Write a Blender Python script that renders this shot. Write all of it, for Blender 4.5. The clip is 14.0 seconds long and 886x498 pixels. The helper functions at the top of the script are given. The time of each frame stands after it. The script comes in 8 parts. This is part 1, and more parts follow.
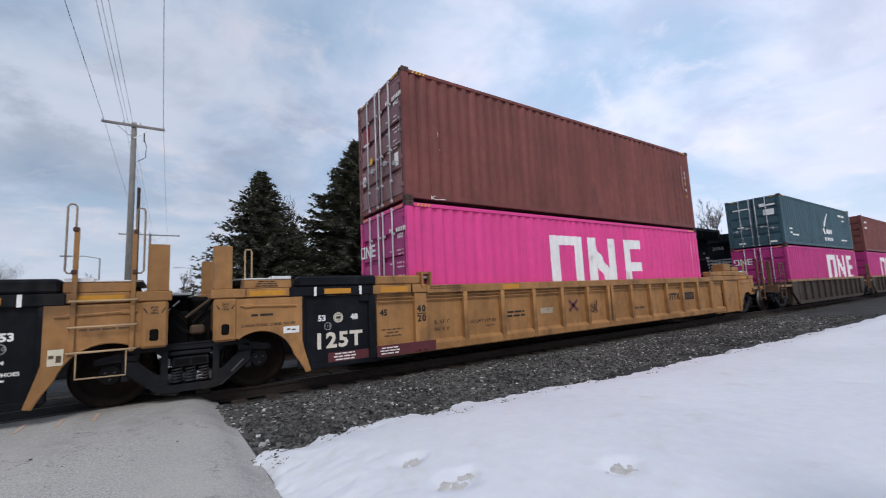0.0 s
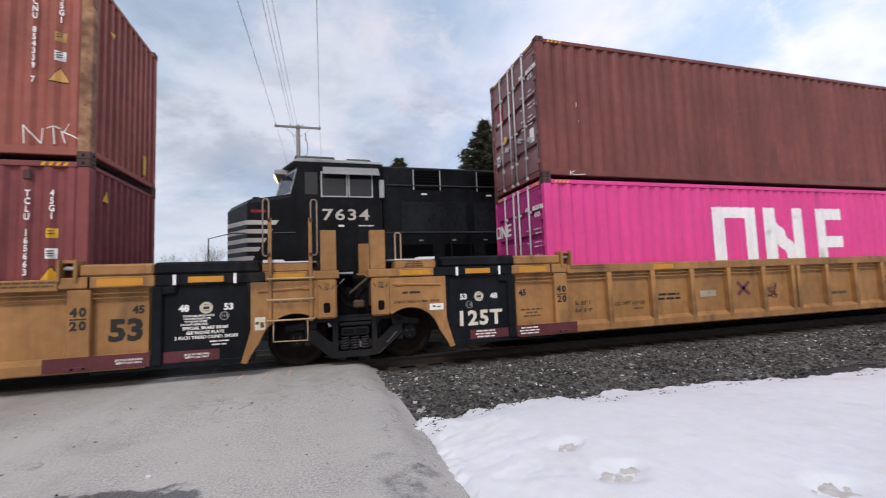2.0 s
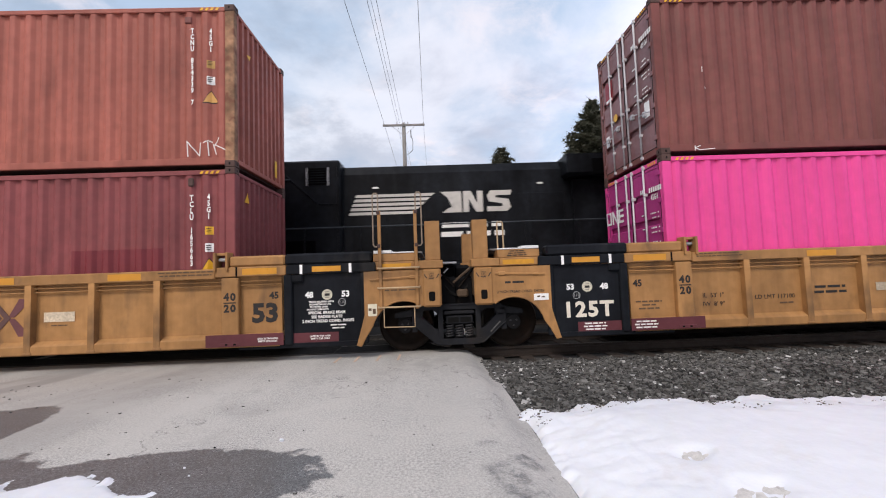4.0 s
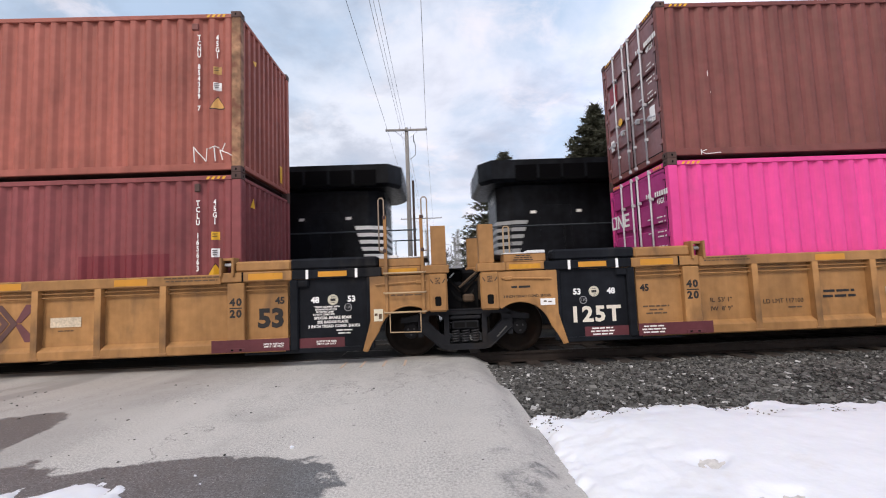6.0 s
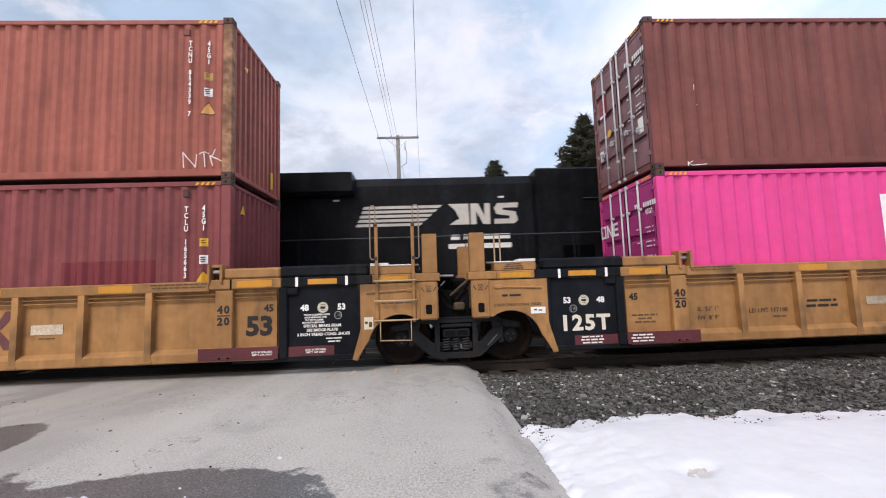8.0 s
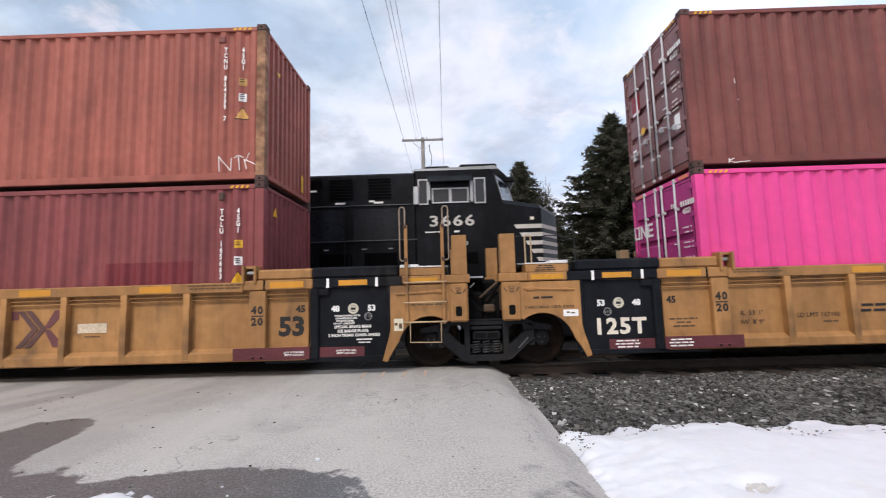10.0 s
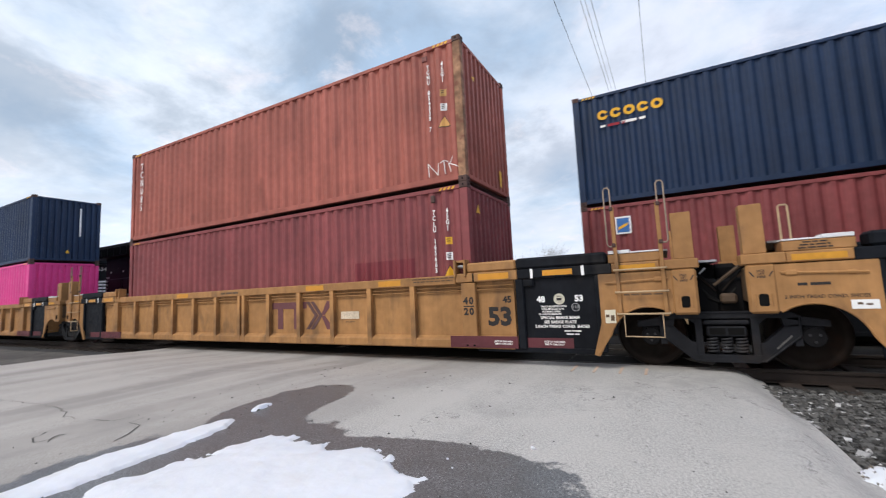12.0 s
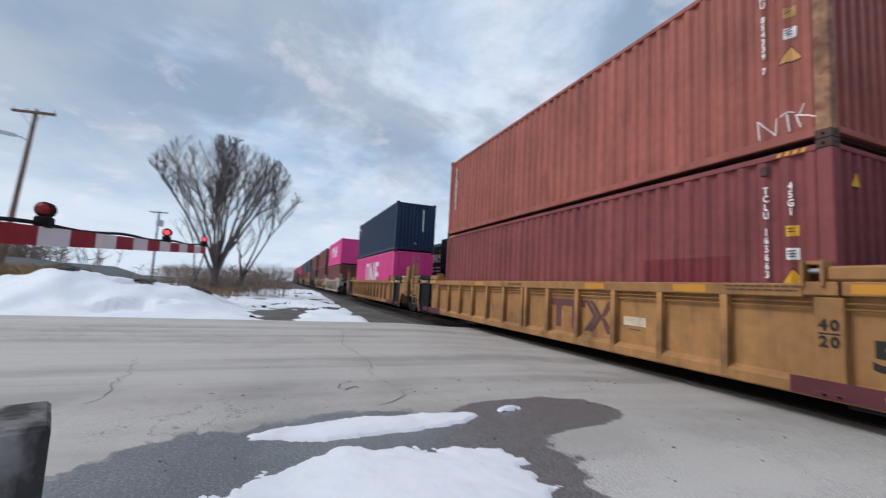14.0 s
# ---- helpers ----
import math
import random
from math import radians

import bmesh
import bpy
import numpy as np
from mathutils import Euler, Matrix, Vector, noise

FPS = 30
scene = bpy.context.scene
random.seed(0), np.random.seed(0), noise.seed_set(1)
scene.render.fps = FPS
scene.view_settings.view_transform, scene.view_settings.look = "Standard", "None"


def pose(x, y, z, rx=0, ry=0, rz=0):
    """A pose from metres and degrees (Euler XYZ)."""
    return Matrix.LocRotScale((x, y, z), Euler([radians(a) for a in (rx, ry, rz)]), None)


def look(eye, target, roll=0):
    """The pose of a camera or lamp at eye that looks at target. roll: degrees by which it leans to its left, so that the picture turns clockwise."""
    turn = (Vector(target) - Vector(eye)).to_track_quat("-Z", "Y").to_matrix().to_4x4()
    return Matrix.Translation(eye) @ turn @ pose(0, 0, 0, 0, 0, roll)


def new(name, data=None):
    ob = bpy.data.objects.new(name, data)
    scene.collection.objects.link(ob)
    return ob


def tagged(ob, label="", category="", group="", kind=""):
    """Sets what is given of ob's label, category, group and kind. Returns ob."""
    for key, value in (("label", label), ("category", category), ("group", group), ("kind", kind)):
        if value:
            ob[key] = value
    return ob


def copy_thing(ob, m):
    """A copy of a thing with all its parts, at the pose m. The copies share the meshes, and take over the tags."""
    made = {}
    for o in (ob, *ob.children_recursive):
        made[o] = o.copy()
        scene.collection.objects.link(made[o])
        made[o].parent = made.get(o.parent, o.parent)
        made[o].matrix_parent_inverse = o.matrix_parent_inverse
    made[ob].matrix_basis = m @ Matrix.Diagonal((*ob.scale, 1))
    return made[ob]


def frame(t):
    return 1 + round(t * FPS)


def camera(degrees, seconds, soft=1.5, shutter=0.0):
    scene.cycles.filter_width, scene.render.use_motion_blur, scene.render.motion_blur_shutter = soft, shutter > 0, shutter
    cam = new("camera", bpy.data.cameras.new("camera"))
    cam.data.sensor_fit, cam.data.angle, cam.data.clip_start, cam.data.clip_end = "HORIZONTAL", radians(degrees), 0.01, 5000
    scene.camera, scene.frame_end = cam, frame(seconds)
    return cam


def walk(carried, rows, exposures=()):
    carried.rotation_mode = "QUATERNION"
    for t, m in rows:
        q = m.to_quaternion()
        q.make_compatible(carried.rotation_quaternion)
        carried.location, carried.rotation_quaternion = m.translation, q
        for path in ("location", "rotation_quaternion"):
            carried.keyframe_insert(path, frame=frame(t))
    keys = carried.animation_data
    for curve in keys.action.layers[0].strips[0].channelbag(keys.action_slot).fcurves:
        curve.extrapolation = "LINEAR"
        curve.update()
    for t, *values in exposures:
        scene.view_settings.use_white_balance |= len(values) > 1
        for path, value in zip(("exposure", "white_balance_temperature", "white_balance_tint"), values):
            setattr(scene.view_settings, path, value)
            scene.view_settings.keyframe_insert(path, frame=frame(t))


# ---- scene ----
cam = camera(94.3, 14.0, soft=1.1, shutter=0.4)
PATH = [
    (0, (-0.262, -7.251, 1.239), (0.851, -5.605, 1.467), -2.7),
    (0.5, (-0.293, -7.23, 1.231), (0.723, -5.522, 1.46), -2.7),
    (1, (-0.336, -7.209, 1.255), (0.568, -5.437, 1.462), -2.5),
    (1.5, (-0.377, -7.178, 1.242), (0.367, -5.331, 1.424), -2.2),
    (2, (-0.404, -7.174, 1.282), (0.147, -5.257, 1.43), -2.1),
    (2.5, (-0.408, -7.154, 1.281), (-0.05, -5.19, 1.412), -2.0),
    (3, (-0.391, -7.129, 1.264), (-0.205, -5.142, 1.39), -2.1),
    (3.5, (-0.361, -7.125, 1.253), (-0.298, -5.13, 1.375), -2.0),
    (6, (-0.438, -7.108, 1.266), (-0.392, -5.114, 1.41), -2.2),
    (6.5, (-0.426, -7.118, 1.268), (-0.361, -5.125, 1.421), -2.1),
    (7, (-0.433, -7.123, 1.273), (-0.341, -5.131, 1.434), -2.0),
    (9.5, (-0.511, -7.068, 1.278), (-0.424, -5.079, 1.472), -1.7),
    (10, (-0.559, -7.049, 1.273), (-0.578, -5.059, 1.465), -1.7),
    (10.5, (-0.613, -7.037, 1.268), (-0.797, -5.054, 1.46), -1.6),
    (11, (-0.615, -7.009, 1.254), (-1.007, -5.057, 1.446), -1.5),
    (11.5, (-0.584, -6.932, 1.22), (-1.202, -5.04, 1.417), -1.2),
    (12, (-0.604, -6.906, 1.21), (-1.545, -5.153, 1.411), -2.7),
    (12.5, (-0.72, -6.708, 1.193), (-1.727, -4.996, 1.425), 0.8),
    (13, (-0.863, -6.532, 1.178), (-2.137, -5.004, 1.384), -2.3),
    (13.5, (-0.941, -6.191, 1.157), (-2.607, -5.094, 1.306), 0.9),
    (14, (-0.978, -5.987, 1.189), (-2.834, -5.264, 1.378), 3.1),
]
walk(cam, [(t, look(eye, target, roll)) for t, eye, target, roll in PATH],
     exposures=((0, -0.55, 6150, 10), (1.5, -0.44, 6400, 12), (3, -0.10, 6650, 13), (10.5, 0.0, 6580, 12), (11.5, -0.06, 6450, 10), (12.7, 0.0, 6350, 9), (14, -0.36, 6150, 8)))

# ---- world and light ----
SUN_AZ, SUN_EL = 204.0, 48.0      # sun behind cloud, at the camera's back
world = bpy.data.worlds.new("dusk_sky")
scene.world = world
world.use_nodes = True


def build_world():
    nt = world.node_tree
    nt.nodes.clear()
    N, L = nt.nodes.new, nt.links.new

    def math_node(op, a, b=None):
        n = N("ShaderNodeMath")
        n.operation = op
        for i, v in enumerate((a, b)):
            if v is None:
                continue
            if isinstance(v, (int, float)):
                n.inputs[i].default_value = v
            else:
                L(v, n.inputs[i])
        return n.outputs[0]

    def mix(fac, a, b):
        n = N("ShaderNodeMix")
        n.data_type = "RGBA"
        for sock, v in ((n.inputs[0], fac), (n.inputs[6], a), (n.inputs[7], b)):
            if isinstance(v, (int, float)):
                sock.default_value = v
            elif isinstance(v, tuple):
                sock.default_value = (*v, 1)
            else:
                L(v, sock)
        return n.outputs[2]

    def ramp(fac, lo, hi):
        n = N("ShaderNodeMapRange")
        n.interpolation_type = "SMOOTHSTEP"
        L(fac, n.inputs[0])
        n.inputs[1].default_value, n.inputs[2].default_value = lo, hi
        return n.outputs[0]

    coord = N("ShaderNodeTexCoord").outputs["Generated"]
    sep = N("ShaderNodeSeparateXYZ")
    L(coord, sep.inputs[0])
    x, y, z = sep.outputs
    up = math_node("MAXIMUM", z, 0.0)
    deep = math_node("ADD", up, 0.26)
    flat = N("ShaderNodeCombineXYZ")
    L(math_node("DIVIDE", x, deep), flat.inputs[0])
    L(math_node("DIVIDE", y, deep), flat.inputs[1])

    def clouds(scale, detail, rough, shift, distort):
        n = N("ShaderNodeTexNoise")
        mp = N("ShaderNodeMapping")
        mp.inputs["Location"].default_value = shift
        mp.inputs["Scale"].default_value = (1.5, 1.5, 1.0)
        L(flat.outputs[0], mp.inputs[0])
        L(mp.outputs[0], n.inputs["Vector"])
        n.inputs["Scale"].default_value, n.inputs["Detail"].default_value = scale, detail
        n.inputs["Roughness"].default_value, n.inputs["Distortion"].default_value = rough, distort
        return n.outputs[0]

    sky = N("ShaderNodeTexSky")
    sky.sky_type, sky.sun_disc = "NISHITA", False
    sky.sun_elevation, sky.sun_rotation = radians(SUN_EL), radians(SUN_AZ)
    sky.air_density, sky.dust_density, sky.ozone_density = 1.2, 1.0, 2.0
    clear = N("ShaderNodeVectorMath")
    clear.operation = "SCALE"
    L(sky.outputs[0], clear.inputs[0])
    clear.inputs[3].default_value = 0.055
    blue = mix(0.80, clear.outputs[0], (0.36, 0.47, 0.615))
    pale = mix(ramp(up, 0.0, 0.30), (0.50, 0.565, 0.64), blue)
    thin = ramp(clouds(1.15, 9, 0.56, (3.1, 1.7, 0), 0.3), 0.33, 0.63)
    heavy = math_node("ADD", clouds(1.3, 9, 0.58, (9.4, 5.2, 0), 0.25), math_node("MULTIPLY", ramp(math_node("MULTIPLY", x, -1.0), 0.0, 0.8), 0.04))
    # a grey bank of cloud stands high over the line towards -x
    bank = math_node("ADD", math_node("ADD", math_node("MULTIPLY", x, -0.80), math_node("MULTIPLY", y, -0.33)), math_node("MULTIPLY", z, 0.50))
    heavy = math_node("ADD", heavy, math_node("MULTIPLY", ramp(bank, 0.85, 1.0), 0.17))
    thick = math_node("MULTIPLY", ramp(heavy, 0.46, 0.66), ramp(up, 0.06, 0.36))
    glow = ramp(clouds(2.4, 8, 0.62, (1.4, 7.7, 0), 0.3), 0.54, 0.70)
    # lilac towards +x, greyer towards -x
    side = ramp(x, -0.7, 0.8)
    light_cloud = mix(side, (0.565, 0.61, 0.68), (0.555, 0.57, 0.665))
    dark_cloud = mix(side, (0.195, 0.24, 0.305), (0.37, 0.40, 0.51))
    c = mix(math_node("MULTIPLY", thin, 0.95), pale, light_cloud)
    c = mix(math_node("MULTIPLY", thick, 0.60), c, dark_cloud)
    c = mix(math_node("MULTIPLY", glow, 0.36), c, (0.72, 0.65, 0.665))
    # the bright, warm side of the sky lies round the veiled sun, behind the camera
    back = ramp(math_node("ADD", math_node("MULTIPLY", x, -0.41), math_node("MULTIPLY", y, -0.91)), 0.70, 1.0)
    c = mix(math_node("MULTIPLY", back, 0.75), c, (1.10, 0.95, 0.82))
    # the sky grows paler towards both ends of the line
    lift = N("ShaderNodeVectorMath")
    lift.operation = "SCALE"
    L(c, lift.inputs[0])
    ends = math_node("ADD", math_node("MULTIPLY", math_node("MULTIPLY", ramp(x, 0.05, 0.85), ramp(y, -0.25, 0.25)), 0.54), math_node("MULTIPLY", ramp(math_node("MULTIPLY", x, -1.0), 0.25, 0.95), 0.16))
    # an overcast sky is brightest overhead
    ends = math_node("ADD", ends, math_node("MULTIPLY", ramp(z, 0.60, 1.0), 0.25))
    ends = math_node("ADD", ends, math_node("MULTIPLY", ramp(y, 0.1, 0.7), 0.10))
    L(math_node("ADD", 1.0, ends), lift.inputs[3])
    bg = N("ShaderNodeBackground")
    L(lift.outputs[0], bg.inputs[0])
    bg.inputs[1].default_value = 1.45
    out = N("ShaderNodeOutputWorld")
    L(bg.outputs[0], out.inputs[0])


build_world()
sun = new("sun", bpy.data.lights.new("sun", "SUN"))
sun.data.energy, sun.data.angle, sun.data.color = 2.4, radians(20), (1.0, 0.93, 0.85)
sun.matrix_world = look((-8.2, -18.3, 22.3), (0, 0, 0))


# ---- materials ----
MATS = {}


def material(name, base, rough=0.6, metal=0.0, vary=0.15, grain=6.0, bump=0.1, dirt=None, dirt_amount=0.0,
             streak=False, island=0.0, emit=None, coarse=0.7, spec=0.3, bump_scale=60.0, dirt_scale=2.3):
    """A painted or natural surface: two scales of colour change, dirt or rust in noise spots or vertical streaks, fine relief."""
    if name in MATS:
        return MATS[name]
    m = MATS[name] = bpy.data.materials.new(name)
    m.use_nodes = True
    nt = m.node_tree
    N, L = nt.nodes.new, nt.links.new
    bsdf = nt.nodes["Principled BSDF"]
    coord = N("ShaderNodeTexCoord").outputs["Object"]

    def noise_tex(scale, detail, stretch=None):
        n = N("ShaderNodeTexNoise")
        n.inputs["Scale"].default_value, n.inputs["Detail"].default_value = scale, detail
        if stretch:
            mp = N("ShaderNodeMapping")
            mp.inputs["Scale"].default_value = stretch
            L(coord, mp.inputs[0])
            L(mp.outputs[0], n.inputs["Vector"])
        else:
            L(coord, n.inputs["Vector"])
        return n.outputs[0]

    def ranged(v, lo, hi, a, b):
        n = N("ShaderNodeMapRange")
        L(v, n.inputs[0])
        for i, k in enumerate((lo, hi, a, b)):
            n.inputs[i + 1].default_value = k
        return n.outputs[0]

    def mult(a, b):
        n = N("ShaderNodeMath")
        n.operation = "MULTIPLY"
        L(a, n.inputs[0])
        if isinstance(b, float):
            n.inputs[1].default_value = b
        else:
            L(b, n.inputs[1])
        return n.outputs[0]

    tone = mult(ranged(noise_tex(coarse, 3), 0.3, 0.7, 1 - vary, 1 + vary), ranged(noise_tex(grain, 5), 0.3, 0.7, 1 - vary * 0.6, 1 + vary * 0.6))
    if island:
        geo = N("ShaderNodeNewGeometry")
        tone = mult(tone, ranged(geo.outputs["Random Per Island"], 0, 1, 1 - island, 1 + island))
    if streak:
        tone = mult(tone, ranged(noise_tex(1.0, 4, (2.4, 2.4, 0.22)), 0.3, 0.7, 1 - vary * 0.8, 1 + vary * 0.8))
        tone = mult(tone, ranged(noise_tex(1.0, 3, (14.0, 14.0, 0.5)), 0.3, 0.7, 1 - vary * 0.25, 1 + vary * 0.25))
    col = N("ShaderNodeVectorMath")
    col.operation = "SCALE"
    col.inputs[0].default_value = base
    L(tone, col.inputs[3])
    colour = col.outputs[0]
    rough_sock = ranged(noise_tex(grain * 1.7, 3), 0.3, 0.7, max(rough - 0.1, 0.02), min(rough + 0.1, 1))
    if dirt:
        spots = noise_tex(dirt_scale, 8, (1.0, 1.0, 0.45) if streak else None)
        fac = ranged(spots, 0.68 - 0.22 * dirt_amount, 0.80 - 0.16 * dirt_amount, 0, min(0.35 + dirt_amount * 0.6, 0.9))
        n = N("ShaderNodeMix")
        n.data_type = "RGBA"
        L(fac, n.inputs[0])
        L(colour, n.inputs[6])
        n.inputs[7].default_value = (*dirt, 1)
        colour = n.outputs[2]
    L(colour, bsdf.inputs["Base Color"])
    L(rough_sock, bsdf.inputs["Roughness"])
    bsdf.inputs["Metallic"].default_value = metal
    bsdf.inputs["Specular IOR Level"].default_value = spec
    if bump:
        b = N("ShaderNodeBump")
        b.inputs["Strength"].default_value, b.inputs["Distance"].default_value = bump, 0.01
        L(noise_tex(bump_scale, 4), b.inputs["Height"])
        L(b.outputs[0], bsdf.inputs["Normal"])
    if emit:
        bsdf.inputs["Emission Color"].default_value = (*emit[:3], 1)
        bsdf.inputs["Emission Strength"].default_value = emit[3]
    return m


RUST = (0.12, 0.055, 0.03)
GRIME = (0.06, 0.055, 0.05)
yellow = material("car_yellow_paint", (0.325, 0.168, 0.063), 0.6, vary=0.20, dirt=(0.115, 0.068, 0.037), dirt_amount=0.60, streak=True, spec=0.3)
yellow_dull = material("weathered_tan_paint", (0.33, 0.24, 0.14), 0.7, vary=0.16, dirt=GRIME, dirt_amount=0.5, streak=True)
tan_chord = material("rusty_tan_chord_paint", (0.27, 0.17, 0.09), 0.7, vary=0.25, dirt=(0.11, 0.06, 0.035), dirt_amount=0.6, streak=True)
rust_brown = material("rusty_brown_steel", (0.13, 0.072, 0.045), 0.75, vary=0.3, dirt=(0.07, 0.035, 0.022), dirt_amount=0.5)
cream = material("weathered_cream_paint", (0.42, 0.36, 0.29), 0.7, vary=0.15, dirt=GRIME, dirt_amount=0.45, streak=True)
grey_car = material("weathered_grey_brown_paint", (0.052, 0.038, 0.031), 0.7, vary=0.18, dirt=GRIME, dirt_amount=0.5, streak=True)
black_panel = material("faded_black_paint", (0.0105, 0.012, 0.0155), 0.55, vary=0.3, dirt=(0.032, 0.030, 0.029), dirt_amount=0.4, streak=True, spec=0.07)
band_red = material("dark_red_band", (0.105, 0.028, 0.035), 0.6, vary=0.18, dirt=(0.05, 0.03, 0.03), dirt_amount=0.4)
stencil = material("dark_stencil_paint", (0.022, 0.020, 0.020), 0.6, vary=0.2)
stencil_soft = material("faded_stencil_paint", (0.10, 0.062, 0.038), 0.65, vary=0.2)
stencil_dark_plum = material("dark_plum_stencil_paint", (0.10, 0.052, 0.048), 0.6, vary=0.25)
stencil_plum = material("plum_stencil_paint", (0.13, 0.05, 0.055), 0.6, vary=0.2)
white_paint = material("white_paint", (0.82, 0.82, 0.82), 0.5, vary=0.08, dirt=(0.35, 0.33, 0.32), dirt_amount=0.3)
white_small = material("white_lettering", (0.80, 0.79, 0.77), 0.5, vary=0.1)
reflector = material("amber_reflective_tape", (0.55, 0.25, 0.03), 0.35, vary=0.1)
decal_yellow = material("yellow_decal", (0.72, 0.40, 0.03), 0.4, vary=0.08)
truck_black = material("oily_cast_steel", (0.0085, 0.0085, 0.0095), 0.65, vary=0.35, dirt=(0.018, 0.014, 0.011), dirt_amount=0.5, bump=0.25, bump_scale=40, spec=0.04)
# lighter copy of truck_black: lit outer faces put into the colour
cast_frame = material("lit_cast_steel", (0.0125, 0.0132, 0.016), 0.6, vary=0.35, dirt=(0.028, 0.022, 0.018), dirt_amount=0.5, bump=0.25, bump_scale=40, spec=0.15)
cast_bright = material("rubbed_cast_steel", (0.026, 0.026, 0.029), 0.55, vary=0.35, dirt=(0.05, 0.036, 0.028), dirt_amount=0.4, spec=0.2)
ring_grey_cast = material("rubbed_cast_mark", (0.08, 0.078, 0.075), 0.6, vary=0.5, grain=60)
wheel_steel = material("brown_wheel_steel", (0.018, 0.014, 0.012), 0.7, vary=0.35, dirt=(0.04, 0.02, 0.013), dirt_amount=0.6, spec=0.08)
tread_steel = material("polished_tread_steel", (0.10, 0.095, 0.09), 0.5, metal=0.6, vary=0.1)
alu_plate = material("bare_aluminium_tread", (0.72, 0.72, 0.73), 0.5, metal=0.2, vary=0.12)
# tan lightened so that rungs look lit against the car's side
rung_steel = material("lit_rung_paint", (0.42, 0.30, 0.18), 0.5, vary=0.2)
beam_amber = material("faded_amber_strip", (0.50, 0.24, 0.025), 0.6, vary=0.2, grain=12)
cream_letter = material("cream_lettering", (0.76, 0.70, 0.60), 0.55, vary=0.1, grain=20)
ring_grey = material("worn_grey_lettering", (0.34, 0.34, 0.35), 0.6, vary=0.2, grain=25)
galv = material("galvanised_steel", (0.42, 0.43, 0.45), 0.45, metal=0.7, vary=0.12, dirt=(0.25, 0.2, 0.17), dirt_amount=0.25)
rod_zinc = material("dull_zinc_rod", (0.50, 0.50, 0.53), 0.5, metal=0.25, vary=0.18, dirt=(0.24, 0.19, 0.17), dirt_amount=0.35, dirt_scale=5)
grating = material("walkway_grating", (0.30, 0.30, 0.30), 0.6, metal=0.5, vary=0.2)
# near-black for solid plates that paint the dark inside of openings
shade_fill = material("dark_shade_fill", (0.008, 0.008, 0.008), 0.9, vary=0.2, spec=0.04)
rubber = material("black_rubber_hose", (0.012, 0.012, 0.012), 0.7, vary=0.2, spec=0.1)
maroon = material("maroon_container_paint", (0.165, 0.053, 0.046), 0.55, vary=0.17, dirt=(0.10, 0.038, 0.033), dirt_amount=0.35, streak=True)
brick_red = material("faded_brick_red_container_paint", (0.305, 0.094, 0.071), 0.6, vary=0.17, dirt=(0.18, 0.055, 0.043), dirt_amount=0.45, streak=True)
wine = material("wine_red_container_paint", (0.212, 0.056, 0.059), 0.55, vary=0.17, dirt=(0.11, 0.032, 0.036), dirt_amount=0.3, streak=True)
magenta = material("magenta_container_paint", (0.70, 0.062, 0.27), 0.5, vary=0.07, dirt=(0.40, 0.06, 0.18), dirt_amount=0.2, streak=True)
# same pink darkened for the doors, which face away from the light
magenta_shaded = material("shaded_magenta_door", (0.40, 0.035, 0.19), 0.5, vary=0.08, dirt=(0.24, 0.03, 0.11), dirt_amount=0.25, streak=True)
# darker copy of the same pink: shade on the farther boxes as colour
magenta_dim = material("shaded_magenta_paint", (0.46, 0.036, 0.20), 0.55, vary=0.10, dirt=(0.27, 0.03, 0.12), dirt_amount=0.3, streak=True)
navy = material("navy_container_paint", (0.010, 0.026, 0.066), 0.5, vary=0.15, dirt=(0.012, 0.022, 0.040), dirt_amount=0.3, streak=True)
teal = material("slate_teal_container_paint", (0.048, 0.095, 0.120), 0.55, vary=0.15, dirt=(0.035, 0.045, 0.048), dirt_amount=0.35, streak=True)
dark_box = material("charcoal_container_paint", (0.05, 0.055, 0.065), 0.6, vary=0.15, dirt=GRIME, dirt_amount=0.3, streak=True)
rust_post = material("rust_stained_post", (0.30, 0.165, 0.095), 0.75, vary=0.45, grain=14, coarse=3.0, dirt=(0.145, 0.055, 0.035), dirt_amount=0.95, dirt_scale=7)
casting = material("corner_casting_steel", (0.07, 0.04, 0.035), 0.7, vary=0.25, dirt=RUST, dirt_amount=0.5)
loco_black = material("locomotive_black_paint", (0.0072, 0.0084, 0.0108), 0.38, vary=0.5, dirt=(0.015, 0.0165, 0.019), dirt_amount=0.5, streak=True, spec=0.10, coarse=0.9)
loco_white = material("locomotive_white_paint", (0.54, 0.52, 0.49), 0.55, vary=0.12, dirt=(0.2, 0.19, 0.18), dirt_amount=0.3)
loco_grille = material("black_louvre_steel", (0.002, 0.002, 0.0025), 0.6, vary=0.2, spec=0.03)
loco_grey = material("grey_roof_paint", (0.30, 0.31, 0.32), 0.55, vary=0.15, dirt=GRIME, dirt_amount=0.3)
visor_grey = material("grey_visor_paint", (0.24, 0.24, 0.25), 0.6, vary=0.15)
unit_grey = material("grey_green_roof_unit_paint", (0.07, 0.08, 0.078), 0.6, vary=0.2)
# bluish sheen of the doors put into a lighter base colour
loco_sheen = material("black_paint_with_sheen", (0.0105, 0.0128, 0.0165), 0.33, vary=0.5, dirt=(0.018, 0.020, 0.024), dirt_amount=0.5, streak=True, spec=0.16)
handrail_grey = material("grey_blue_handrail", (0.035, 0.042, 0.05), 0.5)
glass = material("dark_cab_glass", (0.015, 0.02, 0.026), 0.06, vary=0.05, bump=0, spec=0.5)
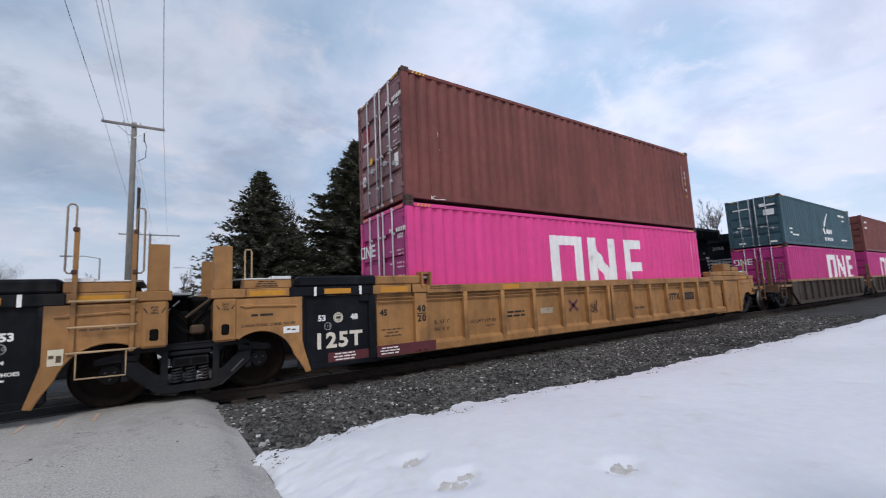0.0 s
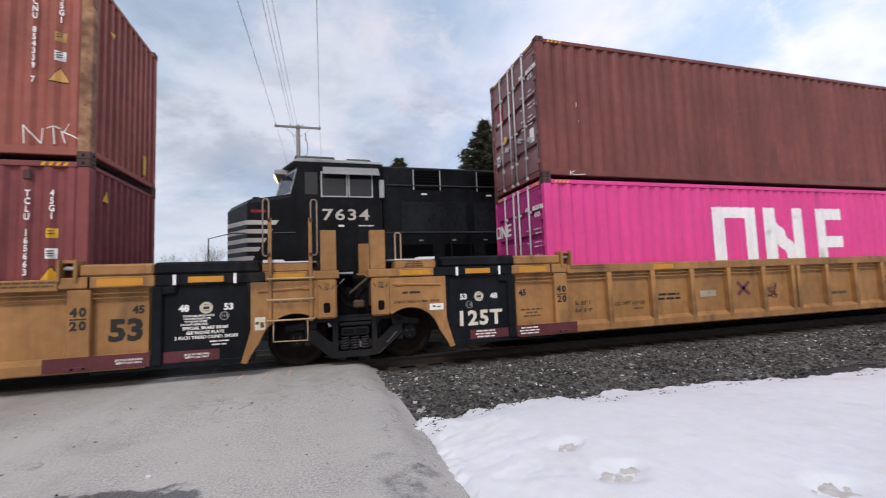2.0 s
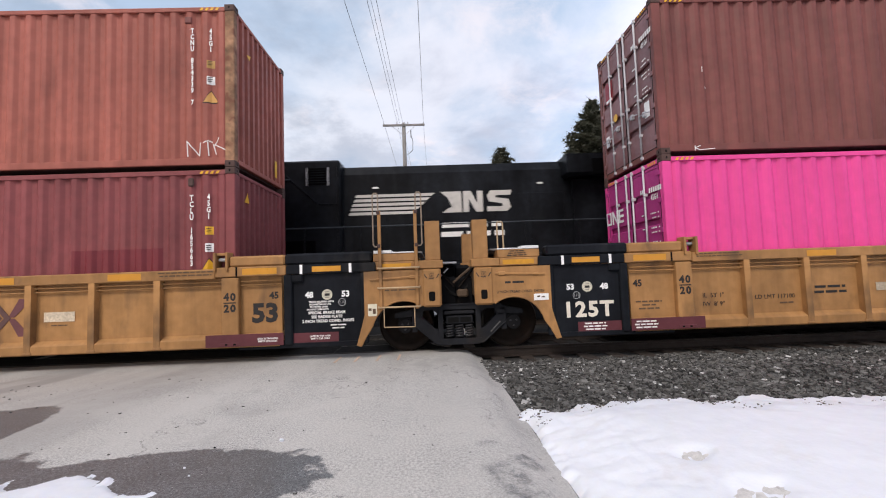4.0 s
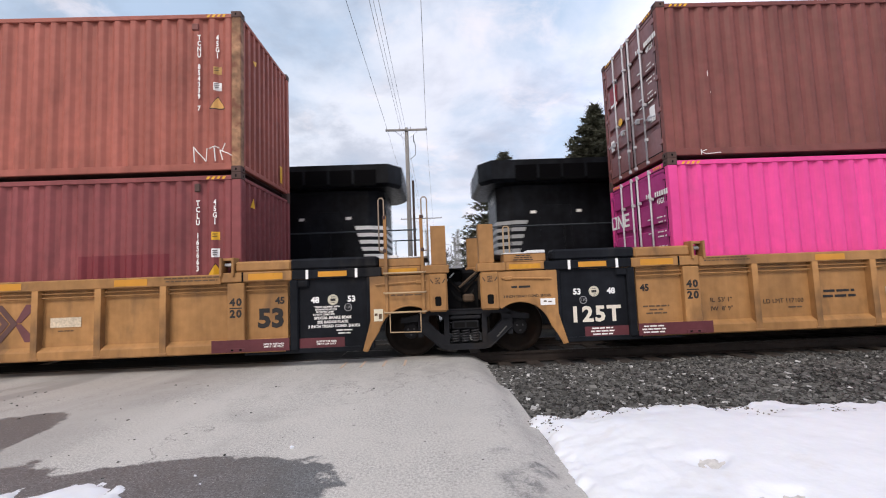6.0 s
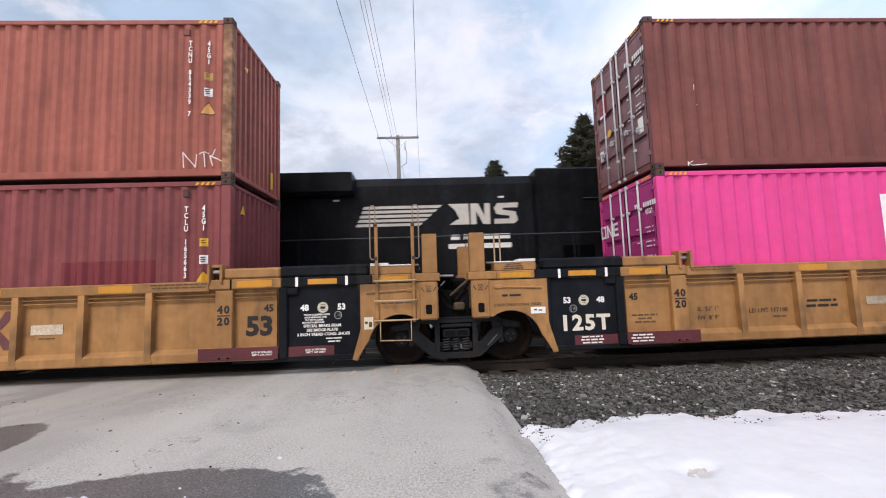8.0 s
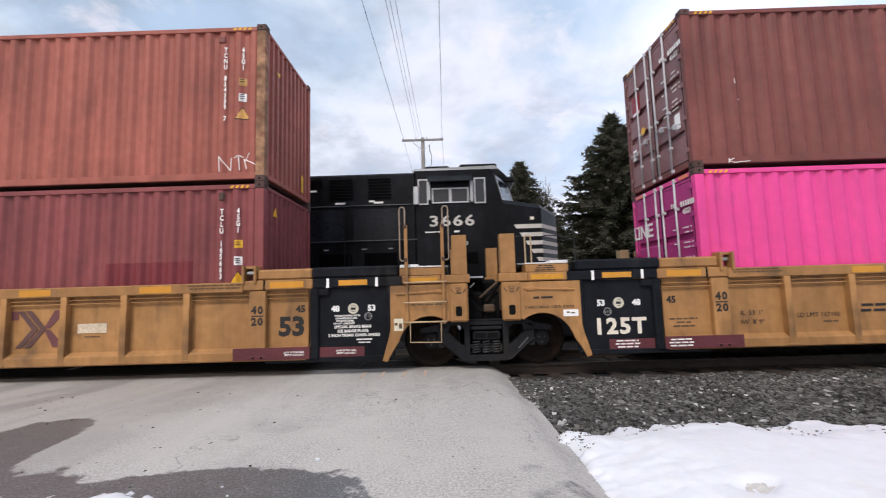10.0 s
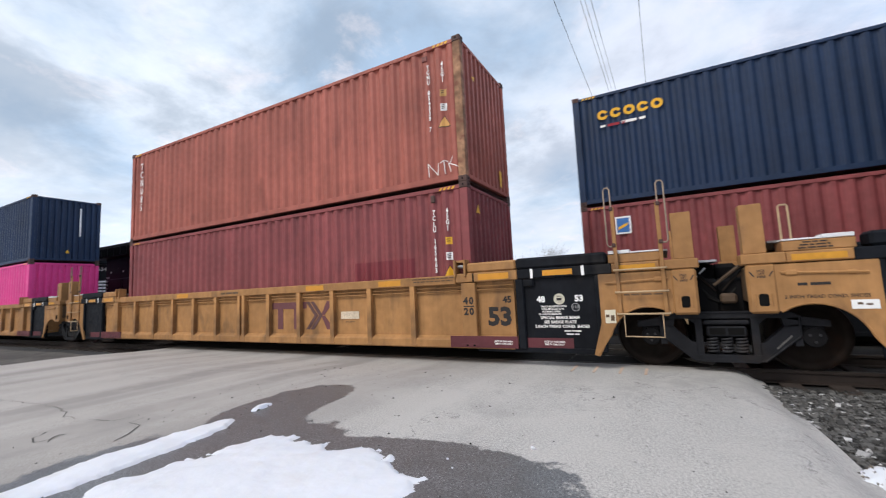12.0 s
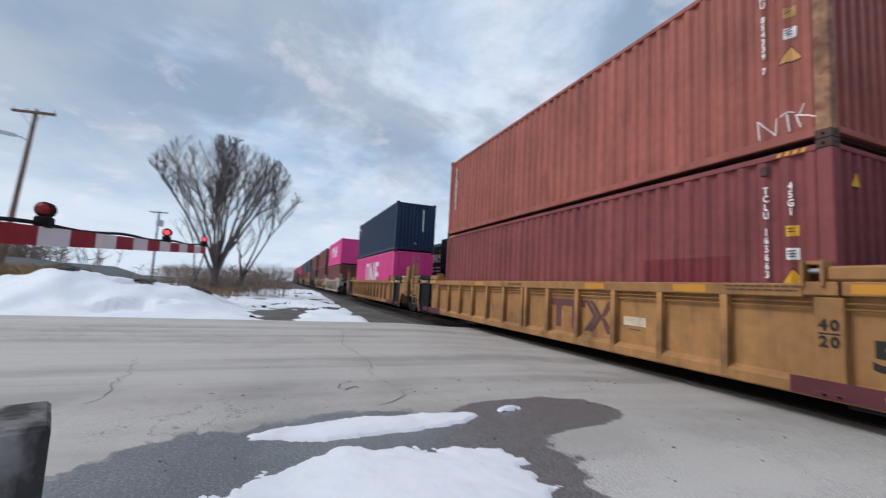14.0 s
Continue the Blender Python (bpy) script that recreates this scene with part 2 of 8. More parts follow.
warm_lamp = material("lit_headlamp", (0.9, 0.8, 0.6), 0.3, emit=(1.0, 0.78, 0.35, 2.2), bump=0)
headlamp = material("lit_marker_lamp", (0.9, 0.9, 0.8), 0.3, emit=(1.0, 0.95, 0.85, 2.5), bump=0)
red_lamp = material("lit_red_lamp", (0.5, 0.02, 0.02), 0.3, emit=(1.0, 0.05, 0.06, 3.0), bump=0)
red_lens = material("dark_red_lens", (0.22, 0.012, 0.015), 0.25, bump=0)
gate_red = material("red_reflective_sheeting", (0.27, 0.012, 0.026), 0.4, vary=0.08)
gate_white = material("white_reflective_sheeting", (0.68, 0.66, 0.68), 0.45, vary=0.06)
wood_pole = material("weathered_pole_wood", (0.155, 0.10, 0.072), 0.85, vary=0.25, dirt=(0.07, 0.045, 0.033), dirt_amount=0.4, streak=True, bump=0.3)
wood_grey = material("grey_pole_wood", (0.20, 0.19, 0.18), 0.85, vary=0.22, dirt=(0.09, 0.08, 0.075), dirt_amount=0.4, streak=True, bump=0.3)
wire_mat = material("dark_wire", (0.05, 0.05, 0.055), 0.6)
bark = material("grey_brown_bark", (0.10, 0.084, 0.076), 0.9, vary=0.25, bump=0.3)
needles = material("spruce_needles", (0.150, 0.150, 0.112), 0.8, spec=0.1, vary=0.35, island=0.4, bump=0)
far_twigs = material("winter_brush_twigs", (0.21, 0.165, 0.13), 0.9, vary=0.25, island=0.35, bump=0)
grass_dry = material("dead_grass", (0.26, 0.18, 0.10), 0.9, vary=0.3, island=0.4, bump=0)
clod = material("dirt_clod", (0.11, 0.095, 0.08), 0.95, vary=0.3, island=0.5)
stone = material("ballast_stone", (0.082, 0.080, 0.076), 0.85, vary=0.3, island=0.85, bump=0.35, bump_scale=35)
stone_pale = material("pale_ballast_stone", (0.45, 0.445, 0.44), 0.8, vary=0.2, island=0.4, bump=0.3)
ballast_bed = material("ballast_bed", (0.04, 0.04, 0.04), 0.9, vary=0.35, grain=18, bump=0.8, bump_scale=30)
tie_wood = material("creosoted_tie_wood", (0.040, 0.031, 0.026), 0.85, vary=0.3, dirt=(0.075, 0.052, 0.038), dirt_amount=0.5, bump=0.3)
rail_steel = material("rusty_rail_steel", (0.026, 0.019, 0.016), 0.7, vary=0.25, dirt=(0.045, 0.026, 0.017), dirt_amount=0.5)
concrete_old = material("stained_old_concrete", (0.20, 0.20, 0.195), 0.85, vary=0.45, grain=14, coarse=3.5, dirt=(0.018, 0.018, 0.019), dirt_amount=1.2, dirt_scale=11, streak=True, bump=0.4)
shed_wall = material("pale_shed_siding", (0.26, 0.26, 0.265), 0.7, vary=0.12)
shed_roof = material("dark_shed_roof", (0.09, 0.095, 0.10), 0.8, vary=0.15)


def snow_material():
    m = material("old_packed_snow", (0.685, 0.70, 0.74), 0.6, vary=0.05, grain=9, coarse=0.5, dirt=(0.56, 0.53, 0.51), dirt_amount=0.30, bump=0.30, bump_scale=22.0, spec=0.3)
    b = m.node_tree.nodes["Principled BSDF"]
    b.inputs["Subsurface Weight"].default_value = 0.15
    b.inputs["Subsurface Radius"].default_value = (0.03, 0.04, 0.06)
    return m


snow = snow_material()

# ---- shape helpers ----


class Shape:
    """Vertices and faces gathered for one mesh."""

    def __init__(self):
        self.v, self.f = [], []

    def add(self, verts, faces):
        k = len(self.v)
        self.v += [tuple(p) for p in verts]
        self.f += [tuple(i + k for i in f) for f in faces]
        return self

    def box(self, x0, x1, y0, y1, z0, z1, c=0.0):
        x0, x1, y0, y1, z0, z1 = min(x0, x1), max(x0, x1), min(y0, y1), max(y0, y1), min(z0, z1), max(z0, z1)
        if c <= 0:
            vs = [(x, y, z) for x in (x0, x1) for y in (y0, y1) for z in (z0, z1)]
            return self.add(vs, [(0, 1, 3, 2), (4, 6, 7, 5), (0, 4, 5, 1), (2, 3, 7, 6), (0, 2, 6, 4), (1, 5, 7, 3)])
        c = min(c, (x1 - x0) * 0.45, (y1 - y0) * 0.45, (z1 - z0) * 0.45)
        lo, hi = (x0, y0, z0), (x1, y1, z1)
        mid = [(a + b) / 2 for a, b in zip(lo, hi)]
        index, vs = {}, []
        for s in [(a, b, d) for a in (0, 1) for b in (0, 1) for d in (0, 1)]:
            for ax in range(3):
                p = [(hi[i] - (0 if i == ax else c)) if s[i] else (lo[i] + (0 if i == ax else c)) for i in range(3)]
                index[s, ax] = len(vs)
                vs.append(p)
        faces = []
        for ax in range(3):
            o = [i for i in range(3) if i != ax]
            for sg in (0, 1):
                ring = []
                for a, b in ((0, 0), (1, 0), (1, 1), (0, 1)):
                    s = [0, 0, 0]
                    s[ax], s[o[0]], s[o[1]] = sg, a, b
                    ring.append(index[tuple(s), ax])
                faces.append(ring)
            for a in (0, 1):
                for b in (0, 1):
                    s0, s1 = [0, 0, 0], [0, 0, 0]
                    s0[o[0]] = s1[o[0]] = a
                    s0[o[1]] = s1[o[1]] = b
                    s1[ax] = 1
                    s0, s1 = tuple(s0), tuple(s1)
                    faces.append([index[s0, o[0]], index[s1, o[0]], index[s1, o[1]], index[s0, o[1]]])
        for s in [(a, b, d) for a in (0, 1) for b in (0, 1) for d in (0, 1)]:
            faces.append([index[s, 0], index[s, 1], index[s, 2]])
        good = []
        for f in faces:
            p = [Vector(vs[i]) for i in f]
            n = (p[1] - p[0]).cross(p[2] - p[0])
            good.append(tuple(f) if n.dot(sum(p, Vector()) / len(p) - Vector(mid)) > 0 else tuple(reversed(f)))
        return self.add(vs, good)

    def prism(self, outline, y0, y1):
        """An outline in x and z, pulled from y0 to y1."""
        area = sum(a[0] * b[1] - b[0] * a[1] for a, b in zip(outline, outline[1:] + outline[:1]))
        pts = outline if area > 0 else outline[::-1]
        n, (y0, y1) = len(pts), sorted((y0, y1))
        vs = [(x, y0, z) for x, z in pts] + [(x, y1, z) for x, z in pts]
        fs = [tuple(range(n)), tuple(range(2 * n - 1, n - 1, -1))]
        fs += [(i, i + n, (i + 1) % n + n, (i + 1) % n) for i in range(n)]
        return self.add(vs, fs)

    def prism_x(self, outline, x0, x1):
        """An outline in y and z, pulled from x0 to x1."""
        area = sum(a[0] * b[1] - b[0] * a[1] for a, b in zip(outline, outline[1:] + outline[:1]))
        pts = outline if area > 0 else outline[::-1]
        n, (x0, x1) = len(pts), sorted((x0, x1))
        vs = [(x0, y, z) for y, z in pts] + [(x1, y, z) for y, z in pts]
        fs = [tuple(range(n - 1, -1, -1)), tuple(range(n, 2 * n))]
        fs += [((i + 1) % n, (i + 1) % n + n, i + n, i) for i in range(n)]
        return self.add(vs, fs)

    def tube(self, path, r, n=8, r_end=None, caps=True):
        path = [Vector(p) for p in path]
        rings = []
        side = None
        for i, p in enumerate(path):
            d = (path[min(i + 1, len(path) - 1)] - path[max(i - 1, 0)]).normalized()
            if side is None:
                side = d.cross(Vector((0.3, 0.2, 1)) if abs(d.z) < 0.95 else Vector((1, 0, 0))).normalized()
            else:
                side = (side - d * side.dot(d)).normalized()
            up = d.cross(side)
            rr = r if r_end is None else r + (r_end - r) * i / (len(path) - 1)
            rings.append([p + rr * (math.cos(2 * math.pi * k / n) * side + math.sin(2 * math.pi * k / n) * up) for k in range(n)])
        vs = [q for ring in rings for q in ring]
        fs = [(i * n + k, i * n + (k + 1) % n, (i + 1) * n + (k + 1) % n, (i + 1) * n + k) for i in range(len(path) - 1) for k in range(n)]
        if caps:
            fs += [tuple(range(n - 1, -1, -1)), tuple(range((len(path) - 1) * n, len(path) * n))]
        return self.add(vs, fs)

    def lathe_y(self, profile, cx, cz, n=32):
        """A profile of (radius, y) turned about the y axis through (cx, cz)."""
        m = len(profile)
        vs = [(cx + r * math.cos(2 * math.pi * k / n), y, cz + r * math.sin(2 * math.pi * k / n)) for k in range(n) for r, y in profile]
        fs = [(k * m + i, k * m + i + 1, ((k + 1) % n) * m + i + 1, ((k + 1) % n) * m + i) for k in range(n) for i in range(m - 1)]
        return self.add(vs, fs)

    def mesh(self, name, mat, smooth=False):
        me = bpy.data.meshes.new(name)
        me.from_pydata(self.v, [], self.f)
        me.materials.append(mat)
        if smooth:
            me.shade_smooth()
        me.update()
        return me


def thing(name, label, category, m=None, group="", kind=""):
    e = tagged(new(name), label, category, group, kind)
    e.empty_display_size = 0.2
    if m is not None:
        e.matrix_world = m
    return e


def part(name, shape, mat, parent, label="", smooth=False, m=None):
    me = shape if isinstance(shape, bpy.types.Mesh) else shape.mesh(name, mat, smooth)
    ob = new(name, me)
    ob.parent = parent
    if m is not None:
        ob.matrix_basis = m
    return tagged(ob, label)


TEXTS = {}


def text_mesh(body, size, mat, bold=0.0, spacing=1.0, squeeze=1.0):
    key = (body, size, mat.name, bold, spacing, squeeze)
    if key not in TEXTS:
        cu = bpy.data.curves.new("lettering", "FONT")
        cu.body, cu.size, cu.align_x, cu.align_y = body, size, "CENTER", "CENTER"
        cu.offset, cu.extrude, cu.resolution_u, cu.space_character = bold, 0.001, 2, spacing
        tmp = bpy.data.objects.new("lettering", cu)
        me = bpy.data.meshes.new_from_object(tmp)
        bpy.data.objects.remove(tmp)
        me.materials.clear()
        me.materials.append(mat)
        if squeeze != 1.0:
            me.transform(Matrix.Diagonal((squeeze, 1, 1, 1)))
        TEXTS[key] = me
    return TEXTS[key]


GLYPHS = {}


def glyphs(me):
    """The single characters of a lettering mesh, as meshes of their own on one origin."""
    if me.name in GLYPHS:
        return GLYPHS[me.name]
    root = list(range(len(me.vertices)))

    def find(i):
        while root[i] != i:
            root[i] = root[root[i]]
            i = root[i]
        return i
    for p in me.polygons:
        for v in p.vertices[1:]:
            root[find(v)] = find(p.vertices[0])
    spans = {}
    for v in me.vertices:
        r = find(v.index)
        a, b = spans.get(r, (9.0, -9.0))
        spans[r] = (min(a, v.co.x), max(b, v.co.x))
    groups = []
    for r, (a, b) in sorted(spans.items(), key=lambda k: k[1]):
        if groups and min(b, groups[-1][1]) - a > 0.4 * min(b - a, groups[-1][1] - groups[-1][0]):
            groups[-1] = (groups[-1][0], max(b, groups[-1][1]), groups[-1][2] | {r})
        else:
            groups.append((a, b, {r}))
    out = []
    for _, _, roots in groups:
        keep = {v.index: None for v in me.vertices if find(v.index) in roots}
        for k, i in enumerate(keep):
            keep[i] = k
        m = bpy.data.meshes.new("letter")
        m.from_pydata([tuple(me.vertices[i].co) for i in keep], [], [tuple(keep[i] for i in p.vertices) for p in me.polygons if p.vertices[0] in keep])
        m.materials.append(me.materials[0])
        out.append(m)
    GLYPHS[me.name] = out
    return out


def letters(body, x, y, z, height, mat, parent, side=-1, bold=0.0, spacing=1.0, squeeze=1.0, name="lettering", label=""):
    """Upright lettering of that capital height on a face that looks along y (side -1: towards -y)."""
    me = text_mesh(body, height / 0.70, mat, bold, spacing, squeeze)
    m = pose(x, y, z, 90, 0, 0 if side < 0 else 180)
    if len(body) > 1 and height >= 0.04:
        for g in glyphs(me):
            ob = part("letter", g, mat, parent, label, m=m)
        return ob
    return part(name, me, mat, parent, label, m=m)


def bars(rows, x, y, z, mat, parent, name="lettering_bar", label=""):
    """Unreadable lines of writing as thin bars, word by word: rows of (dx, dz, width, height)."""
    rr = random.Random(int(1000 * (x * x + z)) + len(rows))
    for dx, dz, w, h in rows:
        a, end = x + dx - w / 2, x + dx + w / 2
        while a < end - 1e-6:
            word = min(h * rr.uniform(2.2, 5.0), end - a) if w > 5 * h else w
            if end - a - word < 1.2 * h:
                word = end - a
            part(name, Shape().box(a, a + word, y - 0.0015, y + 0.0015, z + dz - h * 0.42, z + dz + h * 0.42), mat, parent, label)
            a += word + h * 0.7
# ---- containers ----
PITCH, DEEP = 0.278, 0.047
LENGTH, WIDTH = 12.192, 2.438


def corrugation(a):
    """Depth behind the outer face at the distance a along a corrugated wall."""
    t = (a / PITCH) % 1.0
    q = min(max((t - 0.22) / 0.24, 0.0), 1.0) if t < 0.6 else 1 - min(max((t - 0.72) / 0.24, 0.0), 1.0)
    return DEEP * (0.6 * q + 0.4 * q * q * (3 - 2 * q))


def breaks(a0, a1):
    k0 = math.floor(a0 / PITCH)
    out = [a0]
    for k in range(k0, math.ceil(a1 / PITCH) + 1):
        out += [v for v in ((k + t) * PITCH for t in (0.17, 0.22, 0.27, 0.41, 0.46, 0.51, 0.67, 0.72, 0.77, 0.91, 0.96, 1.0)) if a0 + 1e-4 < v < a1 - 1e-4]
    return out + [a1]


def wall_x(shape, x0, x1, z0, z1, y, side, lift=0.0, low=None, high=None, fine=1):
    """A corrugated strip along x that looks to side; low and high may give its edges as functions of x."""
    xs = breaks(x0, x1)
    if fine > 1:
        xs = [a + (b - a) * k / fine for a, b in zip(xs, xs[1:]) for k in range(fine)] + [xs[-1]]
    vs = []
    for x in xs:
        yy = y - side * (corrugation(x + 100 * PITCH) - lift)
        vs += [(x, yy, low(x) if low else z0), (x, yy, high(x) if high else z1)]
    fs = [(2 * i, 2 * i + 2, 2 * i + 3, 2 * i + 1) if side < 0 else (2 * i, 2 * i + 1, 2 * i + 3, 2 * i + 2) for i in range(len(xs) - 1)]
    shape.add(vs, fs)


def surface_y(x, w=0.0, lift=0.004):
    """The near face of a container's corrugated side at x, or the foremost of it over the width w."""
    return -WIDTH / 2 + 0.012 - lift + min(corrugation(x + d + 100 * PITCH) for d in (-w / 2, 0.0, w / 2))


def chalk(t, strokes, r, x_of):
    """Strokes of chalk or spray paint that follow a corrugated side."""
    for p in strokes:
        pts = []
        for (a, za), (b, zb) in zip(p, p[1:]):
            pts += [(x_of(a + (b - a) * k / 6), surface_y(x_of(a + (b - a) * k / 6), 0, 0.002), za + (zb - za) * k / 6 + 0.008 * math.sin(3 * k + a * 40)) for k in range(6 if (b, zb) != p[-1] else 7)]
        part("chalk_stroke", Shape().tube(pts, r, 5), white_small, t, "white hand-drawn stroke")


def wall_y(shape, y0, y1, z0, z1, x, side):
    """A corrugated end wall: flat ribs with steep flanks between them."""
    n = 10
    step = (y1 - y0) / n
    vs, ys = [], []
    for k in range(n):
        ys += [(y0 + (k + t) * step, d) for t, d in ((0, 0), (0.40, 0), (0.50, 0.062), (0.90, 0.062))]
    ys.append((y1, 0))
    for y, d in ys:
        vs += [(x - side * d, y, z0), (x - side * d, y, z1)]
    fs = [(2 * i, 2 * i + 2, 2 * i + 3, 2 * i + 1) if side > 0 else (2 * i, 2 * i + 1, 2 * i + 3, 2 * i + 2) for i in range(len(ys) - 1)]
    shape.add(vs, fs)


def hazard(parent, x, y, z, w, h, along="x"):
    """A strip of slanted yellow hazard marks on the top rail."""
    s = Shape()
    n = 4
    for k in range(n):
        a = -w / 2 + k * w / n
        o = [(a, -h / 2), (a + w / n * 0.5, -h / 2), (a + w / n * 0.85, h / 2), (a + w / n * 0.35, h / 2)]
        if along == "x":
            s.prism([(x + p, z + q) for p, q in o], y - 0.0015, y + 0.0015)
        else:
            s.prism_x([(y + p, z + q) for p, q in o], x - 0.0015, x + 0.0015)
    part("hazard_strip", s, decal_yellow, parent, "black and yellow hazard stripes")


BRACKET = Shape().box(-0.04, 0.036, -0.032, 0.032, -0.03, 0.03, 0.008).mesh("rod_bracket", rod_zinc)


def container(x0, y0, z0, paint, label, height=2.896, door=-1, door_paint=None, post_paint=None, name="shipping_container", detail=True, group=""):
    """A forty-foot box with its near face at y0 and one end at x0; door: the end (-1 or +1) that has the doors."""
    L, W, H = LENGTH, WIDTH, height
    t = thing(name, label, "container", pose(x0 + L / 2, y0 + W / 2, z0), group)
    dp, pp = door_paint or paint, post_paint or paint
    hx, hy = L / 2, W / 2
    for side, nm in ((-1, "side_wall"), (1, "side_wall")):
        s = Shape()
        wall_x(s, -hx + 0.15, hx - 0.15, 0.155, H - 0.075, side * (hy - 0.012), side)
        part(nm, s, paint, t, smooth=True)
        part("top_rail", Shape().box(-hx + 0.16, hx - 0.16, side * hy, side * (hy - 0.06), H - 0.125, H - 0.045, 0.008), paint, t)
        part("bottom_rail", Shape().box(-hx + 0.16, hx - 0.16, side * (hy - 0.01), side * (hy - 0.07), 0.055, 0.175, 0.008), paint, t)
    part("roof", Shape().box(-hx + 0.1, hx - 0.1, -hy + 0.05, hy - 0.05, H - 0.06, H - 0.03), paint, t)
    part("underframe", Shape().box(-hx + 0.1, hx - 0.1, -hy + 0.09, hy - 0.09, 0.06, 0.15), casting, t)
    for ex in (-1, 1):
        for ey in (-1, 1):
            rusty = pp is not paint and ex != door and ey < 0
            part("corner_post", Shape().box(ex * hx, ex * (hx - 0.165), ey * (hy - 0.003), ey * (hy - 0.13), 0.11, H - 0.11, 0.012), pp if rusty else paint, t)
            for zz in (0, H - 0.118):
                c = part("corner_casting", Shape().box(ex * (hx + 0.006), ex * (hx - 0.17), ey * (hy + 0.006), ey * (hy - 0.162), zz, zz + 0.118, 0.01), casting if detail else paint, t)
                if detail and ey < 0:
                    # slots are solid dark plates, their inner shade painted on
                    part("slot", Shape().box(ex * (hx - 0.06), ex * (hx - 0.11), ey * (hy + 0.0075), ey * (hy - 0.02), zz + 0.028, zz + 0.09, 0.012), shade_fill, c)
                    part("slot", Shape().box(ex * (hx + 0.0075), ex * (hx - 0.02), ey * (hy - 0.055), ey * (hy - 0.105), zz + 0.028, zz + 0.09, 0.012), shade_fill, c)
        part("end_header", Shape().box(ex * (hx - 0.004), ex * (hx - 0.08), -hy + 0.16, hy - 0.16, H - 0.125, H - (0.035 if ex == door else 0.058), 0.008), paint, t)
        part("end_sill", Shape().box(ex * (hx - 0.004), ex * (hx - 0.08), -hy + 0.16, hy - 0.16, 0.05 if ex == door else 0.085, 0.17, 0.008), paint, t)
        if ex != door:
            s = Shape()
            wall_y(s, -hy + 0.12, hy - 0.12, 0.15, H - 0.105, ex * (hx - 0.012), ex)
            part("end_wall", s, paint, t)
    # doors
    ex = door
    for k in (-1, 1):
        ya, yb = (0.006, hy - 0.135) if k > 0 else (-hy + 0.135, -0.006)
        zs = [0.17 + (H - 0.30) * j / 5 for j in range(6)]
        d = part("door", Shape().box(ex * (hx - 0.066), ex * (hx - 0.10), ya, yb, 0.175, H - 0.13), dp, t)
        bw = 0.115
        for j in range(5):
            part("door_panel", Shape().box(ex * (hx - 0.012), ex * (hx - 0.068), ya + 0.052, yb - 0.052, zs[j] + bw / 2, zs[j + 1] - bw / 2, 0.014), dp, d)
        ring = [(ya, 0.175), (yb, 0.175), (yb, H - 0.13), (ya, H - 0.13), (ya + 0.05, 0.235), (yb - 0.05, 0.235), (yb - 0.05, H - 0.19), (ya + 0.05, H - 0.19)]
        s = Shape().add([(ex * (hx - 0.006), y, z) for y, z in ring] + [(ex * (hx - 0.0665), y, z) for y, z in ring],
                        [(i, (i + 1) % 4, 4 + (i + 1) % 4, 4 + i) for i in range(4)] + [(i, 8 + i, 8 + (i + 1) % 4, (i + 1) % 4) for i in range(4)] + [(4 + i, 4 + (i + 1) % 4, 12 + (i + 1) % 4, 12 + i) for i in range(4)])
        part("door_frame", s, dp, d)
        if detail:
            gs = Shape()
            for za, zb, y0_, y1_ in ((0.172, 0.184, ya, yb), (H - 0.140, H - 0.128, ya, yb), (0.184, H - 0.140, ya, ya + 0.011), (0.184, H - 0.140, yb - 0.011, yb)):
                gs.box(ex * (hx - 0.003), ex * (hx - 0.02), y0_, y1_, za, zb)
            part("gasket", gs, rubber, d, "black rubber door gasket")
        for fr in (0.11, 0.54):
            yr = ya + (yb - ya) * (fr if k > 0 else 1 - fr)
            part("locking_rod", Shape().tube([(ex * (hx + 0.022), yr, 0.06), (ex * (hx + 0.022), yr, H - 0.05)], 0.019, 8), rod_zinc, d, smooth=True)
            if not detail:
                continue
            for zz in (0.10, 0.55, 1.25, H - 0.62, H - 0.10):
                part("rod_bracket", BRACKET, rod_zinc, d, m=pose(ex * hx, yr, zz))
            hz = 1.02 if fr < 0.5 else 0.90
            dirn = 1 if k > 0 else -1
            hs = Shape().tube([(ex * (hx + 0.04), yr, hz), (ex * (hx + 0.05), yr + 0.22 * dirn, hz + 0.015), (ex * (hx + 0.04), yr + 0.42 * dirn, hz - 0.03)], 0.013, 6)
            hs.box(ex * (hx + 0.055), ex * (hx - 0.01), yr + 0.2 * dirn - 0.04, yr + 0.2 * dirn + 0.04, hz - 0.06, hz + 0.05, 0.01)
            part("door_handle", hs, rod_zinc, d)
        yh = yb if k > 0 else ya
        for zz in (0.35, 0.95, 1.55, 2.1, H - 0.3) if detail else ():
            part("hinge", Shape().box(ex * (hx + 0.016), ex * (hx - 0.02), yh - 0.05, yh + 0.05, zz - 0.045, zz + 0.045, 0.008), dp, d)
    if detail:
        for xx in (-hx + 0.42, hx - 0.42):
            hazard(t, xx, -hy - 0.003, H - 0.085, 0.36, 0.05)
        for ye in (-hy + 0.36, hy - 0.36):
            hazard(t, -hx - 0.003 if door < 0 else hx + 0.003, ye, H - 0.08, 0.30, 0.05, "y")
    return t


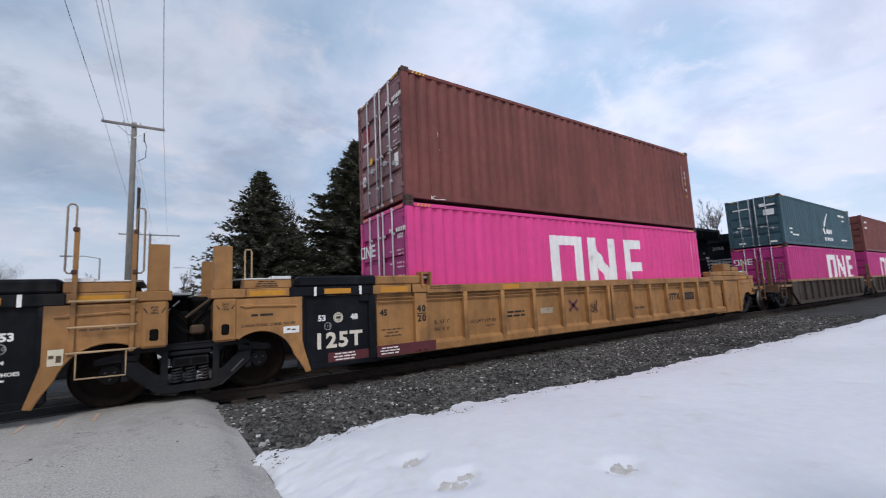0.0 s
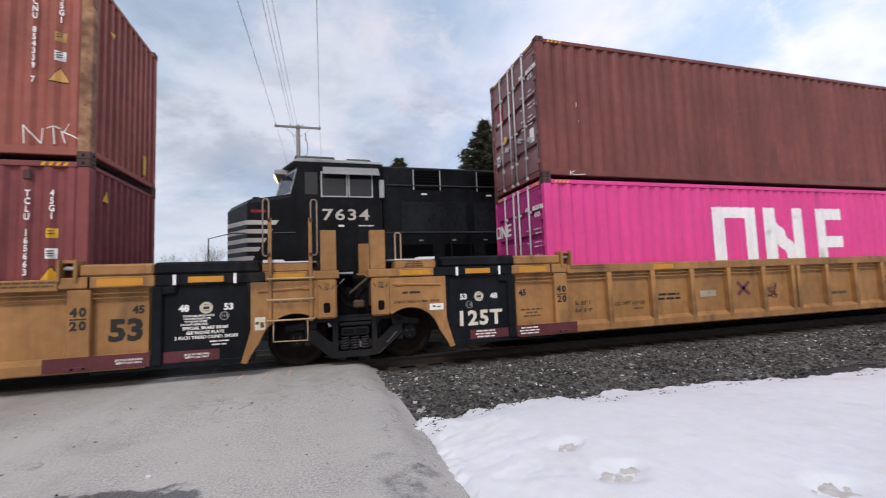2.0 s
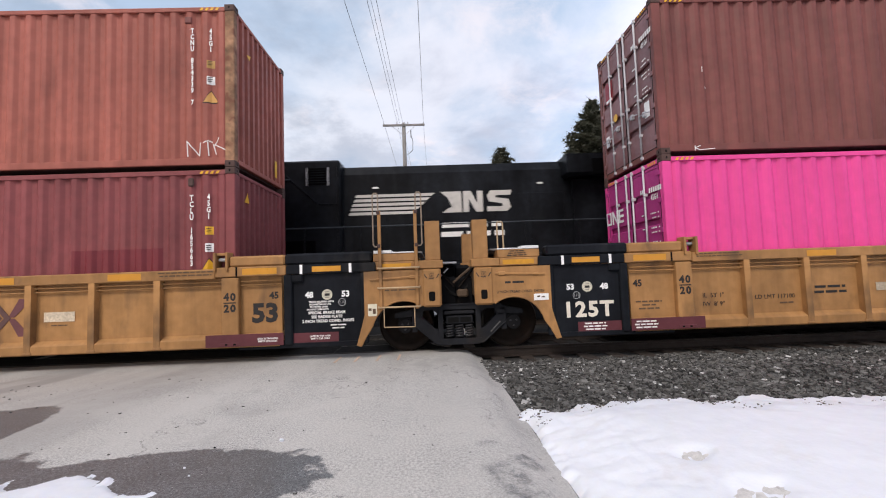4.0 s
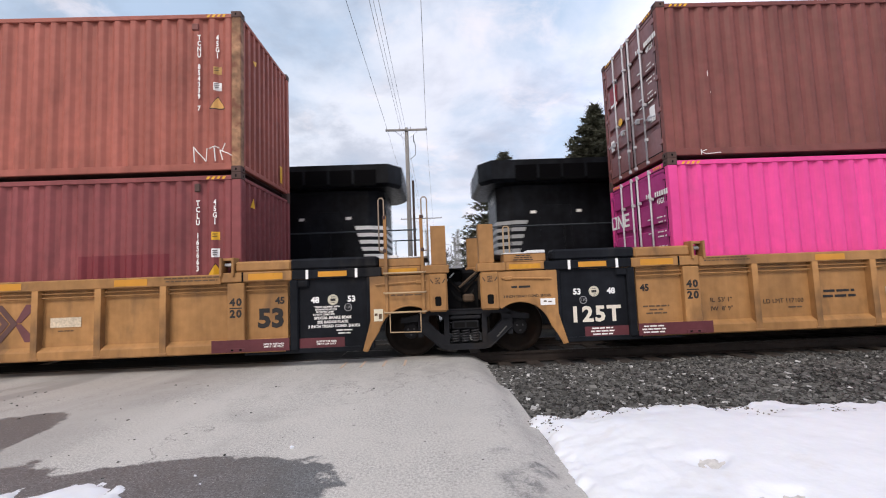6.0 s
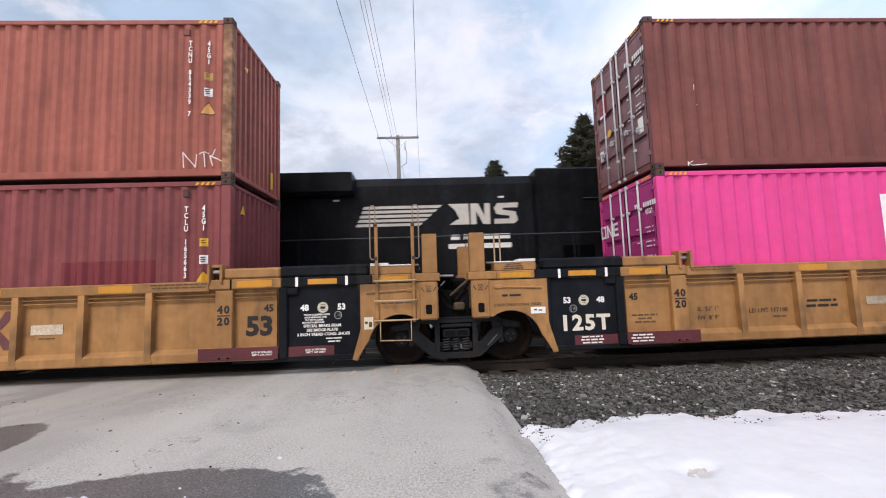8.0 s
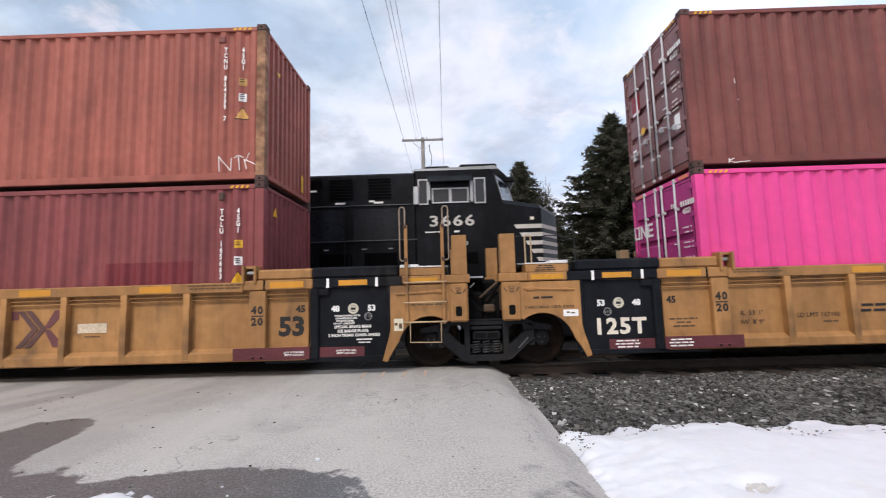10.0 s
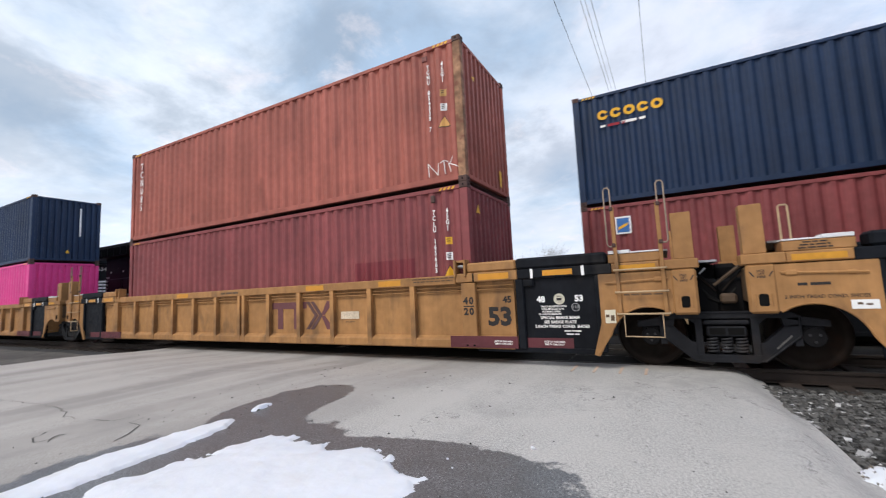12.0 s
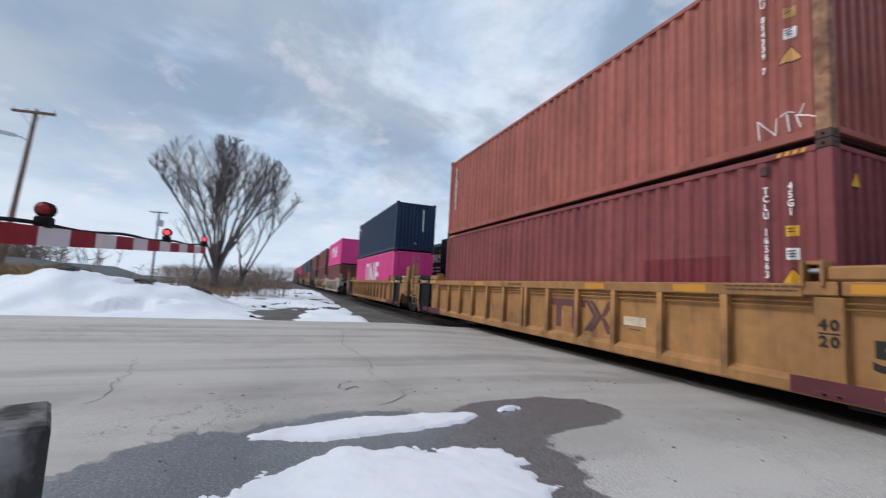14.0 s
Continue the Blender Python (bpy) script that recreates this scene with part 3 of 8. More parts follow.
def arch_mark(t, x, z, w, h, mat, side=-1, y=-WIDTH / 2 + 0.012):
    """Large white mark on a corrugated side: an open arch, two posts with a slant between them, and a comb."""
    bw = w * 0.085
    marks = []
    a = Shape()
    wall_x(a, x, x + bw, z, z + h, y, side, 0.004)
    wall_x(a, x + bw, x + 0.297 * w, z + h - bw * 0.7, z + h, y, side, 0.004)
    wall_x(a, x + 0.297 * w - bw * 0.85, x + 0.297 * w, z, z + h - bw * 0.7, y, side, 0.004)
    marks.append(a)
    b = Shape()
    xa, xb = x + 0.36 * w, x + 0.675 * w
    wall_x(b, xa, xa + bw, z, z + h, y, side, 0.004)
    wall_x(b, xb - bw, xb, z, z + h, y, side, 0.004)
    g = lambda q: z + h - (q - xa) / (xb - xa) * h * 0.92
    wall_x(b, xa + bw * 0.6, xb - bw * 0.6, 0, 0, y, side, 0.0045, low=lambda q: max(z, g(q) - h * 0.22), high=lambda q: min(z + h, g(q) + h * 0.10), fine=3)
    marks.append(b)
    c = Shape()
    xc = x + 0.768 * w
    wall_x(c, xc, xc + bw, z, z + h, y, side, 0.004)
    for f in (0.83, 0.41):
        wall_x(c, xc + bw, x + w, z + h * f, z + h * (f + 0.17), y, side, 0.004)
    wall_x(c, xc + bw, x + w, z, z + h * 0.16, y, side, 0.004)
    marks.append(c)
    for s in marks:
        part("painted_mark", s, mat, t, "white painted mark", smooth=True)


def upright_code(t, body, x, z_top, mat=None, h=0.10, step=0.118):
    """A column of single characters, one below another, as on a container's side."""
    for k, ch in enumerate(body):
        if ch != " ":
            letters(ch, x, surface_y(x, 0.05), z_top - k * step, h, mat or white_small, t, bold=0.004, squeeze=0.75, name="code_letter")


def decals(t, x, y, z, first=decal_yellow, tri=decal_yellow):
    """Square decal, white label and a warning triangle in a column."""
    y = surface_y(x, 0.12, 0.003)
    yw = -WIDTH / 2 + 0.012
    for z0, z1, m, lab in ((z - 0.07, z + 0.07, first, "small yellow decal"), (z - 0.37, z - 0.22, white_paint, "white inspection label")):
        s = Shape()
        wall_x(s, x - 0.062, x + 0.062, z0, z1, yw, -1, 0.002)
        part("decal", s, m, t, lab)
    for grow, lift, m, lab in ((0.018, 0.0015, stencil, "dark rim of the warning triangle"), (0.0, 0.003, tri, "yellow warning triangle")):
        s = Shape()
        base = z - 0.69 - grow
        wall_x(s, x - 0.12 - grow, x + 0.12 + grow, 0, 0, yw, -1, lift, low=lambda q: base, high=lambda q: base + (0.20 + 2.2 * grow) * max(0.0, 1 - abs(q - x) / (0.12 + grow)), fine=3)
        part("warning_triangle", s, m, t, lab)
    bars([(0, -0.26, 0.09, 0.018), (0, -0.295, 0.09, 0.018), (0, -0.33, 0.07, 0.018), (0, 0.03, 0.08, 0.015), (0, -0.01, 0.08, 0.015)], x, y - 0.003, z, stencil, t)


def door_writing(t, ex, H, mat):
    """Code and weights on the nearer door: characters as small bars, the size code as letters."""
    x = ex * (LENGTH / 2 + 0.001)
    rows = [(-0.74 - 0.075 * j, H - 0.56, 0.048, 0.095) for j in range(6)] + [(-0.42 - 0.07 * j, H - 0.54, 0.045, 0.085) for j in range(3)] + [(-1.07, H - 0.56, 0.012, 0.10)]
    rr = random.Random(int(H * 1000))
    for j in range(7):
        z = H - 1.00 - 0.085 * j - 0.10 * (j > 1) - 0.10 * (j > 3)
        w = rr.uniform(0.06, 0.13)
        rows += [(-0.40 - w / 2, z, w, 0.024)] * (j % 2 == 0) + [(-0.74 - 0.05 * k - rr.uniform(0, 0.008), z, rr.uniform(0.03, 0.042), 0.026) for k in range(6) if k != 4 and rr.random() < 0.85]
    for yy, zz, w, h in rows:
        part("door_writing", Shape().box(x - 0.0015, x + 0.0015, yy - w / 2, yy + w / 2, zz - h / 2, zz + h / 2), mat, t, "white writing on the door")
    for g in glyphs(text_mesh("45G1", 0.10 / 0.70, mat, 0.003, 1.1, 0.75)):
        part("letter", g, mat, t, m=pose(x + ex * 0.002, -0.90, H - 0.71, 90, 0, -90))


def door_mark(t, x, ya, yb, z0, z1):
    """The same white mark, small, on a door that looks towards -x: arch, two posts with a slant, comb, from ya to yb."""
    w = (ya - yb) / 100.0
    b = 0.055
    Y = lambda p: ya - p * w
    a = Shape().box(x - 0.003, x + 0.002, Y(0), Y(0) - b, z0, z1).box(x - 0.003, x + 0.002, Y(30), Y(30) + b, z0, z1)
    a.box(x - 0.003, x + 0.002, Y(0) - b, Y(30) + b, z1 - 0.05, z1).box(x - 0.003, x + 0.002, Y(0) - b, Y(30) + b, z0, z0 + 0.05)
    part("painted_mark", a, white_paint, t, "small white painted mark on the door")
    a = Shape().box(x - 0.003, x + 0.002, Y(36), Y(36) - b, z0, z1).box(x - 0.003, x + 0.002, Y(67), Y(67) + b, z0, z1)
    a.prism_x([(Y(36) - b, z1), (Y(36) - b, z1 - 0.09), (Y(67) + b, z0), (Y(67) + b, z0 + 0.09)], x - 0.003, x + 0.002)
    part("painted_mark", a, white_paint, t, "small white painted mark on the door")
    a = Shape().box(x - 0.003, x + 0.002, Y(74), Y(74) - b, z0, z1)
    for z in (z0, (z0 + z1) / 2 - 0.025, z1 - 0.05):
        a.box(x - 0.003, x + 0.002, Y(74) - b, Y(100), z, z + 0.05)
    part("painted_mark", a, white_paint, t, "small white painted mark on the door")


BOT, TOP = 0.355, 3.252      # bottoms of the lower and upper boxes
ends_y = -WIDTH / 2


def near_stacks():
    g = "containers of the standing train"
    # stack beyond the gap: maroon on magenta, doors towards the gap
    # its doors carry a lighter, purplish maroon: sheen painted into the colour
    a = container(3.79, 0.0, TOP, maroon, "maroon corrugated steel container, doors closed, stacked on a pink one", height=2.94, door_paint=material("sheen_maroon_door_paint", (0.205, 0.088, 0.090), 0.45, vary=0.15, dirt=(0.11, 0.05, 0.048), dirt_amount=0.35, streak=True, spec=0.5), group=g)
    x = -LENGTH / 2 - 0.0015
    part("company_patch", Shape().box(x - 0.002, x + 0.002, 0.52, 0.86, 1.75, 2.22), gate_red, a, "red company patch")
    part("company_patch", Shape().box(x - 0.003, x + 0.003, 0.54, 0.84, 1.77, 1.83), white_paint, a)
    door_writing(a, -1, 2.94, white_small)
    part("door_label", Shape().box(x - 0.002, x + 0.002, -0.94, -0.76, 0.82, 1.12), white_paint, a, "white paper label")
    part("door_label", Shape().box(x - 0.002, x + 0.002, 0.80, 0.96, 0.78, 1.02), white_paint, a)
    part("customs_plate", Shape().tube([(x - 0.008, 0.44, 1.30), (x + 0.004, 0.44, 1.30)], 0.09, 6), decal_yellow, a, "yellow approval plate")
    for p in ([(0.62, 0.14), (0.62, 0.05)], [(0.62, 0.10), (0.72, 0.14)], [(0.62, 0.10), (0.71, 0.06), (0.98, 0.08)]):
        part("chalk_stroke", Shape().tube([(-LENGTH / 2 + q, ends_y - 0.001, r) for q, r in p], 0.008, 5), white_small, a, "white hand-drawn stroke")
    for k, (zz, h) in enumerate(((2.1, 0.12), (1.92, 0.10), (1.7, 0.16), (1.45, 0.12), (1.22, 0.1))):
        bars([(0, 0, 0.05, h)], LENGTH / 2 - 0.38, ends_y - 0.002, zz, decal_yellow if k in (2, 4) else white_small, a)
    bars([(0, 0.40 - k * 0.1, 0.03, 0.055) for k in range(9)], LENGTH / 2 - 0.58, ends_y - 0.002, 1.9, white_small, a)
    bars([(0, 0, 0.010, 0.12), (0.03, -0.35, 0.012, 0.03)], -LENGTH / 2 + 0.86, ends_y + 0.008, 1.55, white_small, a)
    b = container(3.79, 0.0, BOT, magenta, "bright pink corrugated steel container with a large white mark", door_paint=magenta_shaded, group=g)
    arch_mark(b, -1.826, 0.70, 4.22, 1.65, white_paint)
    door_writing(b, -1, 2.896, white_small)
    door_mark(b, x, 1.20, 0.36, 1.88, 2.17)
    bars([(0, 0.5 - k * 0.11, 0.03, 0.06) for k in range(11)] + [(0.2, 0.5 - k * 0.11, 0.03, 0.06) for k in range(4)], LENGTH / 2 - 0.52, ends_y - 0.002, 1.9, white_small, b)
    # stack before the gap: brick red on wine red, plain ends towards the gap
    c = container(-3.74 - LENGTH, 0.0, TOP, brick_red, "faded brick-red container with rusty corner post and white scrawl", post_paint=rust_post, height=2.94, group=g)
    hx = LENGTH / 2
    upright_code(c, "TCNU 854339 7", hx - 0.73, 2.46, h=0.086, step=0.108)
    upright_code(c, "45G1", hx - 0.42, 2.46, h=0.09, step=0.112)
    faded = material("faded_yellow_decal", (0.50, 0.30, 0.10), 0.6)
    decals(c, hx - 0.42, ends_y - 0.003, 1.86, faded, material("faded_orange_decal", (0.58, 0.32, 0.10), 0.6))
    chalk(c, ([(1.02, 0.20), (1.04, 0.47)], [(1.04, 0.47), (0.80, 0.22)], [(0.80, 0.22), (0.78, 0.46)], [(0.70, 0.44), (0.60, 0.48), (0.52, 0.46)], [(0.60, 0.46), (0.58, 0.22)], [(0.50, 0.42), (0.44, 0.24)], [(0.36, 0.52), (0.48, 0.40)], [(0.47, 0.41), (0.14, 0.28)]), 0.010, lambda q: hx - 0.10 - 0.80 * (q - 0.14))
    upright_code(c, "TCNU85", -hx + 0.62, 2.42, h=0.22, step=0.27)
    s = Shape().prism_x([(-0.55, 2.33), (-0.72, 2.28), (-0.60, 2.22)], hx + 0.001, hx - 0.003)
    part("end_label", s, decal_yellow, c)
    part("end_label", Shape().box(hx - 0.004, hx + 0.001, 0.62, 0.74, 0.25, 0.62), decal_yellow, c, "long yellow label")
    part("vent", Shape().box(hx - 0.86, hx - 0.74, ends_y - 0.01, ends_y + 0.03, 2.60, 2.72, 0.01), maroon, c, "small vent cover")
    d = container(-3.74 - LENGTH, 0.0, BOT, wine, "wine-red corrugated container sunk in the well car", group=g)
    upright_code(d, "TCLU 165663 8", hx - 0.74, 2.37, h=0.092, step=0.113)
    upright_code(d, "45G1", hx - 0.45, 2.38, h=0.094, step=0.112)
    decals(d, hx - 0.45, ends_y - 0.003, 1.80)
    part("warning_triangle", Shape().prism_x([(-0.66, 2.34), (-0.84, 2.34), (-0.72, 2.52)], hx + 0.001, hx - 0.003), decal_yellow, d, "yellow warning triangle")
    part("vent", Shape().box(hx - 0.80, hx - 0.70, ends_y - 0.01, ends_y + 0.03, 2.57, 2.72, 0.02), casting, d, "small vent cover")
    s = Shape()
    wall_x(s, hx - 2.75, hx - 1.25, 1.10, 1.52, -WIDTH / 2 + 0.012, -1, 0.003)
    part("repaint_patch", s, material("repainted_red_patch", (0.17, 0.028, 0.036), 0.5, vary=0.1), d, "brighter red repainted patch")
    # next stacks down the line to the left
    e = container(-36.3, 0.0, TOP, navy, "navy blue corrugated container on a pink one", group=g)
    bars([(0, 0, 0.5, 0.22), (0.05, -0.3, 0.4, 0.06)], -hx + 0.7, ends_y - 0.002, 2.4, decal_yellow, e)
    part("end_label", Shape().box(hx - 0.004, hx + 0.002, 0.42, 0.48, 1.2, 2.5), white_small, e)
    part("end_label", Shape().prism_x([(-0.06, 0.42), (0.10, 0.42), (0.02, 0.58)], hx + 0.001, hx - 0.003), decal_yellow, e)
    f = container(-36.3, 0.0, BOT, magenta, "bright pink corrugated steel container with a large white mark", door_paint=magenta_shaded, group=g)
    arch_mark(f, -2.1, 0.70, 4.22, 1.65, white_paint)
    e = container(-59.6, 0.0, TOP, magenta, "bright pink container high on a maroon one", group=g, detail=False)
    arch_mark(e, -2.6, 1.0, 5.1, 1.2, white_paint)
    container(-59.6, 0.0, BOT, maroon, "maroon container low in a pale car", group=g, detail=False)
    seq = [(maroon, maroon, "maroon"), (maroon, dark_box, "maroon"), (dark_box, brick_red, "charcoal"), (teal, maroon, "slate teal"), (wine, maroon, "wine-red"), (magenta, wine, "pink"), (maroon, teal, "maroon"),
           (magenta, maroon, "pink"), (dark_box, maroon, "charcoal"), (brick_red, maroon, "brick-red")]
    for k, (p, q, word) in enumerate(seq):
        x = -59.6 - 16.4 * (k + 1)
        container(x, 0.0, TOP, p, word + " container far down the standing train", group=g, detail=False)
        container(x, 0.0, BOT, q, "lower container of a stack far down the train", group=g, detail=False)
    # and to the right
    e = container(25.05, 0.0, 2.99, teal, "slate-teal container with a white emblem, doors closed", height=2.591, group=g)
    y = ends_y - 0.002
    for o in ([(0.35, 1.20), (0.55, 1.25), (1.35, 2.05), (1.25, 2.10), (0.5, 1.5)], [(0.1, 1.1), (0.4, 0.75), (0.55, 0.85), (0.35, 1.15)]):
        part("emblem", Shape().prism(o, y - 0.001, y + 0.001), white_paint, e, "white painted emblem")
    for a0, z0, w, h in ((0.75, 0.85, 0.28, 0.25), (1.15, 0.85, 0.28, 0.25), (1.5, 0.85, 0.28, 0.25), (0.3, 0.42, 0.25, 0.2), (0.75, 0.42, 0.25, 0.2), (1.1, 0.42, 0.25, 0.2), (1.5, 0.42, 0.25, 0.2)):
        part("emblem", Shape().box(a0, a0 + w, y - 0.001, y + 0.001, z0, z0 + h), white_paint, e, "white painted emblem")
    bars([(0, 0.3, 0.4, 0.1), (0, 0.1, 0.3, 0.08), (0.6, 0, 0.9, 0.1), (9.3, 1.55, 1.3, 0.16), (9.6, 1.25, 0.5, 0.12), (9.3, 0.0, 1.2, 0.1)], -hx + 1.0, y, 0.55, white_small, e)
    xx = -hx - 0.0015
    part("door_label", Shape().box(xx - 0.002, xx + 0.002, -0.92, -0.46, 1.58, 1.88), white_paint, e, "white square label")
    for yy, zz, w, h in ((-0.45, 2.12, 0.26, 0.17), (-0.80, 2.10, 0.36, 0.09), (0.5, 2.05, 0.75, 0.06), (0.62, 0.25, 0.3, 0.1), (-0.75, 0.22, 0.3, 0.09), (0.6, 1.1, 0.3, 0.07)):
        part("door_writing", Shape().box(xx - 0.002, xx + 0.002, yy - w / 2, yy + w / 2, zz - h / 2, zz + h / 2), white_small, e)
    f = container(25.05, 0.0, BOT - 0.26, magenta_dim, "pink container with a white mark on its side and door", door_paint=magenta_shaded, group=g)
    arch_mark(f, 0.2, 1.05, 5.0, 1.45, white_paint)
    door_mark(f, xx, 1.12, 0.28, 2.02, 2.33)
    for k, (p, q, word) in enumerate(((maroon, magenta_dim, "maroon"), (brick_red, maroon, "brick-red"), (navy, magenta_dim, "navy blue"))):
        x = 25.05 + 15.4 * (k + 1)
        e = container(x, 0.0, 2.99, p, word + " container further along the standing train", height=2.591, group=g, detail=False)
        bars([(0, 0, 0.6, 0.12), (0, -0.4, 0.6, 0.12)], -hx + 0.9, ends_y - 0.002, 2.1, white_small, e)
        f = container(x, 0.0, BOT - 0.26, q, "lower container of the next stack along the train", group=g, detail=False, door_paint=magenta_shaded if q is magenta_dim else None)
        if q is magenta_dim:
            arch_mark(f, -2.5, 1.05, 5.0, 1.45, white_paint)


# ---- well cars and bogies ----
CENTRE = 1.219     # the near track's middle
RAIL = -0.10       # top of rail
PITCH_CAR = 20.25


def wheel_shape(y_out, side, r):
    """A wheel with rim, plate, hub and flange; side: the way its outer face looks."""
    o = lambda d: y_out - side * d
    face = [(0.0, o(0.02)), (0.10, o(0.02)), (0.12, o(0.05)), (0.30, o(0.07)), (0.375, o(0.03)), (0.39, o(0.0)), (r - 0.005, o(0.0)), (r, o(0.012))]
    tread = [(r, o(0.012)), (r + 0.002, o(0.095)), (r + 0.028, o(0.105)), (r + 0.028, o(0.13))]
    back = [(r + 0.028, o(0.13)), (0.37, o(0.13)), (0.30, o(0.09)), (0.0, o(0.10))]
    return face, tread, back


def bogie(x, y, name="rail_bogie", simple=False, label="black cast-steel freight bogie on the rails"):
    t = thing(name, label, "bogie", pose(x, y, RAIL))
    r, wb = 0.483, 0.945
    for cx in (-wb, wb):
        part("axle", Shape().tube([(cx, -0.95, r), (cx, 0.95, r)], 0.085, 10), wheel_steel, t)
        for side in (-1, 1):
            face, tread, back = wheel_shape(side * 0.79, side, r)
            s = Shape().lathe_y(face, cx, r, 28).lathe_y(back, cx, r, 28)
            w = part("wheel", s, wheel_steel, t, smooth=True)
            part("tread", Shape().lathe_y(tread, cx, r, 28), tread_steel, w, smooth=True)
    for side in (-1, 1):
        y0, y1 = side * 1.00, side * 1.14
        s = Shape()
        s.prism([(-0.72, 0.83), (0.72, 0.83), (0.82, 0.77), (0.82, 0.70), (0.64, 0.738), (-0.64, 0.738), (-0.82, 0.70), (-0.82, 0.77)], y0, y1)       # top member
        s.prism([(-0.33, 0.135), (0.33, 0.135), (0.375, 0.24), (-0.375, 0.24)], y0 - side * 0.03, y1 + side * 0.015)                              # spring seat
        for m in (-1, 1):
            s.prism([(m * 0.285, 0.235), (m * 0.372, 0.235), (m * 0.372, 0.745), (m * 0.285, 0.745)], y0, y1)
            s.prism([(m * 0.32, 0.137), (m * 0.42, 0.15), (m * 0.82, 0.49), (m * 0.82, 0.655), (m * 0.655, 0.635), (m * 0.42, 0.41), (m * 0.365, 0.40), (m * 0.365, 0.22)], y0, y1)
            s.prism([(m * 0.645, 0.62), (m * 0.82, 0.64), (m * 0.82, 0.745), (m * 0.62, 0.738)], y0, y1)
            s.prism([(m * 0.365, 0.66), (m * 0.365, 0.745), (m * 0.47, 0.745)], y0, y1)
            s.prism([(m * 0.74, 0.37), (m * 0.822, 0.37), (m * 0.822, 0.66), (m * 0.74, 0.66)], y0 - side * 0.02, y1 - side * 0.02)
            s.prism([(m * 0.80, 0.76), (m * 1.12, 0.70), (m * 1.12, 0.62), (m * 0.80, 0.64)], y0 - side * 0.03, y1 - side * 0.03)
        f = part("side_frame", s, cast_frame, t)
        # raised rim round the casting
        rim = [(-0.72, 0.815), (0.72, 0.815), (0.805, 0.765), (0.805, 0.50), (0.415, 0.165), (0.32, 0.15), (-0.32, 0.15), (-0.415, 0.165), (-0.805, 0.50), (-0.805, 0.765), (-0.72, 0.815)]
        part("rim", Shape().tube([(u, y1, z) for u, z in rim], 0.014, 5), cast_frame, f)
        part("cast_mark", Shape().prism([(0.53, 0.34), (0.545, 0.325), (0.72, 0.50), (0.705, 0.515)], y1, y1 + side * 0.003), ring_grey_cast, f, "rubbed raised casting mark")
        for m in (-1, 1):
            b = Shape().box(m * wb - 0.12, m * wb + 0.12, side * 0.97, side * 1.09, 0.40, 0.64, 0.02)
            b.tube([(m * wb, side * 1.08, r), (m * wb, side * 1.13, r)], 0.135, 18, 0.12)
            part("bearing_box", b, truck_black, f)
            for k in range(0 if simple else 3):
                a = math.radians(-90 + 120 * k)
                bu, bz = m * wb + 0.06 * math.cos(a), r + 0.06 * math.sin(a)
                part("cap_bolt", Shape().tube([(bu, side * 1.128, bz), (bu, side * 1.147, bz)], 0.018, 6), cast_bright, f)
        if not simple:
            for cx in (-0.17, 0.0, 0.17):
                pts = [(cx + 0.062 * math.cos(a), side * 1.085 + 0.055 * math.sin(a), 0.25 + 0.215 * a / (2 * math.pi * 5)) for a in [k * 0.45 for k in range(70)]]
                part("spring", Shape().tube(pts, 0.017, 5), cast_bright, t, smooth=True)
        b = Shape().box(-0.235, 0.235, side * 0.9, side * 1.155, 0.485, 0.63, 0.02)
        b.box(-0.27, 0.27, side * 1.0, side * 1.165, 0.655, 0.715, 0.015)
        be = part("bolster_end", b, cast_frame, t)
        # windows are flush dark plates with the shade of openings as colour
        part("bolster_window", Shape().box(-0.20, -0.015, side * 1.1565, side * 1.10, 0.515, 0.605).box(0.015, 0.20, side * 1.1565, side * 1.10, 0.515, 0.605), shade_fill, be)
    part("bolster", Shape().box(-0.2, 0.2, -1.0, 1.0, 0.52, 0.72, 0.02), truck_black, t)
    for m in (-1, 1):
        s = Shape().box(m * 0.30, m * 0.40, -0.9, 0.9, 0.36, 0.46)
        part("brake_beam", s, truck_black, t)
    return t


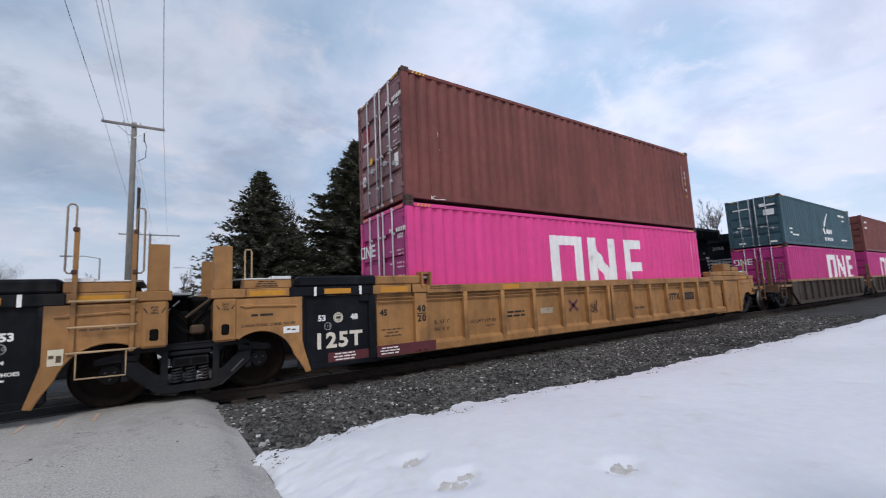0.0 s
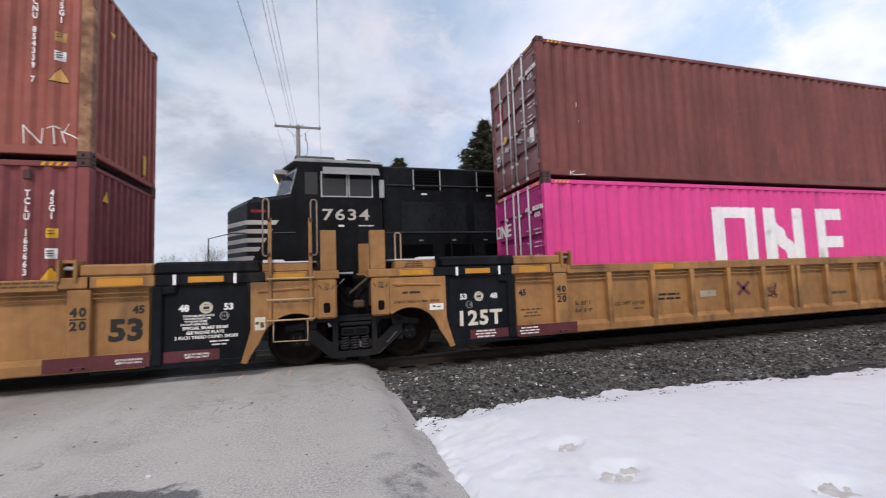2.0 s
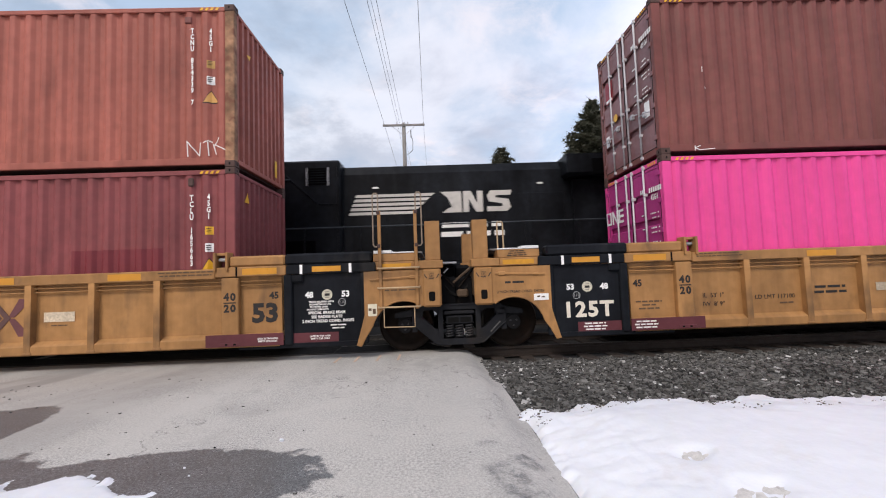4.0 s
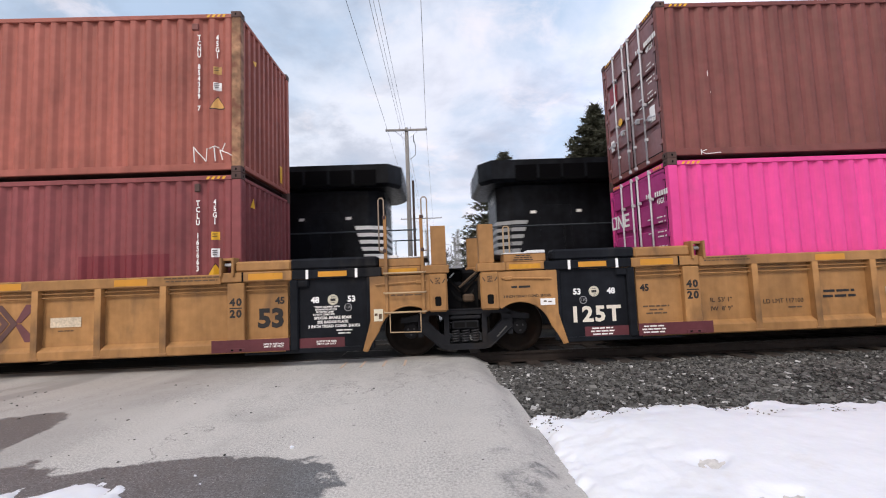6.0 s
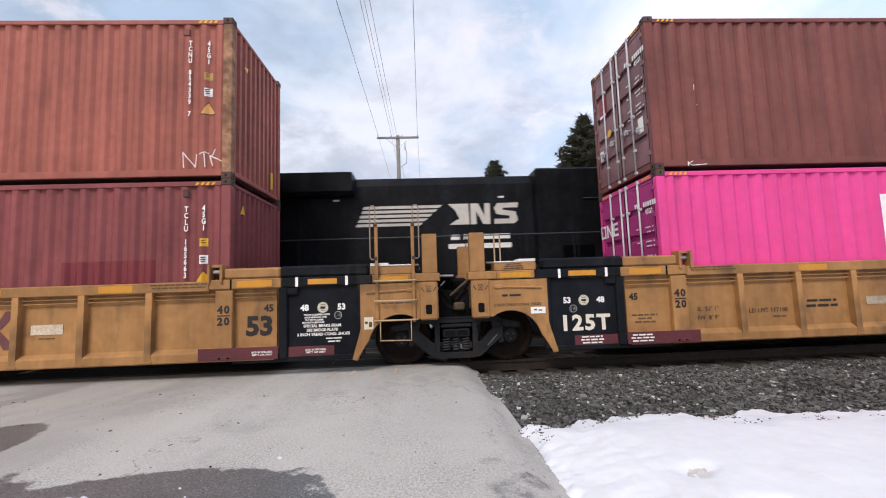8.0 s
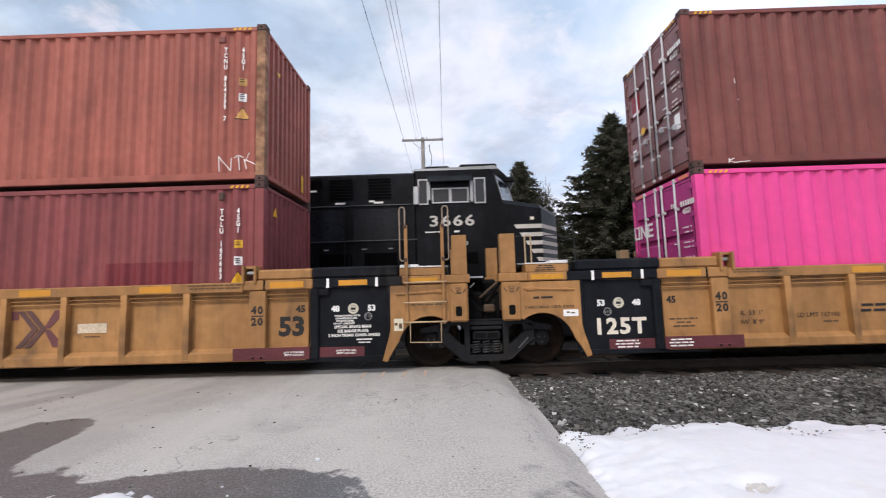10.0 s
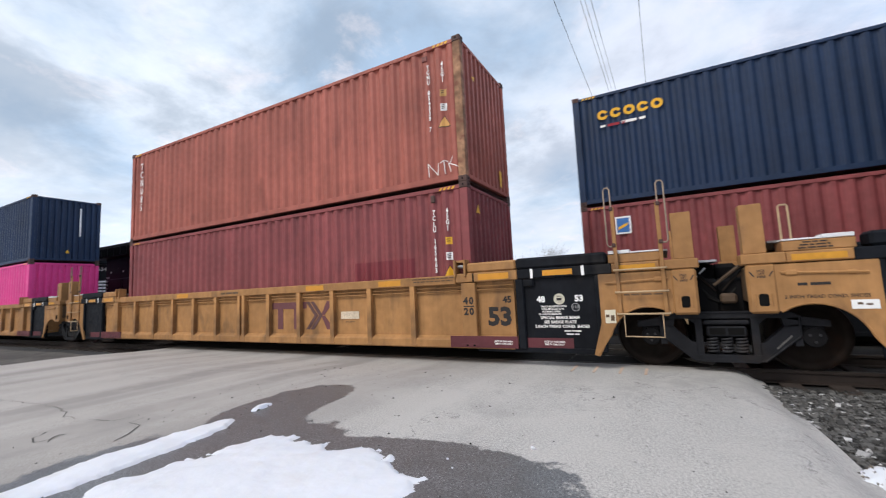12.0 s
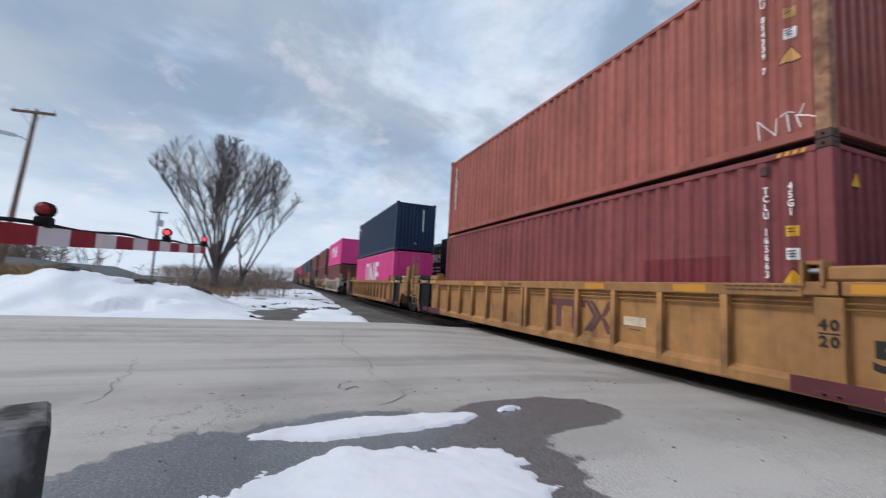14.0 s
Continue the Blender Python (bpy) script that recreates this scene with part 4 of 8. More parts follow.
def well_car(x0, s, pitch, paint, label, posts, ladder=False, writing=None, low=0.0, fancy=True, plain_end=False, group="well cars of the standing train", yc=CENTRE):
    """One well unit: x0 is the middle of its first bogie and s the way it reaches from there."""
    t = thing("well_car", label, "rail car", pose(x0, yc, 0), group)
    HALF = 1.38
    P = pitch
    X = lambda u: s * u
    pb = black_panel if fancy else paint
    top = 1.48 - low

    def bx(name, u0, u1, d0, d1, z0, z1, side, mat, c=0.01, lab="", parent=None):
        return part(name, Shape().box(X(u0), X(u1), side * (HALF - d0), side * (HALF - d1), z0, z1, c), mat, parent or t, lab)

    part("well_floor", Shape().box(X(3.0), X(P - 3.0), -1.25, 1.25, 0.24, 0.33), paint, t)
    for u in (3.25, P - 3.25):
        part("bulkhead", Shape().box(X(u - 0.05), X(u + 0.05), -1.24, 1.24, 0.25, 1.4 - low), paint, t)
    for side in (-1, 1):
        near = side < 0
        bx("side_sheet", 3.0, P - 3.0, 0.10, 0.125, 0.20, top - 0.12, side, paint, 0)
        o = [(0.10, 0.385), (0.012, 0.325), (0.0, 0.31), (0.0, 0.185), (0.02, 0.165), (0.12, 0.165), (0.12, 0.385)]
        part("bottom_sill", Shape().prism_x([(side * (HALF - d), z) for d, z in o], X(3.02), X(P - 3.02)), paint, t)
        bx("top_chord", 4.075, P - 4.075, 0.0, 0.13, top - 0.17, top, side, paint, 0.014)
        post_mesh = None
        for u in posts:
            o = [(-0.006, top - 0.16), (-0.006, 0.36), (-0.004, 0.20), (0.10, 0.20), (0.10, top - 0.16)]
            ps = Shape().prism_x([(side * (HALF - d), z) for d, z in o], -0.052, 0.052)
            ps.box(-0.075, 0.075, side * (HALF + 0.012), side * (HALF - 0.05), 0.182, 0.218, 0.006)
            if post_mesh is None:
                post_mesh = ps.mesh("post", paint)
            part("post", post_mesh, paint, t, m=pose(X(u), 0, 0))
        if fancy and near:
            for zz in (1.255, 1.19):
                part("brake_pipe", Shape().tube([(X(3.0), -HALF + 0.06, zz), (X(P - 3.0), -HALF + 0.06, zz)], 0.014, 6), paint, t, smooth=True)
        for e in (0, 1):
            U = (lambda u: u) if e == 0 else (lambda u: P - u)
            rich = fancy and not (plain_end and e == 1)
            pb = black_panel if rich else paint
            q = lambda name, u0, u1, d0, d1, z0, z1, mat, c=0.01, lab="", parent=None: bx(name, U(u0), U(u1), d0, d1, z0, z1, side, mat, c, lab, parent)
            k_ = 0.075 if s > 0 else -0.015
            q("marker_pillar", 3.70 + k_, 3.98 + k_, -0.004, 0.11, 0.22, top - 0.16, paint, 0.012)
            q("lock_plate", 3.68 + k_, 4.0 + k_, -0.014, 0.08, 0.185, 0.255, band_red if rich else paint, 0.01)
            c_ = 0.06 if s > 0 else 0.02
            q("chord_end", 2.90, 4.07, 0.0, 0.16, 1.335 - low, 1.50 - low, paint, 0.014)
            q("chord_step", 2.90 + c_, 3.86 + k_, 0.01, 0.28, 1.503 - low, 1.68 - low, paint, 0.03)
            q("chord_cap", 1.46 + 0.09 * (s > 0), 2.895 + c_, -0.012, 0.32, 1.503 - low, 1.69 - low, pb, 0.035, "black top cap" if rich else "")
            q("panel_band", 1.40, 2.895, -0.008, 0.14, 1.345 - low, 1.50 - low, pb, 0.012)
            q("end_panel", 1.64, 2.83, 0.055, 0.085, 0.13, 1.342 - low, pb, 0.0, "dark recessed lettering panel" if rich else "")
            q("panel_post", 1.54, 1.66, -0.004, 0.10, 0.15, 1.342 - low, pb, 0.02)
            q("panel_post", 2.80, 2.94, -0.004, 0.10, 0.17, 1.342 - low, pb, 0.02)
            q("gusset", 2.62, 2.82, 0.0, 0.06, 1.20 - low, 1.342 - low, pb, 0.03)
            q("sill_plate", 1.60, 3.70, 0.03, 0.10, 0.12, 0.20, pb, 0.008)
            # arched end sheet over the wheel
            arc = [(0.95 + 0.55 * math.cos(math.radians(a)), 0.26 + 0.58 * math.sin(math.radians(a))) for a in range(125, 8, -9)]
            o = [(0.34, 1.345 - low), (0.34, 0.80), (0.55, 0.80)] + arc + [(1.66, 0.10), (1.74, 0.12), (1.63, 0.50), (1.60, 0.62), (1.60, 1.345 - low)]
            part("arch_sheet", Shape().prism([(X(U(u)), z) for u, z in o], side * (HALF + 0.008), side * (HALF - 0.03)), paint, t)
            lip = [(X(U(u)), side * (HALF - 0.0), z) for u, z in arc + [(1.68, 0.12)]]
            part("arch_lip", Shape().tube(lip, 0.016, 6), paint, t)
            b = q("lift_box", 0.30, 0.62, -0.03, 0.10, 0.715, 1.36 - low, paint, 0.03)
            hole = []
            for cu, cz, a0 in ((0.485, 0.945, 0), (0.435, 0.945, 90), (0.435, 0.84, 180), (0.485, 0.84, 270)):
                hole += [(cu + 0.028 * math.cos(math.radians(a0 + k * 30)), cz + 0.028 * math.sin(math.radians(a0 + k * 30))) for k in range(4)]
            # no cut-out: a dark plate paints the hole's shade
            part("jack_hole", Shape().prism([(X(U(u)), z) for u, z in hole], side * (HALF + 0.0315), side * (HALF + 0.0)), shade_fill, b)
            if fancy:
                for m in (-1, 1):
                    part("weld_flank", Shape().box(X(U(0.46 + m * 0.085 - 0.008)), X(U(0.46 + m * 0.085 + 0.008)), side * (HALF + 0.029), side * (HALF + 0.040), 0.81, 0.97, 0.005), paint, b)
                    o = [(0.46 + m * 0.13, 1.26), (0.46 + m * 0.118, 1.268), (0.46 + m * 0.075, 1.20), (0.46 + m * 0.087, 1.192)]
                    part("pointer_mark", Shape().prism([(X(U(u)), z) for u, z in o], side * (HALF + 0.0315), side * (HALF + 0.02)), stencil, b)
            q("end_beam", 0.26, 0.74, -0.03, 0.30, 1.362 - low, 1.50 - low, paint, 0.012)
            q("end_beam", 0.742, 1.44, 0.02, 0.20, 1.362 - low, 1.50 - low, paint, 0.012)
            tb = q("tool_box", 0.72, 1.44, 0.03, 0.45, 1.503 - low, 1.64 - low, paint, 0.012)
            if fancy:
                q("tread_edge", 0.72, 1.12, 0.022, 0.30, 1.643, 1.664, alu_plate, 0.004, "bare metal walkway edge", tb)
                q("tread_edge", 1.125, 1.43, 0.022, 0.30, 1.643, 1.695, alu_plate, 0.006, "bare metal walkway edge", tb)
                q("beam_strip", 0.80, 1.34, 0.0165, 0.03, 1.385, 1.465, beam_amber, 0.0, "faded amber strip")
                q("rod_clevis", 0.70, 0.84, -0.035, 0.02, 1.19, 1.27, paint, 0.02)
                q("rod_clevis", 1.30, 1.40, -0.025, 0.02, 1.17, 1.24, paint, 0.02)
            if rich or (near and not plain_end):
                q("guide_plate", 0.30, 0.555, 0.02, 0.24, 1.503 - low, 2.17 - low, paint, 0.006, "tall upright container guide plate" if near else "")
            if rich:
                q("reflector", 1.98, 2.46, -0.010, 0.0, 1.375, 1.465, reflector, 0.0, "amber reflective strip")
                for u in (1.80, 2.62):
                    q("reflector", u, u + 0.045, -0.0105, 0.0, 1.345, 1.50, white_paint, 0.0)
                q("reflector", 3.05, 3.62, -0.0025, 0.002, 1.365, 1.47, reflector, 0.0)
                q("seam", 3.70, 3.73, -0.002, 0.01, 1.34, 1.50, shade_fill, 0.0)
                q("stencil_band", 2.05, 2.80, 0.050, 0.054, 0.17, 0.36, band_red, 0.0)
                q("stencil_band", 2.945, 4.22, -0.009, 0.004, 0.185, 0.385, band_red, 0.0, "dark red lower band")
                q("pin_box", 3.86 + k_, 3.90 + k_, -0.035, 0.18, 1.44, 1.75, paint, 0.006)
                q("pin_box", 4.06 + k_, 4.10 + k_, -0.035, 0.18, 1.44, 1.75, paint, 0.006)
                q("pin_box", 3.90 + k_, 4.06 + k_, 0.02, 0.18, 1.70, 1.745, paint, 0.006)
                q("pin", 3.90 + k_, 4.06 + k_, 0.04, 0.12, 1.60, 1.66, galv, 0.02)
                q("jack_pad", 3.735 + k_, 3.785 + k_, -0.016, 0.0, 0.205, 0.24, shade_fill, 0.006)
                q("jack_pad", 3.87 + k_, 3.92 + k_, -0.016, 0.0, 0.205, 0.24, shade_fill, 0.006)
            part("hand_brake_rod", Shape().tube([(X(U(0.66)), side * (HALF + 0.015), 1.235 - low), (X(U(1.5)), side * (HALF + 0.015), 1.20 - low)], 0.02, 6), paint, t)
            if near and (ladder if e == 0 else rich):
                thing_ladder(t, lambda u: X(U(u)), side, HALF, paint)
            elif near:
                h = [(X(U(0.74)), -HALF + 0.1, 1.64), (X(U(0.74)), -HALF + 0.1, 2.10), (X(U(0.755)), -HALF + 0.1, 2.125), (X(U(0.825)), -HALF + 0.1, 2.125), (X(U(0.84)), -HALF + 0.1, 2.10), (X(U(0.84)), -HALF + 0.1, 1.64)]
                part("grab_rail", Shape().tube(h, 0.014, 6), rung_steel, t)
    for e in (0, 1):
        U = (lambda u: u) if e == 0 else (lambda u: P - u)
        part("end_platform", Shape().box(X(U(0.62)), X(U(1.46)), -1.1, 1.1, 1.648 - low, 1.676 - low), grating, t, "grey walkway grating")
        part("end_wall", Shape().box(X(U(1.40)), X(U(1.46)), -1.2, 1.2, 0.85, 1.5 - low), paint, t)
        part("centre_sill", Shape().box(X(U(-0.10)), X(U(1.6)), -0.33, 0.33, 0.68, 1.02, 0.02), truck_black, t)
        # the car's yellow darkened here: the gap's shade is put into the colour
        part("end_crosspiece", Shape().box(X(U(0.30)), X(U(0.46)), -1.3, 1.3, 0.86, 1.30 - low, 0.02), material("shaded_yellow_web", (0.085, 0.052, 0.028), 0.75) if fancy else paint, t)
        if fancy:
            for k, yy in enumerate((-0.9, -0.55, 0.5)):
                pts = [(X(U(0.32)), yy, 1.22), (X(U(0.16)), yy - 0.05, 0.95 - 0.05 * k), (X(U(0.0)), yy - 0.06, 0.86 - 0.05 * k), (X(U(-0.12)), yy - 0.05, 0.92)]
                part("air_hose", Shape().tube(pts, 0.022, 6), rubber, t, smooth=True)
            for yy in (-1.05, -0.8):
                part("brake_rod", Shape().tube([(X(U(0.34)), yy, 1.36), (X(U(0.02)), yy + 0.1, 1.02)], 0.014, 6), truck_black, t)
            part("brake_valve", Shape().box(X(U(0.06)), X(U(0.26)), -0.75, -0.45, 0.98, 1.20, 0.03), truck_black, t)
        if fancy:
            # added block, no known part: blocks the view through and darkens the gap
            part("gap_shade_block", Shape().box(X(U(-0.02)), X(U(0.32)), -0.62, 0.62, 1.10, 1.42, 0.06), truck_black, t)
            part("uncoupling_rod", Shape().tube([(X(U(0.30)), -1.0, 1.30), (X(U(0.06)), -0.98, 1.02)], 0.014, 6), wheel_steel, t)
        # added near-black box that stands in for the shade between the cars
        part("gap_shade_web", Shape().box(X(U(0.0)), X(U(0.34)), -0.95, 0.95, 0.50, 1.20, 0.05), truck_black, t)
    if plain_end:
        for side in (-1, 1):
            part("stacking_box", Shape().box(X(P - 2.75), X(P - 2.15), side * (HALF - 0.02), side * (HALF - 0.42), 1.70, 1.98, 0.02), paint, t)
            part("stacking_box", Shape().box(X(P - 1.95), X(P - 1.35), side * (HALF - 0.06), side * (HALF - 0.46), 1.70, 1.86, 0.02), paint, t)
            part("ladder_post", Shape().box(X(P + 0.20), X(P + 0.26), side * 1.38, side * 1.43, 0.45, 2.2, 0.006), rust_brown, t)
            part("ladder_post", Shape().box(X(P + 0.72), X(P + 0.78), side * 1.38, side * 1.43, 0.45, 2.2, 0.006), rust_brown, t)
            for z in (0.55, 0.9, 1.25, 1.6, 2.1):
                part("rung", Shape().tube([(X(P + 0.23), side * 1.42, z), (X(P + 0.75), side * 1.42, z)], 0.014, 6), rust_brown, t)
        part("end_deck", Shape().box(X(P - 0.3), X(P + 0.95), -1.35, 1.35, 0.92, 1.02, 0.01), paint, t)
        part("coupler", Shape().box(X(P + 0.9), X(P + 1.9), -0.14, 0.14, 0.66, 0.92, 0.04), truck_black, t)
    if writing:
        writing(t, HALF)
    return t


def thing_ladder(t, X, side, HALF, paint):
    """End ladder with rungs, two tall stanchions and their hoops, as parts of its car."""
    y = side * (HALF + 0.035)
    frame_ = part("ladder", Shape().box(X(0.68), X(0.735), y - 0.012, y + 0.02, 0.70, 2.36, 0.006).box(X(1.29), X(1.345), y - 0.012, y + 0.02, 0.72, 2.36, 0.006), paint, t, "yellow steel end ladder")
    for z in (1.39, 1.06, 0.74):
        pts = [(X(0.66), y + 0.03, z + 0.01), (X(0.66), y - side * -0.0 - 0.06, z), (X(1.36), y - 0.06, z), (X(1.36), y + 0.03, z + 0.01)]
        part("rung", Shape().tube(pts, 0.0145, 6), rung_steel, frame_, smooth=True)
    pts = [(X(0.76), y, 0.74), (X(0.76), y, 0.40), (X(1.27), y, 0.41), (X(1.27), y, 0.74)]
    part("step", Shape().tube(pts, 0.012, 6), rung_steel, frame_, smooth=True)
    for u, v in ((0.695, 0.60), (1.33, 1.42)):
        e = 0.025 if v > u else -0.025
        pts = [(X(u), y, 2.30), (X(u), y, 2.63), (X(u + e), y, 2.665), (X(v - e), y, 2.665), (X(v), y, 2.63), (X(v), y, 1.79), (X(v - e), y, 1.755), (X(u), y, 1.755)]
        part("hoop", Shape().tube(pts, 0.012, 8), hoop_steel, frame_)
        for z in (2.33, 1.77):
            part("hoop_clamp", Shape().box(X(u) - 0.028, X(u) + 0.028, y - 0.03, y + 0.03, z - 0.03, z + 0.03, 0.01), casting, frame_)
    return frame_


hoop_steel = material("grimy_hoop_steel", (0.26, 0.20, 0.15), 0.55, vary=0.3, dirt=RUST, dirt_amount=0.4, dirt_scale=9)
emblem_tan = material("faded_tan_emblem", (0.52, 0.49, 0.40), 0.6, vary=0.3, grain=30)
HALF_POSTS = [5.02, 6.08, 7.10, 8.12, 9.15, 10.06, 10.24, 11.2, 12.2, 13.2, 14.2, 15.25]


def block_lines(widths, h=0.035, gap=0.062):
    return [(0, -k * gap, w, h) for k, w in enumerate(widths)]


def writing_right(t, H):
    y = -H - 0.006
    yp = -H + 0.052
    cx = 2.24
    letters("125T", cx, yp, 0.560, 0.25, cream_letter, t, bold=0.013, spacing=1.14, squeeze=1.06)
    letters("53", 1.95, yp, 0.955, 0.095, white_paint, t, bold=0.006)
    letters("48", 2.535, yp, 0.950, 0.095, white_paint, t, bold=0.006)
    for z, r, m in ((0.955, 0.09, emblem_tan), (0.815, 0.065, ring_grey)):
        xx = 2.24 if z > 0.9 else 2.05
        ring = Shape().lathe_y([(r, yp - 0.002), (r * 0.86, yp - 0.002)], xx, z, 20)
        part("round_emblem", ring, m, t)
    part("round_emblem", Shape().lathe_y([(0.075, yp - 0.002), (0.0, yp - 0.002)], 2.24, 0.955, 16), emblem_tan, t)
    part("round_emblem", Shape().box(2.24 - 0.042, 2.24 + 0.042, yp - 0.0045, yp - 0.002, 0.955 - 0.022, 0.955 + 0.02, 0.001).box(2.24 - 0.03, 2.24 + 0.03, yp - 0.004, yp - 0.002, 0.955 - 0.052, 0.955 - 0.044).box(2.24 - 0.035, 2.24 + 0.035, yp - 0.004, yp - 0.002, 0.955 + 0.04, 0.955 + 0.05), stencil, t, "dark crest inside the round emblem")
    letters("110", 2.05, yp - 0.001, 0.815, 0.05, ring_grey, t)
    bars(block_lines((0.36, 0.40, 0.34), 0.028, 0.05), 2.35, yp - 0.002, 0.33, white_small, t)
    bars(block_lines((0.34, 0.40, 0.36), 0.028, 0.05), 3.2, y - 0.006, 0.335, white_small, t)
    letters("45", 3.14, -H + 0.094, 0.975, 0.11, stencil, t, bold=0.006)
    bars(block_lines((0.46, 0.24, 0.36), 0.03, 0.06), 3.32, -H + 0.094, 0.66, stencil_soft, t)
    letters("40", 3.915, y, 1.015, 0.12, stencil, t, bold=0.008, spacing=1.25)
    part("rule", Shape().box(3.815, 4.015, y - 0.0015, y + 0.0015, 0.912, 0.932), stencil, t)
    letters("20", 3.915, y, 0.825, 0.12, stencil, t, bold=0.008, spacing=1.25)
    letters("IL  53' 1\"", 4.46, -H + 0.094, 0.72, 0.075, stencil, t)
    letters("IW  8' 9\"", 4.46, -H + 0.094, 0.57, 0.075, stencil, t)
    letters("LD LMT 117100", 5.55, -H + 0.094, 0.66, 0.075, stencil, t)
    bars([(0.15, 0, 0.24, 0.03)], 5.6, -H + 0.094, 0.55, stencil_soft, t)
    bars(block_lines((0.55, 0.58), 0.05, 0.09), 6.55, -H + 0.094, 0.80, stencil, t)
    part("faded_label", Shape().box(7.38, 7.82, -H + 0.092, -H + 0.096, 0.70, 0.84), material("faded_white_label", (0.44, 0.37, 0.28), 0.7, vary=0.4, grain=30), t, "faded white label")
    s = Shape()
    for a, b in (((8.45, 0.70), (8.80, 0.98)), ((8.45, 0.98), (8.80, 0.70))):
        dx, dz = (b[0] - a[0]), (b[1] - a[1])
        n = Vector((-dz, dx)).normalized() * 0.04
        s.prism([(a[0] + n.x, a[1] + n.y), (a[0] - n.x, a[1] - n.y), (b[0] - n.x, b[1] - n.y), (b[0] + n.x, b[1] + n.y)], -H + 0.092, -H + 0.095)
    part("painted_mark", s, stencil_plum, t, "plum-coloured crossed mark")
    rr = random.Random(4)
    for k in range(7):
        pts = [(9.45 + rr.uniform(-0.22, 0.22), -H + 0.092, 0.78 + rr.uniform(-0.22, 0.22)) for _ in range(4)]
        part("scrawl", Shape().tube(pts, 0.008, 4), stencil_dark_plum, t, "dark hand-drawn scrawl stroke")
    bars([(0, 0, 0.5, 0.07)], 11.7, -H + 0.094, 0.62, stencil_soft, t)
    letters("DTTX", 13.72, -H + 0.094, 0.86, 0.20, stencil, t, bold=0.012)
    part("number_panel", Shape().box(14.32, 15.08, -H + 0.090, -H + 0.096, 0.74, 0.98), stencil, t, "dark patch with the car's painted number")
    bars([(k * 0.13, 0, 0.09, 0.17) for k in range(5)], 14.44, -H + 0.088, 0.86, stencil_soft, t)
    # rods and a bare plate in the gap over the bogie
    brown_rod = material("rusty_brown_rod", (0.075, 0.05, 0.032), 0.7, vary=0.3)
    for dy in (0.0, 0.14):
        part("lever_rod", Shape().tube([(-0.04, -1.02 + dy, 1.10), (0.30, -1.02 + dy, 1.37)], 0.02, 6), brown_rod, t)
    part("lever_rod", Shape().tube([(-0.12, -0.95, 1.36), (-0.30, -0.95, 1.18)], 0.012, 6), galv, t)
    part("bridge_plate", Shape().box(-0.30, 0.04, -0.95, 0.5, 1.44, 1.475, 0.006), galv, t, "bare steel bridge plate over the coupling")
    part("pipe_bracket", Shape().box(0.02, 0.22, -1.08, -0.9, 0.84, 0.98, 0.03), brown_rod, t)
    # stencils and a taped note on the arched sheet
    part("taped_note", Shape().box(1.30, 1.55, -H - 0.014, -H - 0.009, 0.76, 0.87), white_paint, t, "white tag with rubbed writing")
    bars([(-0.05, 0.01, 0.05, 0.03), (0.03, 0.0, 0.06, 0.025)], 1.43, -H - 0.016, 0.815, stencil_soft, t)
    bars([(0, 0, 0.32, 0.042)], 0.98, -H - 0.010, 1.08, stencil, t)
    letters("2 INCH TREAD COND. SHOES", 1.08, -H - 0.010, 0.92, 0.042, stencil, t, bold=0.001)
    bars(block_lines((0.24, 0.3, 0.34), 0.02, 0.036), 1.05, -H + 0.026, 1.61, stencil, t)
    for k, word in enumerate(("JACK", "LIFT", "HERE")):
        letters(word, 0.46, -H - 0.032, 1.272 - 0.040 * k, 0.028, stencil, t, bold=0.001)
    bars(block_lines((0.7, 0.8), 0.02, 0.045), 4.55, y, 1.45, stencil_soft, t)
    part("reflector", Shape().box(6.1, 6.62, -H - 0.004, -H + 0.01, 1.34, 1.44), reflector, t)


